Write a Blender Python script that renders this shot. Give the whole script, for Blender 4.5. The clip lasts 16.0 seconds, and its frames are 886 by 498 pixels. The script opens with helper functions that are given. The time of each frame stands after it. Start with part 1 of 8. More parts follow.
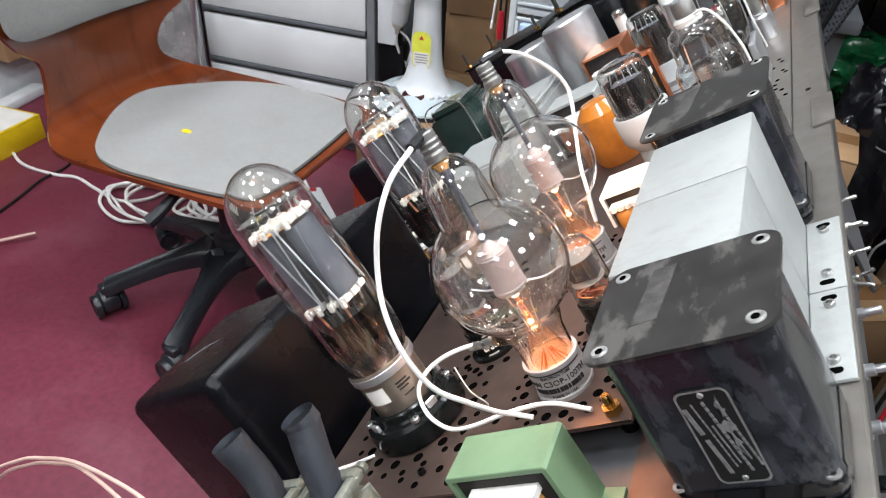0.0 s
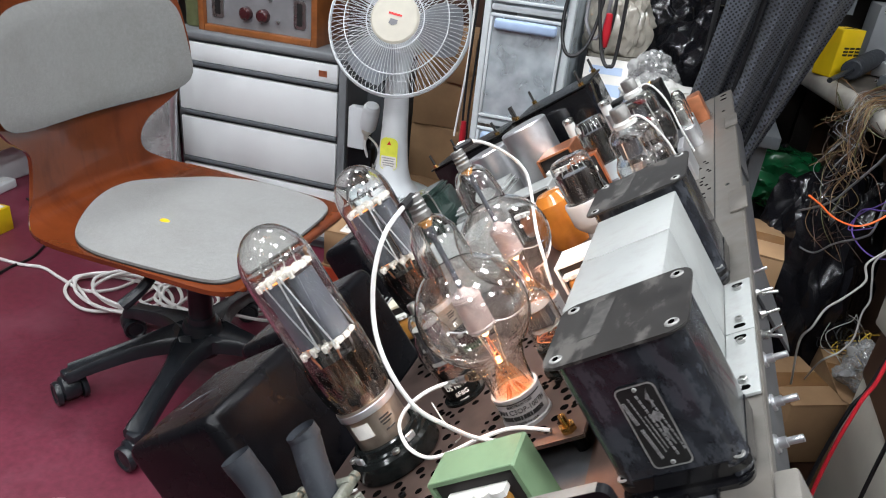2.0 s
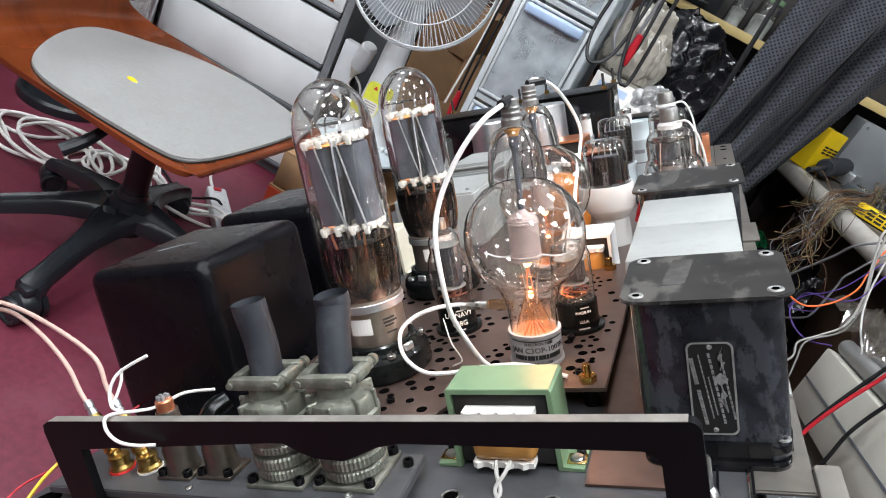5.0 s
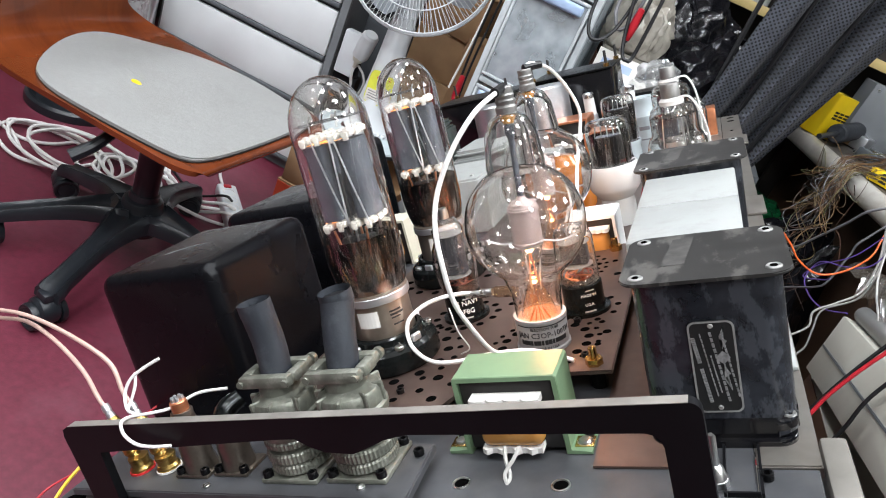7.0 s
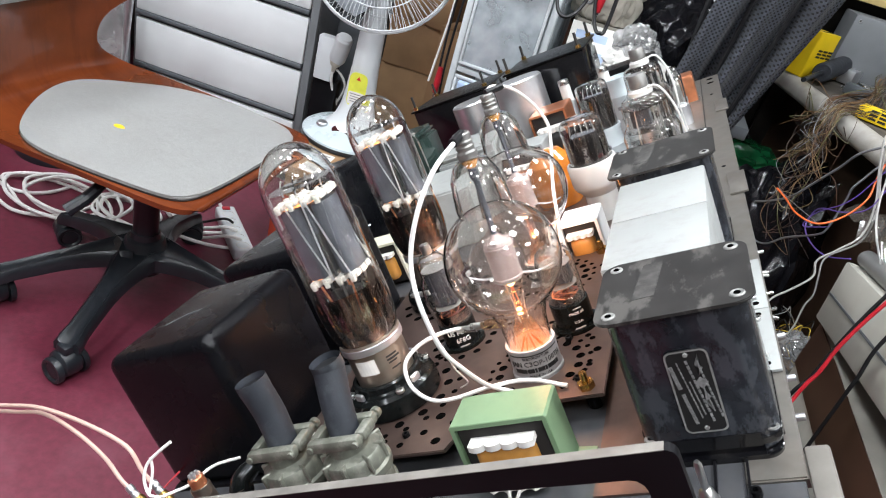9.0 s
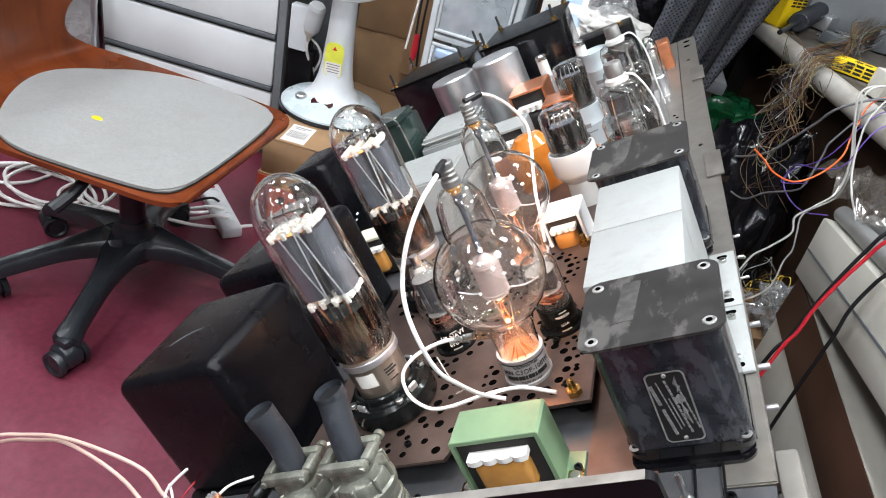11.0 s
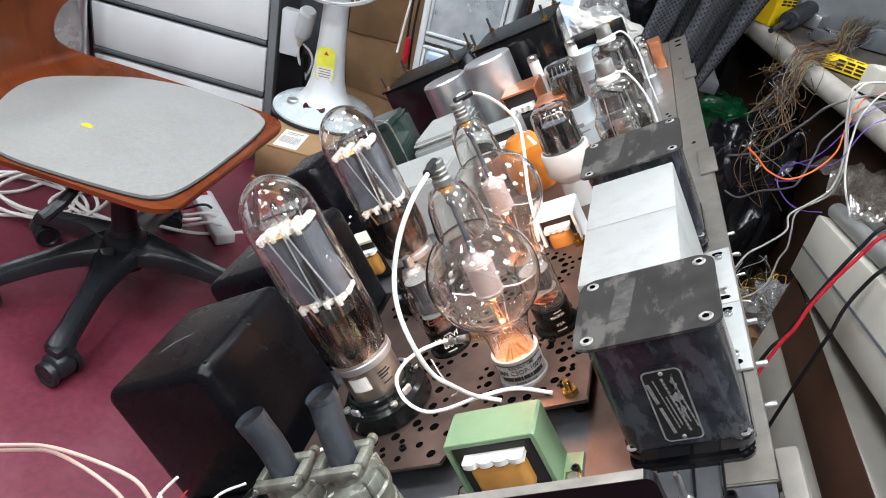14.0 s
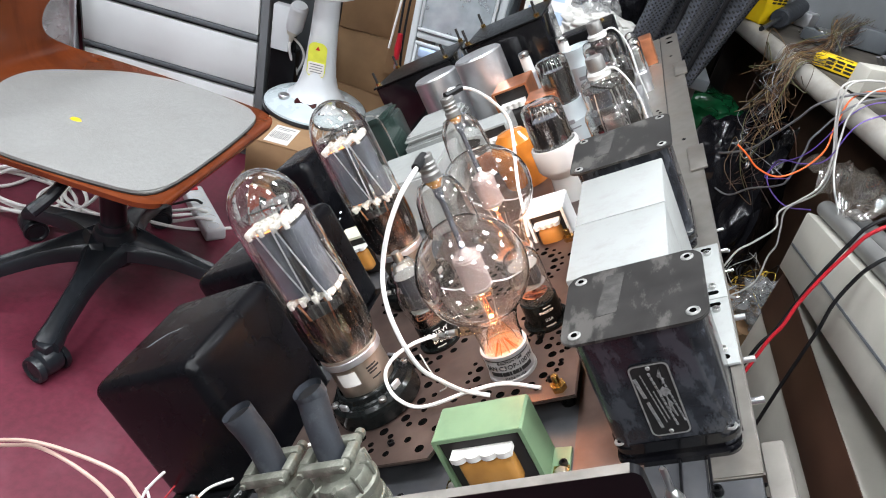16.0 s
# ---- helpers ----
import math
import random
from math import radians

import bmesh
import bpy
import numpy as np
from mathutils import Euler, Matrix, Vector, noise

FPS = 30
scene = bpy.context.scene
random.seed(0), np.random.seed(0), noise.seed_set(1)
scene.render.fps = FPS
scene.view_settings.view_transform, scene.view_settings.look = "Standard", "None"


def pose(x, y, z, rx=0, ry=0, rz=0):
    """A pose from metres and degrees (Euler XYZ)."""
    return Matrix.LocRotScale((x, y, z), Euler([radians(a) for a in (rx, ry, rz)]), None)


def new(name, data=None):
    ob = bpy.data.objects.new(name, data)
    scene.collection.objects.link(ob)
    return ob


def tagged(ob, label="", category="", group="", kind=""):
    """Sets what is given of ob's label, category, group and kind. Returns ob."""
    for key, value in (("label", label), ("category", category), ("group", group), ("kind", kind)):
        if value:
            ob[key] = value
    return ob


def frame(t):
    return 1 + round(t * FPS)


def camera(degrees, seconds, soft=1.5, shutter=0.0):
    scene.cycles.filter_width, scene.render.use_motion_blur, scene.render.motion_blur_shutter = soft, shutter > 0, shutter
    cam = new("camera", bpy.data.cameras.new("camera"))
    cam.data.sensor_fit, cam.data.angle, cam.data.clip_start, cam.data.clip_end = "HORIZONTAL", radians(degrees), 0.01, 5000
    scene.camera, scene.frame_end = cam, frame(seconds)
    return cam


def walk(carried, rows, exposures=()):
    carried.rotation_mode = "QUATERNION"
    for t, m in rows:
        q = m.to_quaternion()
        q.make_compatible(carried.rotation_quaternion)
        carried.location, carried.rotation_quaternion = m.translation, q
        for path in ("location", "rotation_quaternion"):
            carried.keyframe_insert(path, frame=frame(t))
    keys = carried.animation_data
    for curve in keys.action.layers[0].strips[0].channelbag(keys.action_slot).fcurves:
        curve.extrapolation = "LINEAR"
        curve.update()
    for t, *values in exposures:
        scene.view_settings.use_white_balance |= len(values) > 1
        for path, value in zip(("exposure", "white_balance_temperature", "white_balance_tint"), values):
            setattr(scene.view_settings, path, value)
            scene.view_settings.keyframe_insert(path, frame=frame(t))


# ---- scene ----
# ---------------------------------------------------------------- camera
cam = camera(65.9, 16.0, 1.0, 0.3)
PATH = [
    (0, -0.1075, -0.2466, 1.1853, 54.30, -3.04, 22.61),
    (0.5, -0.0657, -0.2921, 1.1965, 58.70, -1.38, 22.78),
    (1, -0.0520, -0.3096, 1.2016, 62.23, -1.87, 20.01),
    (1.5, -0.0554, -0.3319, 1.1996, 64.54, -3.09, 19.24),
    (2, -0.0893, -0.3403, 1.1945, 63.47, -5.58, 19.95),
    (2.5, -0.1376, -0.3371, 1.1741, 61.26, -7.93, 18.06),
    (3, -0.1705, -0.3520, 1.1589, 61.10, -12.67, 19.02),
    (3.5, -0.1837, -0.3577, 1.1418, 61.36, -16.45, 19.11),
    (4, -0.1802, -0.3677, 1.1188, 61.70, -22.05, 20.64),
    (4.5, -0.1718, -0.3716, 1.1048, 61.89, -25.25, 21.94),
    (7, -0.1614, -0.3700, 1.1135, 60.72, -22.14, 21.54),
    (7.5, -0.1566, -0.3707, 1.1183, 59.26, -20.48, 22.06),
    (8, -0.1530, -0.3702, 1.1231, 58.38, -19.14, 22.13),
    (8.5, -0.1612, -0.3655, 1.1386, 59.40, -15.96, 20.16),
    (9, -0.1613, -0.3551, 1.1687, 59.67, -14.63, 18.15),
    (11.5, -0.1798, -0.3487, 1.2257, 55.58, -12.23, 15.23),
    (12, -0.1786, -0.3476, 1.2239, 55.70, -12.05, 15.06),
    (12.5, -0.1769, -0.3463, 1.2215, 55.78, -12.14, 14.98),
    (13, -0.1765, -0.3457, 1.2209, 56.02, -12.13, 14.81),
    (13.5, -0.1769, -0.3452, 1.2191, 56.18, -12.16, 14.65),
    (14, -0.1754, -0.3444, 1.2186, 56.53, -11.93, 14.65),
    (14.5, -0.1751, -0.3440, 1.2180, 56.46, -12.08, 14.58),
    (15, -0.1753, -0.3449, 1.2181, 56.38, -12.33, 14.60),
    (15.5, -0.1755, -0.3442, 1.2172, 56.47, -12.40, 14.35),
    (16, -0.1727, -0.3438, 1.2171, 56.38, -12.45, 14.19),
]
walk(cam, [(t, pose(x, y, z, rx, ry, rz)) for t, x, y, z, rx, ry, rz in PATH], [(0.0, -0.12), (1.5, -0.19), (4.5, -0.14), (7.0, -0.02), (9.0, 0.03), (12.0, 0.02), (16.0, 0.02)])

# ---------------------------------------------------------------- plan
AMP = pose(0, 0, 0.93, 0, -37.9, 0)      # the amplifier leans over on its long side
ROOM = (-3.4, 1.5, -2.0, 2.45, 2.45)     # x0, x1, y0, y1, height


# ---------------------------------------------------------------- node helpers
def mat(name, color, rough=0.5, metal=0.0, var=0.12, scale=30.0, bump=0.0, bump_scale=200.0, spec=0.5, dirt=None, dirt_amt=0.0,
        dirt_scale=8.0, coat=0.0, trans=0.0, ior=1.45, emit=None, estr=0.0, sheen=0.0, rvar=0.15, stretch=None, edge=(0.48, 0.68)):
    """A surface with two scales of variation: fine grain and broad stains."""
    m = bpy.data.materials.new(name)
    m.use_nodes = True
    nt = m.node_tree
    b = nt.nodes["Principled BSDF"]
    tc = nt.nodes.new("ShaderNodeTexCoord")
    n1 = nt.nodes.new("ShaderNodeTexNoise")
    n1.inputs["Scale"].default_value = scale
    n1.inputs["Detail"].default_value = 6
    nt.links.new(tc.outputs["Object"], n1.inputs["Vector"])
    ramp = nt.nodes.new("ShaderNodeMapRange")
    ramp.inputs[1].default_value, ramp.inputs[2].default_value = 0.3, 0.7
    ramp.inputs[3].default_value, ramp.inputs[4].default_value = 1 - var, 1 + var
    nt.links.new(n1.outputs["Fac"], ramp.inputs[0])
    mul = nt.nodes.new("ShaderNodeVectorMath")
    mul.operation = "SCALE"
    mul.inputs[0].default_value = color
    nt.links.new(ramp.outputs[0], mul.inputs["Scale"])
    out = mul.outputs[0]
    if dirt:
        n2 = nt.nodes.new("ShaderNodeTexNoise")
        n2.inputs["Scale"].default_value = dirt_scale
        n2.inputs["Detail"].default_value = 9
        n2.inputs["Roughness"].default_value = 0.65
        if stretch:
            st = nt.nodes.new("ShaderNodeMapping")
            st.inputs["Scale"].default_value = stretch
            nt.links.new(tc.outputs["Object"], st.inputs[0])
            nt.links.new(st.outputs[0], n2.inputs["Vector"])
        else:
            nt.links.new(tc.outputs["Object"], n2.inputs["Vector"])
        r2 = nt.nodes.new("ShaderNodeMapRange")
        r2.inputs[1].default_value, r2.inputs[2].default_value = edge
        r2.inputs[3].default_value, r2.inputs[4].default_value = 0, dirt_amt
        nt.links.new(n2.outputs["Fac"], r2.inputs[0])
        mix = nt.nodes.new("ShaderNodeMix")
        mix.data_type = "RGBA"
        nt.links.new(r2.outputs[0], mix.inputs[0])
        nt.links.new(out, mix.inputs[6])
        mix.inputs[7].default_value = (*dirt, 1)
        out = mix.outputs[2]
    nt.links.new(out, b.inputs["Base Color"])
    rr = nt.nodes.new("ShaderNodeMapRange")
    rr.inputs[3].default_value, rr.inputs[4].default_value = max(0.02, rough - rvar * rough), min(1, rough + rvar * rough)
    nt.links.new(n1.outputs["Fac"], rr.inputs[0])
    nt.links.new(rr.outputs[0], b.inputs["Roughness"])
    b.inputs["Metallic"].default_value = metal
    b.inputs["Specular IOR Level"].default_value = spec
    b.inputs["Coat Weight"].default_value = coat
    b.inputs["Sheen Weight"].default_value = sheen
    b.inputs["Transmission Weight"].default_value = trans
    b.inputs["IOR"].default_value = ior
    if emit:
        b.inputs["Emission Color"].default_value = (*emit, 1)
        b.inputs["Emission Strength"].default_value = estr
    if bump:
        n3 = nt.nodes.new("ShaderNodeTexNoise")
        n3.inputs["Scale"].default_value = bump_scale
        n3.inputs["Detail"].default_value = 4
        nt.links.new(tc.outputs["Object"], n3.inputs["Vector"])
        bp = nt.nodes.new("ShaderNodeBump")
        bp.inputs["Strength"].default_value = bump
        bp.inputs["Distance"].default_value = 0.002
        nt.links.new(n3.outputs["Fac"], bp.inputs["Height"])
        nt.links.new(bp.outputs[0], b.inputs["Normal"])
    return m


def glass(name, color, rough=0.0, gloss=1.0):
    """Thin blown glass: clear to light that passes, with a mirror gloss that grows towards the rim."""
    m = bpy.data.materials.new(name)
    m.use_nodes = True
    nt = m.node_tree
    nt.nodes.clear()
    o = nt.nodes.new("ShaderNodeOutputMaterial")
    t = nt.nodes.new("ShaderNodeBsdfTransparent")
    t.inputs[0].default_value = (*color, 1)
    g = nt.nodes.new("ShaderNodeBsdfGlossy")
    g.inputs["Roughness"].default_value = rough
    f = nt.nodes.new("ShaderNodeLayerWeight")
    f.inputs["Blend"].default_value = 0.5
    w = nt.nodes.new("ShaderNodeMath")
    w.operation = "POWER"
    w.inputs[1].default_value = 3.2
    nt.links.new(f.outputs["Facing"], w.inputs[0])
    k = nt.nodes.new("ShaderNodeMath")
    k.operation = "MULTIPLY_ADD"
    k.inputs[1].default_value = 0.8 * gloss
    k.inputs[2].default_value = 0.09 * gloss
    nt.links.new(w.outputs[0], k.inputs[0])
    mx = nt.nodes.new("ShaderNodeMixShader")
    nt.links.new(k.outputs[0], mx.inputs[0])
    nt.links.new(t.outputs[0], mx.inputs[1])
    nt.links.new(g.outputs[0], mx.inputs[2])
    nt.links.new(mx.outputs[0], o.inputs[0])
    return m


def blown(name, color):
    """Solid clear glass for double-walled bulbs."""
    m = bpy.data.materials.new(name)
    m.use_nodes = True
    nt = m.node_tree
    nt.nodes.clear()
    o = nt.nodes.new("ShaderNodeOutputMaterial")
    g = nt.nodes.new("ShaderNodeBsdfGlass")
    g.inputs["Color"].default_value = (*color, 1)
    g.inputs["Roughness"].default_value = 0.0
    g.inputs["IOR"].default_value = 1.5
    sh = nt.nodes.new("ShaderNodeBsdfGlossy")
    sh.inputs["Roughness"].default_value = 0.0
    f = nt.nodes.new("ShaderNodeLayerWeight")
    f.inputs["Blend"].default_value = 0.5
    w = nt.nodes.new("ShaderNodeMath")
    w.operation = "POWER"
    w.inputs[1].default_value = 2.5
    nt.links.new(f.outputs["Facing"], w.inputs[0])
    k = nt.nodes.new("ShaderNodeMath")
    k.operation = "MULTIPLY_ADD"
    k.inputs[1].default_value = 0.26
    k.inputs[2].default_value = 0.02
    nt.links.new(w.outputs[0], k.inputs[0])
    mx = nt.nodes.new("ShaderNodeMixShader")
    nt.links.new(k.outputs[0], mx.inputs[0])
    nt.links.new(g.outputs[0], mx.inputs[1])
    nt.links.new(sh.outputs[0], mx.inputs[2])
    # a thin uneven white veil that imitates the haze of reflections on the glass
    tc = nt.nodes.new("ShaderNodeTexCoord")
    n = nt.nodes.new("ShaderNodeTexNoise")
    n.inputs["Scale"].default_value = 45
    n.inputs["Detail"].default_value = 6
    nt.links.new(tc.outputs["Object"], n.inputs["Vector"])
    du = nt.nodes.new("ShaderNodeMapRange")
    du.inputs[1].default_value, du.inputs[2].default_value = 0.3, 0.7
    du.inputs[3].default_value, du.inputs[4].default_value = 0.0, 0.009
    nt.links.new(n.outputs["Fac"], du.inputs[0])
    d = nt.nodes.new("ShaderNodeBsdfDiffuse")
    d.inputs["Color"].default_value = (0.75, 0.73, 0.70, 1)
    dm = nt.nodes.new("ShaderNodeMixShader")
    nt.links.new(du.outputs[0], dm.inputs[0])
    nt.links.new(mx.outputs[0], dm.inputs[1])
    nt.links.new(d.outputs[0], dm.inputs[2])
    nt.links.new(dm.outputs[0], o.inputs[0])
    return m


def milky(name, color, veil, rough=0.18, gloss=0.10):
    """Thin cloudy plastic: partly clear, partly a pale veil, with a soft gloss."""
    m = bpy.data.materials.new(name)
    m.use_nodes = True
    nt = m.node_tree
    nt.nodes.clear()
    o = nt.nodes.new("ShaderNodeOutputMaterial")
    tc = nt.nodes.new("ShaderNodeTexCoord")
    n = nt.nodes.new("ShaderNodeTexNoise")
    n.inputs["Scale"].default_value = 14
    n.inputs["Detail"].default_value = 7
    nt.links.new(tc.outputs["Object"], n.inputs["Vector"])
    cut = nt.nodes.new("ShaderNodeMapRange")
    cut.inputs[1].default_value, cut.inputs[2].default_value = 0.35, 0.65
    cut.inputs[3].default_value, cut.inputs[4].default_value = veil * 0.65, min(1.0, veil * 1.35)
    nt.links.new(n.outputs["Fac"], cut.inputs[0])
    t = nt.nodes.new("ShaderNodeBsdfTransparent")
    t.inputs[0].default_value = (0.90, 0.92, 0.93, 1)
    d = nt.nodes.new("ShaderNodeBsdfDiffuse")
    d.inputs["Color"].default_value = (*color, 1)
    mx = nt.nodes.new("ShaderNodeMixShader")
    nt.links.new(cut.outputs[0], mx.inputs[0])
    nt.links.new(t.outputs[0], mx.inputs[1])
    nt.links.new(d.outputs[0], mx.inputs[2])
    g = nt.nodes.new("ShaderNodeBsdfGlossy")
    g.inputs["Roughness"].default_value = rough
    bp = nt.nodes.new("ShaderNodeBump")
    bp.inputs["Strength"].default_value = 0.25
    bp.inputs["Distance"].default_value = 0.004
    nt.links.new(n.outputs["Fac"], bp.inputs["Height"])
    nt.links.new(bp.outputs[0], g.inputs["Normal"])
    w = nt.nodes.new("ShaderNodeMixShader")
    w.inputs[0].default_value = gloss
    nt.links.new(mx.outputs[0], w.inputs[1])
    nt.links.new(g.outputs[0], w.inputs[2])
    nt.links.new(w.outputs[0], o.inputs[0])
    return m


def streaked(name):
    """Glass fogged by a brown metal film, with reflections painted on as upright streaks."""
    m = bpy.data.materials.new(name)
    m.use_nodes = True
    nt = m.node_tree
    nt.nodes.clear()
    o = nt.nodes.new("ShaderNodeOutputMaterial")
    tc = nt.nodes.new("ShaderNodeTexCoord")
    mp = nt.nodes.new("ShaderNodeMapping")
    mp.inputs["Scale"].default_value = (1, 1, 0.22)
    nt.links.new(tc.outputs["Object"], mp.inputs[0])
    n = nt.nodes.new("ShaderNodeTexNoise")
    n.inputs["Scale"].default_value = 150
    n.inputs["Detail"].default_value = 5
    nt.links.new(mp.outputs[0], n.inputs["Vector"])
    cut = nt.nodes.new("ShaderNodeMapRange")
    cut.inputs[1].default_value, cut.inputs[2].default_value = 0.38, 0.48
    cut.inputs[3].default_value, cut.inputs[4].default_value = 0.40, 1.0
    nt.links.new(n.outputs["Fac"], cut.inputs[0])
    t = nt.nodes.new("ShaderNodeBsdfTransparent")
    t.inputs[0].default_value = (0.55, 0.36, 0.25, 1)
    g = nt.nodes.new("ShaderNodeBsdfGlossy")
    g.inputs["Roughness"].default_value = 0.05
    n2 = nt.nodes.new("ShaderNodeTexNoise")
    n2.inputs["Scale"].default_value = 95
    n2.inputs["Detail"].default_value = 3
    nt.links.new(mp.outputs[0], n2.inputs["Vector"])
    # dark, copper and silver tones paint the bright reflections in the glass
    rp = nt.nodes.new("ShaderNodeValToRGB")
    for pos, col in ((0.40, (0.012, 0.009, 0.008)), (0.50, (0.06, 0.038, 0.028)), (0.58, (0.42, 0.22, 0.14)), (0.66, (0.50, 0.43, 0.38))):
        e = rp.color_ramp.elements.new(pos)
        e.color = (*col, 1)
    rp.color_ramp.elements[0].color = (0.010, 0.008, 0.007, 1)
    rp.color_ramp.elements[-1].color = (0.52, 0.46, 0.42, 1)
    nt.links.new(n2.outputs["Fac"], rp.inputs[0])
    nt.links.new(rp.outputs[0], g.inputs["Color"])
    mx = nt.nodes.new("ShaderNodeMixShader")
    nt.links.new(cut.outputs[0], mx.inputs[0])
    nt.links.new(t.outputs[0], mx.inputs[1])
    nt.links.new(g.outputs[0], mx.inputs[2])
    bp = nt.nodes.new("ShaderNodeBump")
    bp.inputs["Strength"].default_value = 0.8
    bp.inputs["Distance"].default_value = 0.003
    nt.links.new(n.outputs["Fac"], bp.inputs["Height"])
    nt.links.new(bp.outputs[0], g.inputs["Normal"])
    nt.links.new(mx.outputs[0], o.inputs[0])
    return m


# ---------------------------------------------------------------- mesh helpers
def part(name, bm, material, parent=None, label="", smooth=30):
    """Links a bmesh as one mesh object under a thing or a part."""
    me = bpy.data.meshes.new(name)
    bm.normal_update()
    if smooth:
        for f in bm.faces:
            f.smooth = True
        for e in bm.edges:
            if len(e.link_faces) == 2 and e.calc_face_angle(0) > radians(smooth):
                e.smooth = False
    bm.to_mesh(me)
    bm.free()
    me.materials.append(material)
    ob = new(name, me)
    if parent is not None:
        ob.parent = parent
    if label:
        tagged(ob, label)
    return ob


def thing(name, m, label, category, group="", kind=""):
    ob = new(name)
    ob.empty_display_size = 0.02
    ob.matrix_basis = m
    return tagged(ob, label, category, group, kind)


def amp(x, y, z=0.0, rz=0.0):
    return AMP @ pose(x, y, z, 0, 0, rz)


def box(bm, x0, x1, y0, y1, z0, z1, bevel=0.0, seg=2, m=None):
    r = bmesh.ops.create_cube(bm, size=1)
    vs = r["verts"]
    for v in vs:
        v.co = Vector((x0 + (v.co.x + 0.5) * (x1 - x0), y0 + (v.co.y + 0.5) * (y1 - y0), z0 + (v.co.z + 0.5) * (z1 - z0)))
    if bevel:
        es = list({e for v in vs for e in v.link_edges})
        out = bmesh.ops.bevel(bm, geom=es, offset=bevel, segments=seg, affect="EDGES", profile=0.5)
        vs = list({v for f in out["faces"] for v in f.verts} | {v for v in vs if v.is_valid})
    if m is not None:
        bmesh.ops.transform(bm, matrix=m, verts=vs)
    return bm


def lathe(bm, prof, seg=32, m=None, close=False):
    """Turns a profile of (radius, height) about z."""
    rings = []
    for r, z in prof:
        if r < 1e-6:
            rings.append([bm.verts.new((0, 0, z))])
        else:
            rings.append([bm.verts.new((r * math.cos(2 * math.pi * k / seg), r * math.sin(2 * math.pi * k / seg), z)) for k in range(seg)])
    pairs = list(zip(rings, rings[1:]))
    if close:
        pairs.append((rings[-1], rings[0]))
    for a, b in pairs:
        for k in range(seg):
            q = [a[k % len(a)], a[(k + 1) % len(a)], b[(k + 1) % len(b)], b[k % len(b)]]
            q = list(dict.fromkeys(q))
            if len(q) > 2:
                bm.faces.new(q)
    if m is not None:
        bmesh.ops.transform(bm, matrix=m, verts=[v for r in rings for v in r])
    return bm


def cyl(bm, r, z0, z1, seg=24, m=None, bevel=0.0):
    c = bevel
    prof = [(0, z0), (r - c, z0), (r, z0 + c), (r, z1 - c), (r - c, z1), (0, z1)] if c else [(0, z0), (r, z0), (r, z1), (0, z1)]
    return lathe(bm, prof, seg, m)


def smooth_path(pts, n=8):
    """A Catmull-Rom line through points."""
    p = [Vector(q) for q in pts]
    p = [2 * p[0] - p[1]] + p + [2 * p[-1] - p[-2]]
    out = []
    for i in range(1, len(p) - 2):
        for k in range(n):
            t = k / n
            a, b, c, d = p[i - 1], p[i], p[i + 1], p[i + 2]
            out.append(0.5 * (2 * b + (c - a) * t + (2 * a - 5 * b + 4 * c - d) * t * t + (3 * b - a - 3 * c + d) * t ** 3))
    out.append(p[-2])
    return out


def sweep(bm, pts, r, seg=8, smooth=6, taper=None):
    """A round rod or wire along a line."""
    pts = smooth_path(pts, smooth) if smooth else [Vector(p) for p in pts]
    rings, up = [], Vector((0.12, 0.34, 0.93))
    for i, p in enumerate(pts):
        d = (pts[min(i + 1, len(pts) - 1)] - pts[max(i - 1, 0)])
        d = d.normalized() if d.length > 1e-9 else Vector((0, 0, 1))
        s = d.cross(up)
        s = s.normalized() if s.length > 1e-4 else d.orthogonal().normalized()
        u = s.cross(d).normalized()
        up = u
        rr = r if taper is None else r + (taper - r) * i / (len(pts) - 1)
        rings.append([bm.verts.new(p + rr * (math.cos(2 * math.pi * k / seg) * s + math.sin(2 * math.pi * k / seg) * u)) for k in range(seg)])
    for a, b in zip(rings, rings[1:]):
        for k in range(seg):
            bm.faces.new((a[k], a[(k + 1) % seg], b[(k + 1) % seg], b[k]))
    bm.faces.new(rings[0][::-1])
    bm.faces.new(rings[-1])
    return bm


def slab(bm, poly, z0, z1, bevel=0.0, seg=2):
    """A flat plate of a given outline."""
    lo = [bm.verts.new((x, y, z0)) for x, y in poly]
    hi = [bm.verts.new((x, y, z1)) for x, y in poly]
    faces = [bm.faces.new(lo[::-1]), bm.faces.new(hi)]
    n = len(poly)
    for k in range(n):
        faces.append(bm.faces.new((lo[k], lo[(k + 1) % n], hi[(k + 1) % n], hi[k])))
    if bevel:
        es = list({e for f in faces for e in f.edges if abs(e.verts[0].co.z - e.verts[1].co.z) < 1e-6})
        bmesh.ops.bevel(bm, geom=es, offset=bevel, segments=seg, affect="EDGES")
    return bm


def rounded(x0, x1, y0, y1, r, n=5):
    """The outline of a rectangle with round corners."""
    out = []
    for cx, cy, a in ((x1 - r, y1 - r, 0), (x0 + r, y1 - r, 90), (x0 + r, y0 + r, 180), (x1 - r, y0 + r, 270)):
        for k in range(n + 1):
            b = radians(a + 90 * k / n)
            out.append((cx + r * math.cos(b), cy + r * math.sin(b)))
    return out


def B():
    return bmesh.new()


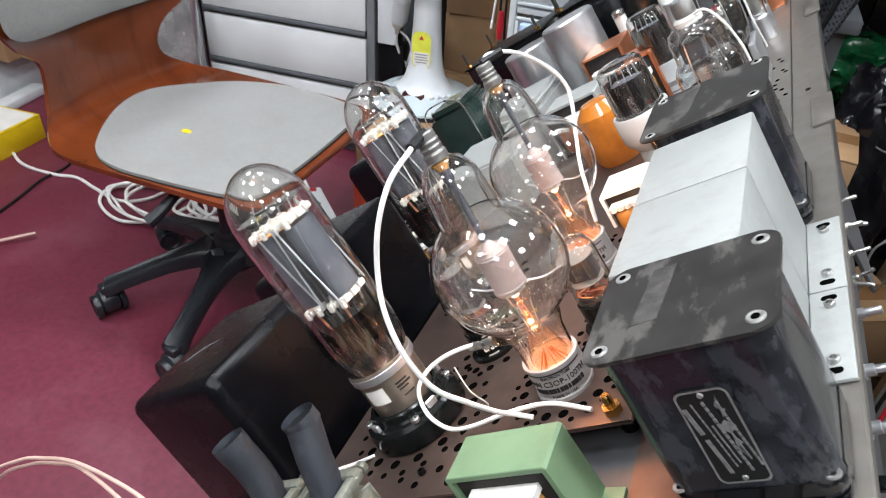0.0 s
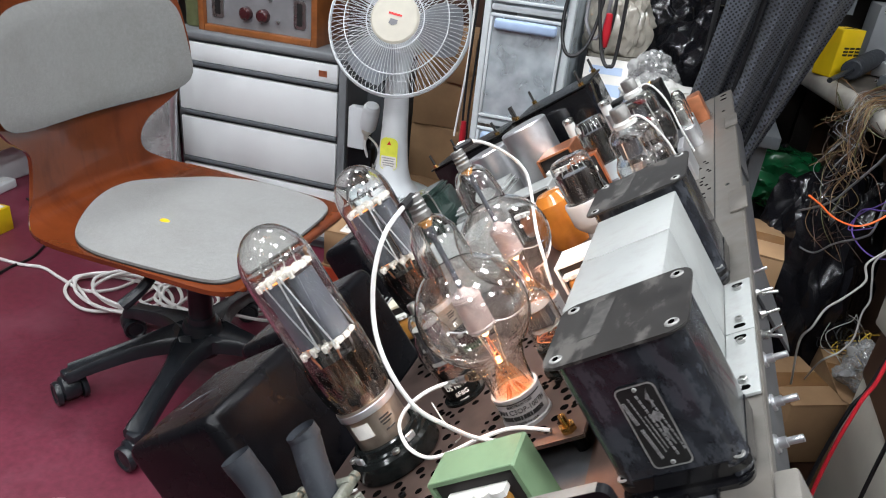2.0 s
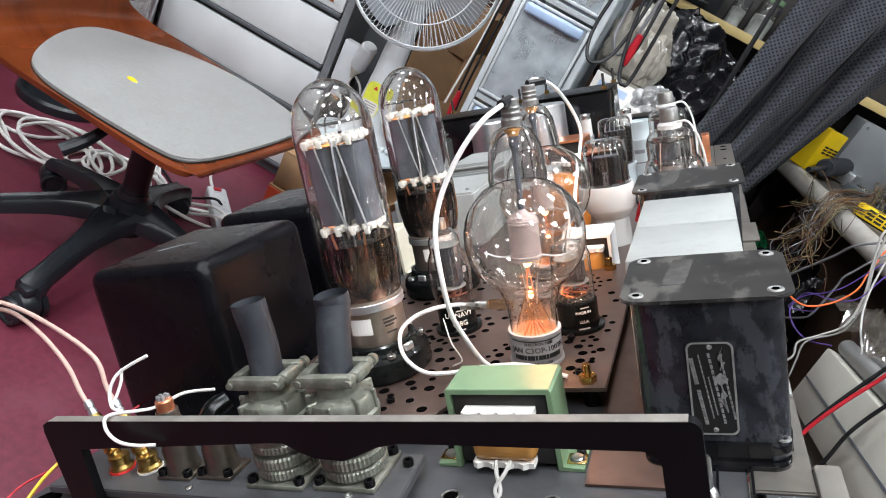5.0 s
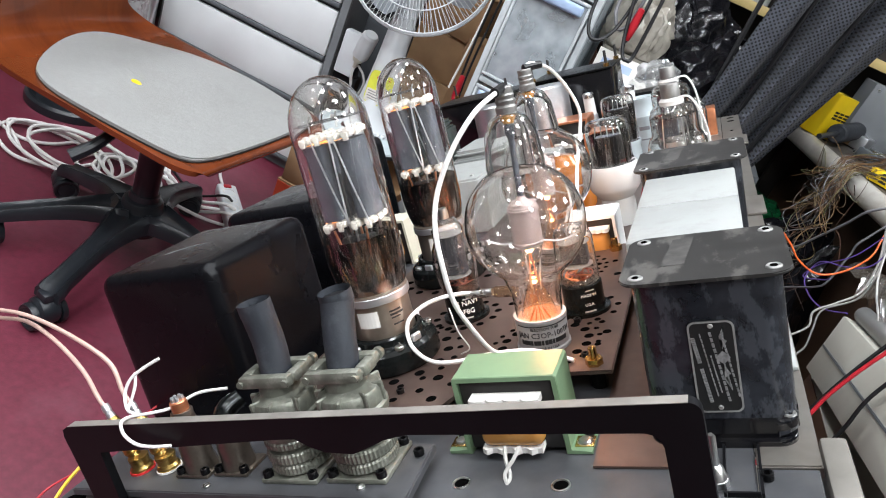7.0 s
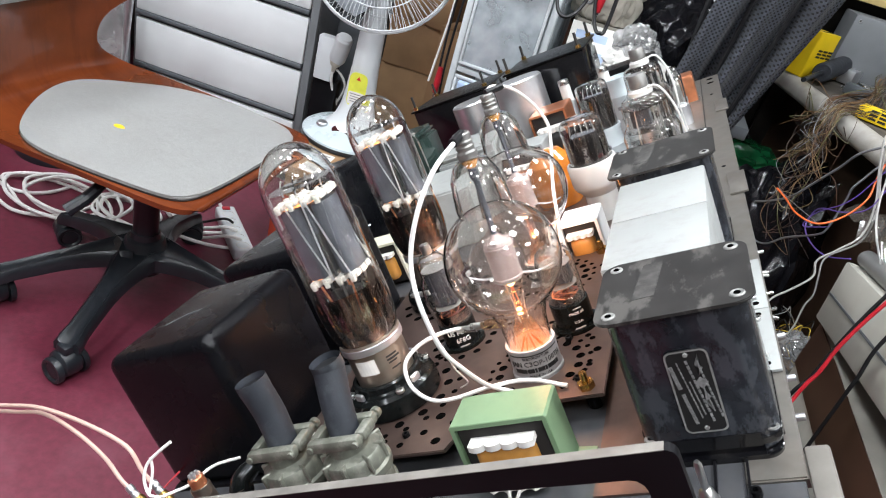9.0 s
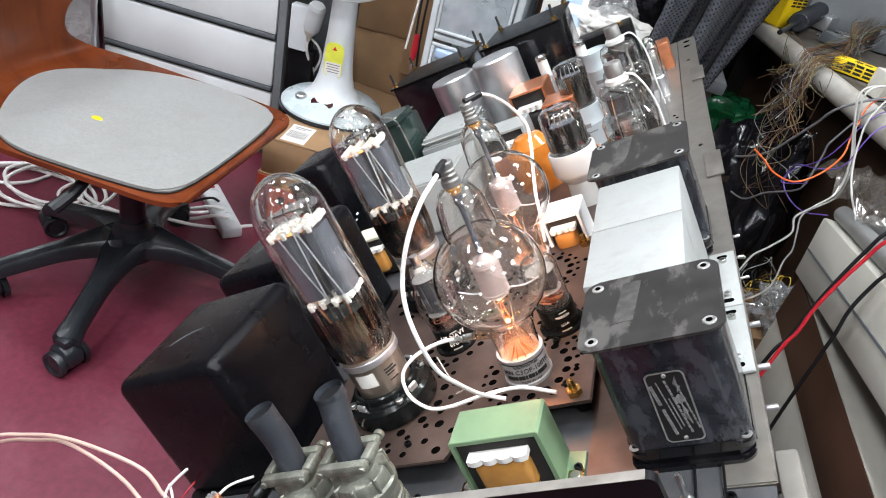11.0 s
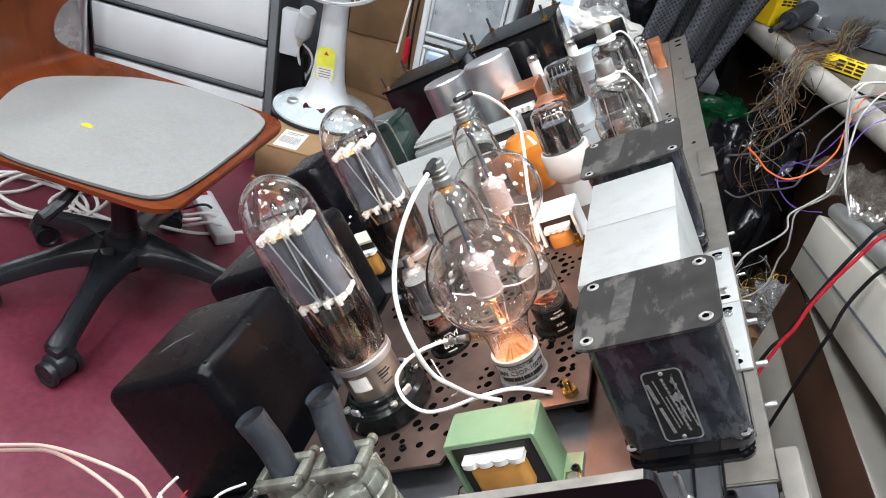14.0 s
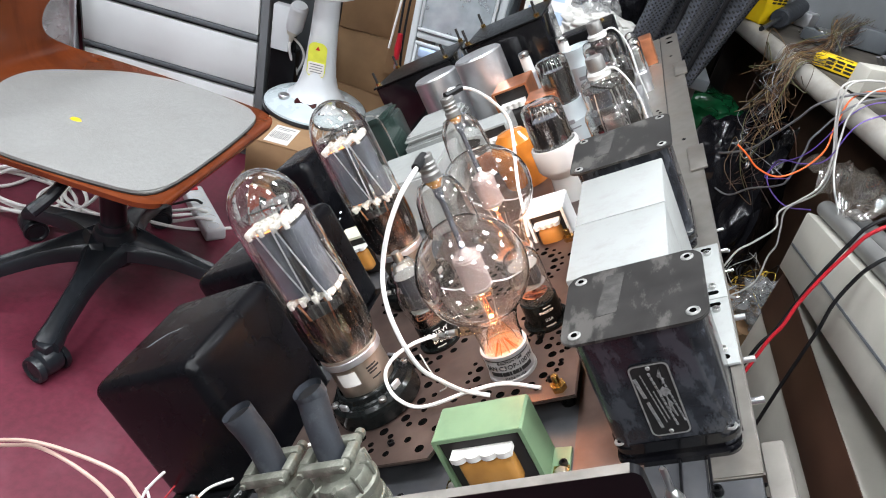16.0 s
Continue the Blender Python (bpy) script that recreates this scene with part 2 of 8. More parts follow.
def bulb(parent, prof, seg=44, wall=0.0011, label="clear glass bulb"):
    """A blown bulb with a thin wall: the profile outside, the same line drawn in inside."""
    inner = []
    n = len(prof)
    for i, (r, z) in enumerate(prof):
        r0, z0 = prof[max(i - 1, 0)]
        r1, z1 = prof[min(i + 1, n - 1)]
        dr, dz = r1 - r0, z1 - z0
        ln = math.hypot(dr, dz)
        nr, nz = dz / ln, -dr / ln
        inner.append((max(0.0, r - wall * nr) if r > 1e-6 else 0.0, z - wall * nz if r > 1e-6 else z - wall))
    b = lathe(B(), list(prof) + inner[::-1], seg, close=prof[0][0] > 1e-6)
    bmesh.ops.remove_doubles(b, verts=b.verts[:], dist=1e-7)
    bmesh.ops.recalc_face_normals(b, faces=b.faces[:])
    o = part("glass_bulb", b, M_BLOWN, parent, label, smooth=60)
    o.visible_shadow = False
    return o


def small_light(name, parent, at, watts, color, size):
    la = bpy.data.lights.new(name, "POINT")
    la.energy, la.color, la.shadow_soft_size = watts, color, size
    o = new(name, la)
    o.parent = parent
    o.matrix_basis = pose(*at)
    return o


def writing(text, size, material, parent, m, wrap=0.0, name="lettering", depth=0.0002):
    """Raised printed letters; wrap: the radius of the round body that they run round."""
    cu = bpy.data.curves.new(name, "FONT")
    cu.body, cu.size, cu.align_x, cu.align_y, cu.extrude, cu.resolution_u = text, size, "CENTER", "CENTER", depth, 2
    ob = bpy.data.objects.new(name, cu)
    me = bpy.data.meshes.new_from_object(ob)
    bpy.data.objects.remove(ob)
    for v in me.vertices:
        x, y, z = v.co
        if wrap:
            a = x / wrap
            v.co = ((wrap + z) * math.sin(a), -(wrap + z) * math.cos(a), y)
    me.materials.clear()
    me.materials.append(material)
    o = new(name, me)
    o.parent = parent
    o.matrix_basis = m
    return o


def bars(parent, m, rows, material, wrap=0.0, name="printed_line"):
    """Lines of unreadable print as bars: (x, y, width, height)."""
    b = B()
    for x, y, w, h in rows:
        n = max(1, int(w / 0.004)) if wrap else 1
        for k in range(n):
            box(b, x - w / 2 + k * w / n, x - w / 2 + (k + 1) * w / n, y - h / 2, y + h / 2, -0.0002, 0.0003)
    if wrap:
        for v in b.verts:
            a, z = v.co.x / wrap, v.co.z
            v.co = Vector(((wrap + z) * math.sin(a), -(wrap + z) * math.cos(a), v.co.y))
    o = part(name, b, material, parent, smooth=0)
    o.matrix_basis = m
    return o


# ---------------------------------------------------------------- light
world = bpy.data.worlds.new("world")
scene.world = world
world.use_nodes = True
world.node_tree.nodes["Background"].inputs[0].default_value = (0.8, 0.9, 1.0, 1)
world.node_tree.nodes["Background"].inputs[1].default_value = 0.03
LAMP_W = 14.8


def ceiling_light(x, y, w=0.27):
    """A square light panel: white frame, lit sheet, and the light that it gives."""
    t = thing("ceiling_light", pose(x, y, ROOM[4] - 0.03), "square white light panel on the ceiling", "ceiling light", "ceiling lights")
    for s in (-1, 1):
        part("frame_bar", box(B(), -w / 2 - 0.02, w / 2 + 0.02, s * (w / 2 + 0.01) - 0.01, s * (w / 2 + 0.01) + 0.01, 0, 0.03, 0.002), M_WHITE, t)
        part("frame_bar", box(B(), s * (w / 2 + 0.01) - 0.01, s * (w / 2 + 0.01) + 0.01, -w / 2, w / 2, 0, 0.03, 0.002), M_WHITE, t)
    part("diffuser", box(B(), -w / 2, w / 2, -w / 2, w / 2, 0.012, 0.016), M_TUBE, t, "lit white diffuser")
    la = bpy.data.lights.new("panel_light", "AREA")
    la.shape, la.size, la.size_y, la.energy, la.color = "RECTANGLE", w, w, LAMP_W, (0.91, 0.955, 1.0)
    lo = new("panel_light", la)
    lo.parent = t
    lo.matrix_basis = pose(0, 0, 0.004)
    return t


# ---------------------------------------------------------------- materials
M_WHITE = mat("white_paint", (0.8, 0.8, 0.79), 0.45, var=0.04)
M_TUBE = mat("lit_tube", (0.9, 0.9, 0.9), 0.4, emit=(0.95, 0.98, 1.0), estr=12.0)
# wall tone set dark so that black parts reflect little light from the room
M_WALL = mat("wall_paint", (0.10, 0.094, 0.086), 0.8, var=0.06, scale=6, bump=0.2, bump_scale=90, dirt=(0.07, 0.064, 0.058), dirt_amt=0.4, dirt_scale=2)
M_CEIL = mat("ceiling_paint", (0.78, 0.78, 0.76), 0.9, var=0.04, scale=20)
M_FLOOR = mat("red_floor", (0.130, 0.0195, 0.038), 0.46, var=0.18, scale=60, bump=0.15, bump_scale=260, dirt=(0.185, 0.055, 0.08), dirt_amt=0.55, dirt_scale=5)
M_DECK = mat("dark_chassis_paint", (0.078, 0.080, 0.087), 0.42, metal=0.35, var=0.2, scale=50, dirt=(0.11, 0.105, 0.10), dirt_amt=0.4, dirt_scale=22)
M_EDGE = mat("bare_steel_strip", (0.235, 0.22, 0.20), 0.42, metal=0.75, var=0.12, scale=60, dirt=(0.2, 0.17, 0.14), dirt_amt=0.5, dirt_scale=20)
M_BRONZE = mat("bronze_plate", (0.125, 0.088, 0.076), 0.34, metal=0.7, var=0.15, scale=50, dirt=(0.07, 0.055, 0.05), dirt_amt=0.4, dirt_scale=18)
M_WARMSHEEN = mat("warm_sheen_deck", (0.130, 0.083, 0.068), 0.42, metal=0.55, var=0.2, scale=40, dirt=(0.09, 0.055, 0.045), dirt_amt=0.6, dirt_scale=18)
# near black without gloss: paints the shade inside holes on flat discs
M_HOLESHADE = mat("hole_shade", (0.002, 0.002, 0.002), 0.9, spec=0.0)
M_BLACKENAMEL = mat("black_enamel", (0.003, 0.003, 0.004), 0.14, var=0.3, scale=30, spec=0.4, dirt=(0.035, 0.033, 0.03), dirt_amt=0.35, dirt_scale=26, coat=0.3)
M_BLACKTOP = mat("scratched_black_lid", (0.020, 0.0188, 0.018), 0.48, var=0.3, scale=60, spec=0.35, dirt=(0.088, 0.083, 0.077), dirt_amt=0.75, dirt_scale=30, stretch=(1.6, 0.7, 1), edge=(0.53, 0.60))
M_BLACKSATIN = mat("black_satin", (0.0025, 0.0025, 0.003), 0.30, spec=0.2, var=0.15, bump=0.3, bump_scale=1400)
M_BLACKFRAME = mat("black_frame", (0.004, 0.004, 0.005), 0.4, spec=0.2, var=0.2)
M_GREYCAN = mat("grey_can_paint", (0.30, 0.312, 0.305), 0.45, var=0.05, scale=25, dirt=(0.24, 0.235, 0.22), dirt_amt=0.5, dirt_scale=75)
M_STEEL = mat("steel", (0.55, 0.55, 0.54), 0.28, metal=1.0, var=0.1, scale=60)
M_ALU = mat("aluminium", (0.62, 0.63, 0.65), 0.36, metal=0.9, var=0.08, scale=50, dirt=(0.42, 0.42, 0.43), dirt_amt=0.4, dirt_scale=20)
M_BRASS = mat("brass", (0.62, 0.40, 0.14), 0.26, metal=1.0, var=0.15, scale=70)
M_GOLD = mat("gold_plate", (0.50, 0.33, 0.105), 0.33, metal=1.0, var=0.12, scale=120)
M_GREEN = mat("green_paint", (0.155, 0.240, 0.137), 0.4, var=0.08, scale=30, dirt=(0.10, 0.165, 0.10), dirt_amt=0.5, dirt_scale=40)
M_PLATEDARK = mat("carbonised_plate", (0.014, 0.015, 0.020), 0.38, spec=0.4, var=0.2, scale=80)
M_MICACLEAR = mat("pale_mica", (0.20, 0.195, 0.185), 0.3, var=0.1, trans=0.5)
M_REDWIRE = mat("red_brown_wire", (0.22, 0.055, 0.035), 0.3, metal=0.5)
M_LAM = mat("lamination", (0.03, 0.028, 0.027), 0.5, metal=0.4, var=0.2)
M_VARNISH = mat("amber_varnish_paper", (0.42, 0.20, 0.045), 0.25, var=0.2, scale=40, coat=0.5)
M_ORANGEVARNISH = mat("orange_varnish_paper", (0.50, 0.165, 0.022), 0.2, var=0.2, scale=50, coat=0.6)
M_COPPER = mat("copper_winding", (0.62, 0.24, 0.12), 0.3, metal=0.8, var=0.15, scale=60)
M_PAPER = mat("white_paper", (0.72, 0.7, 0.66), 0.7, var=0.06)
M_CERAMIC = mat("white_ceramic", (0.58, 0.58, 0.56), 0.22, var=0.04, coat=0.3)
M_BASEGREY = mat("pale_grey_base", (0.27, 0.265, 0.265), 0.35, var=0.12, scale=90, dirt=(0.14, 0.13, 0.125), dirt_amt=0.5, dirt_scale=80)
M_NICKEL = mat("nickel_base", (0.42, 0.36, 0.30), 0.3, metal=0.9, var=0.15, scale=50, dirt=(0.3, 0.22, 0.16), dirt_amt=0.4, dirt_scale=40)
M_PLATEGREY = mat("carbon_anode", (0.046, 0.050, 0.060), 0.5, spec=0.3, var=0.2, scale=90, bump=0.15, bump_scale=700)
M_TANTALUM = mat("pinkish_anode", (0.25, 0.19, 0.175), 0.5, metal=0.3, var=0.08, scale=80)
M_MICA = mat("white_ceramic_spacer", (0.46, 0.43, 0.385), 0.4, var=0.08, scale=200)
M_GLASS = glass("clear_glass", (0.97, 0.97, 0.965), gloss=1.0)
M_GLASSBROWN = glass("browned_glass", (0.5, 0.36, 0.27), gloss=1.0)
M_STREAKED = streaked("brown_film_with_reflections")
M_GLASSDARK = glass("smoked_glass", (0.22, 0.17, 0.15), gloss=1.2)
M_FIL = mat("glowing_filament", (1, 0.5, 0.2), 0.5, emit=(1.0, 0.42, 0.12), estr=4.0)
M_FILDIM = mat("glowing_edge", (1, 0.5, 0.2), 0.5, emit=(1.0, 0.36, 0.1), estr=1.3)
M_BAKE = mat("black_bakelite", (0.005, 0.006, 0.006), 0.16, var=0.2, spec=0.35)
M_RUBBER = mat("grey_rubber", (0.019, 0.022, 0.028), 0.6, var=0.25, scale=40, spec=0.4, bump=0.1, bump_scale=400, dirt=(0.055, 0.061, 0.069), dirt_amt=0.5, dirt_scale=70, edge=(0.5, 0.62))
M_OLIVE = mat("olive_anodised", (0.155, 0.160, 0.132), 0.36, metal=0.4, var=0.2, scale=120, dirt=(0.30, 0.30, 0.26), dirt_amt=0.55, dirt_scale=75, edge=(0.5, 0.6))
M_CABLEW = mat("white_cable", (0.74, 0.73, 0.71), 0.4, var=0.05)
M_CABLEPALE = mat("pale_grey_cable", (0.42, 0.41, 0.39), 0.45, var=0.08)
M_CABLEPINK = mat("pale_pink_coax", (0.50, 0.34, 0.29), 0.35, var=0.06)
M_CABLEB = mat("black_cable", (0.005, 0.005, 0.006), 0.45, var=0.2)
M_CABLER = mat("red_cable", (0.40, 0.012, 0.022), 0.4, var=0.1)
M_CABLEG = mat("grey_cable", (0.16, 0.16, 0.17), 0.45, var=0.1)
M_CABLEO = mat("orange_cable", (0.75, 0.13, 0.03), 0.4)
M_CABLEP = mat("purple_cable", (0.12, 0.07, 0.3), 0.4)
M_CABLEY = mat("yellow_cable", (0.75, 0.5, 0.05), 0.4)
M_CABLET = mat("tan_wire", (0.115, 0.064, 0.028), 0.5, var=0.25)
M_TANPALE = mat("pale_tan_wire", (0.20, 0.14, 0.062), 0.5, var=0.25)
M_OLIVEWIRE = mat("olive_wire", (0.10, 0.10, 0.04), 0.5, var=0.2)
M_WOOD = mat("bent_plywood", (0.135, 0.030, 0.0085), 0.22, var=0.2, scale=9, dirt=(0.070, 0.014, 0.0055), dirt_amt=0.55, dirt_scale=7, coat=0.4, stretch=(0.5, 3, 0.5))
M_TEAK = mat("teak_case", (0.235, 0.080, 0.024), 0.3, var=0.3, scale=14, dirt=(0.14, 0.042, 0.013), dirt_amt=0.6, dirt_scale=9, stretch=(0.25, 1, 2.5), coat=0.2)
M_FELT = mat("grey_wool_pad", (0.235, 0.237, 0.230), 0.95, var=0.1, scale=120, bump=0.8, bump_scale=900, dirt=(0.185, 0.18, 0.17), dirt_amt=0.5, dirt_scale=6, sheen=0.3)
M_PLASTBLACK = mat("black_plastic", (0.0140, 0.0165, 0.0205), 0.30, spec=0.5, var=0.15, bump=0.1, bump_scale=800)
M_DRAWER = mat("pale_grey_steel", (0.66, 0.68, 0.69), 0.4, var=0.03, scale=8)
M_CABDARK = mat("dark_grey_steel", (0.10, 0.11, 0.12), 0.42, var=0.08)
M_FANWHITE = mat("fan_plastic", (0.62, 0.645, 0.665), 0.34, var=0.05, scale=14)
M_FANBASE = mat("fan_base_plastic", (0.50, 0.57, 0.60), 0.28, var=0.05, scale=12)
M_FANCREAM = mat("fan_badge", (0.50, 0.47, 0.395), 0.45, var=0.05)
M_CARTON = mat("cardboard", (0.33, 0.20, 0.105), 0.8, var=0.1, scale=18, dirt=(0.25, 0.145, 0.07), dirt_amt=0.4, dirt_scale=6)
M_YELLOW = mat("yellow_carton", (0.75, 0.52, 0.01), 0.4, var=0.06)
M_BAG = mat("black_bin_bag", (0.007, 0.007, 0.009), 0.17, var=0.2, bump=0.7, bump_scale=30)
M_GREENBAG = mat("green_bag", (0.008, 0.085, 0.03), 0.25, var=0.3, scale=12, bump=0.8, bump_scale=45)
M_TARNISH = mat("tarnished_connector_metal", (0.21, 0.18, 0.15), 0.3, metal=0.85, var=0.25, scale=80, dirt=(0.08, 0.07, 0.055), dirt_amt=0.6, dirt_scale=80)
M_BRKT = mat("pale_bracket_paint", (0.20, 0.187, 0.168), 0.5, metal=0.3, var=0.08, scale=40, dirt=(0.14, 0.127, 0.11), dirt_amt=0.4, dirt_scale=30)
M_BORDER = mat("dull_plate_border", (0.30, 0.30, 0.29), 0.45, metal=0.5, var=0.2, scale=200)
M_LITLINING = mat("filament_lit_lining", (0.62, 0.42, 0.33), 0.5, var=0.1, scale=60)
M_GREENDOT = mat("green_paint_dab", (0.02, 0.35, 0.12), 0.5)
M_SHELFEDGE = mat("pale_wood_edge", (0.50, 0.38, 0.16), 0.5, var=0.1, scale=20)
M_JAR = glass("jar_plastic", (0.86, 0.88, 0.86), gloss=1.5)
M_PINKCARD = mat("pink_card", (0.65, 0.22, 0.3), 0.5)
M_GRIMY = mat("grimy_bench_top", (0.075, 0.066, 0.055), 0.6, var=0.35, scale=25, dirt=(0.025, 0.021, 0.018), dirt_amt=0.7, dirt_scale=12)
M_BROWNBOARD = mat("brown_board", (0.062, 0.034, 0.021), 0.55, var=0.3, scale=9, dirt=(0.025, 0.016, 0.012), dirt_amt=0.7, dirt_scale=5)
M_LITWORNEDGE = mat("lit_worn_edge", (0.24, 0.225, 0.205), 0.5, metal=0.4, var=0.2, scale=60)
M_TUB = mat("yellowed_clear_plastic", (0.5, 0.47, 0.4), 0.2, var=0.15, scale=14, trans=0.4, bump=0.5, bump_scale=40, dirt=(0.3, 0.28, 0.24), dirt_amt=0.5, dirt_scale=12)
M_RESIDUE = mat("tape_residue", (0.046, 0.044, 0.042), 0.6, var=0.4, scale=110, spec=0.3, dirt=(0.095, 0.09, 0.085), dirt_amt=0.6, dirt_scale=90)
# pale streaks: label residue, with bluish reflections painted into the same tone
M_CASE = mat("streaked_black_enamel", (0.016, 0.0175, 0.022), 0.2, var=0.5, scale=70, spec=0.5, dirt=(0.055, 0.060, 0.070), dirt_amt=0.6, dirt_scale=60, coat=0.25, stretch=(1, 1, 0.5), edge=(0.50, 0.555))
M_CLEARBAG = mat("clear_crumpled_bag", (0.62, 0.63, 0.63), 0.1, var=0.3, scale=16, trans=0.7, bump=1.0, bump_scale=45, dirt=(0.4, 0.39, 0.37), dirt_amt=0.6, dirt_scale=9)
M_BEIGE = mat("beige_equipment_paint", (0.45, 0.435, 0.385), 0.45, var=0.05, scale=15, dirt=(0.33, 0.32, 0.28), dirt_amt=0.4, dirt_scale=7)
M_RED = mat("red_print", (0.6, 0.03, 0.03), 0.45)
M_ORANGERED = mat("orange_red_print", (0.55, 0.07, 0.03), 0.5, var=0.06)
M_INK = mat("black_ink", (0.01, 0.01, 0.01), 0.5)
M_DKGREEN = mat("dark_green_enamel", (0.02, 0.035, 0.03), 0.2, var=0.2, coat=0.4)
M_GLASSAMBER = glass("amber_glass", (0.98, 0.84, 0.66), gloss=1.6)
M_BLOWN = blown("blown_glass", (0.985, 0.985, 0.98))
M_DIMSTEEL = mat("worn_etched_print", (0.3, 0.3, 0.3), 0.4, metal=0.5, var=0.4, scale=300)
M_CABTOP = mat("mid_grey_steel", (0.16, 0.17, 0.18), 0.5, var=0.06)
M_GREYPANEL = mat("grey_panel", (0.2, 0.2, 0.21), 0.45, metal=0.2, var=0.08)
M_COVER = mat("satin_black_cover", (0.003, 0.0031, 0.0042), 0.27, spec=0.22, var=0.2, scale=25, bump=0.10, bump_scale=1200, rvar=0.25)
M_CANBLUE = mat("pale_blue_enamel", (0.42, 0.47, 0.49), 0.25, var=0.06, scale=40, coat=0.3)
M_DULLCAP = mat("dull_grey_cap", (0.24, 0.235, 0.225), 0.42, metal=0.6, var=0.15, scale=90, dirt=(0.12, 0.10, 0.08), dirt_amt=0.4, dirt_scale=70)
M_CREAM = mat("cream_paint", (0.55, 0.52, 0.42), 0.4, var=0.08, scale=30)
M_BAKERED = mat("dark_red_bakelite", (0.045, 0.01, 0.012), 0.2, coat=0.4)
M_OLIVETIN = mat("olive_tin", (0.09, 0.10, 0.045), 0.45, var=0.12)
M_YELLOWGREEN = mat("yellow_green_print", (0.72, 0.74, 0.08), 0.45)
M_CLEARBLADE = mat("grey_blue_blade", (0.3, 0.33, 0.37), 0.3, trans=0.4)
M_TAPE = mat("brown_tape", (0.22, 0.115, 0.05), 0.2)
M_DARKWOOD = mat("dark_brown_board", (0.06, 0.028, 0.017), 0.5, var=0.25, scale=9, dirt=(0.035, 0.017, 0.011), dirt_amt=0.5, dirt_scale=4)
M_FROST = mat("frosted_plastic", (0.58, 0.62, 0.64), 0.35, var=0.05, trans=0.15)
M_CLEARFRONT = mat("drawer_plastic", (0.6, 0.66, 0.72), 0.22, var=0.12, scale=9, trans=0.45, dirt=(0.6, 0.62, 0.64), dirt_amt=0.4, dirt_scale=5)
M_BLUELIP = mat("pale_blue_plastic", (0.36, 0.47, 0.66), 0.3, var=0.06)
M_MILKY = milky("cloudy_drawer_plastic", (0.62, 0.68, 0.72), 0.42)
M_FILM = milky("clear_wrapping_film", (0.42, 0.36, 0.30), 0.12, 0.12, 0.16)
M_FILM2 = milky("clear_bag_film", (0.56, 0.56, 0.56), 0.45, 0.12, 0.22)
M_TUBFILM = milky("yellowed_bag_film", (0.52, 0.48, 0.41), 0.75, 0.15, 0.12)
M_MIXED = mat("mixed_parts", (0.42, 0.42, 0.41), 0.5, var=0.7, scale=14)
M_PAPERBAG = mat("crumpled_white", (0.62, 0.61, 0.58), 0.6, var=0.08, bump=0.6, bump_scale=22)
M_WHITEWORN = mat("worn_white_top", (0.34, 0.325, 0.295), 0.4, var=0.08, dirt=(0.19, 0.165, 0.135), dirt_amt=0.6, dirt_scale=11)
M_RAILGREY = mat("grey_rail", (0.22, 0.22, 0.215), 0.4, metal=0.3, var=0.06)
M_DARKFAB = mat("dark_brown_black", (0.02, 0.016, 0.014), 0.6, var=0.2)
M_BLUECAP = mat("blue_cap", (0.02, 0.10, 0.6), 0.35)


def mesh_cloth(name):
    """Dark grey cloth with rows of round perforations."""
    m = mat(name, (0.085, 0.092, 0.115), 0.8, var=0.18, scale=40, sheen=0.15)
    nt = m.node_tree
    b = nt.nodes["Principled BSDF"]
    src = b.inputs["Base Color"].links[0].from_socket
    tc = nt.nodes.new("ShaderNodeTexCoord")
    mp = nt.nodes.new("ShaderNodeMapping")
    mp.inputs["Rotation"].default_value = (0, radians(45), 0)
    nt.links.new(tc.outputs["Object"], mp.inputs[0])
    sp = nt.nodes.new("ShaderNodeSeparateXYZ")
    nt.links.new(mp.outputs[0], sp.inputs[0])
    waves = []
    for ch in ("X", "Z"):
        k = nt.nodes.new("ShaderNodeMath")
        k.operation = "MULTIPLY"
        k.inputs[1].default_value = 2 * math.pi / 0.0072
        nt.links.new(sp.outputs[ch], k.inputs[0])
        s = nt.nodes.new("ShaderNodeMath")
        s.operation = "SINE"
        nt.links.new(k.outputs[0], s.inputs[0])
        waves.append(s)
    mlt = nt.nodes.new("ShaderNodeMath")
    mlt.operation = "ADD"
    nt.links.new(waves[0].outputs[0], mlt.inputs[0])
    nt.links.new(waves[1].outputs[0], mlt.inputs[1])
    mr = nt.nodes.new("ShaderNodeMapRange")
    mr.inputs[1].default_value, mr.inputs[2].default_value = 0.35, 0.85
    nt.links.new(mlt.outputs[0], mr.inputs[0])
    mx = nt.nodes.new("ShaderNodeMix")
    mx.data_type = "RGBA"
    nt.links.new(mr.outputs[0], mx.inputs[0])
    nt.links.new(src, mx.inputs[6])
    mx.inputs[7].default_value = (0.012, 0.012, 0.014, 1)
    nt.links.new(mx.outputs[2], b.inputs["Base Color"])
    bp = nt.nodes.new("ShaderNodeBump")
    bp.inputs["Strength"].default_value = 0.6
    bp.inputs["Distance"].default_value = 0.003
    bp.invert = True
    nt.links.new(mr.outputs[0], bp.inputs["Height"])
    nt.links.new(bp.outputs[0], b.inputs["Normal"])
    return m


M_MESHCLOTH = mesh_cloth("perforated_mesh_cloth")
M_TEALCARD = mat("teal_card", (0.03, 0.22, 0.16), 0.5)

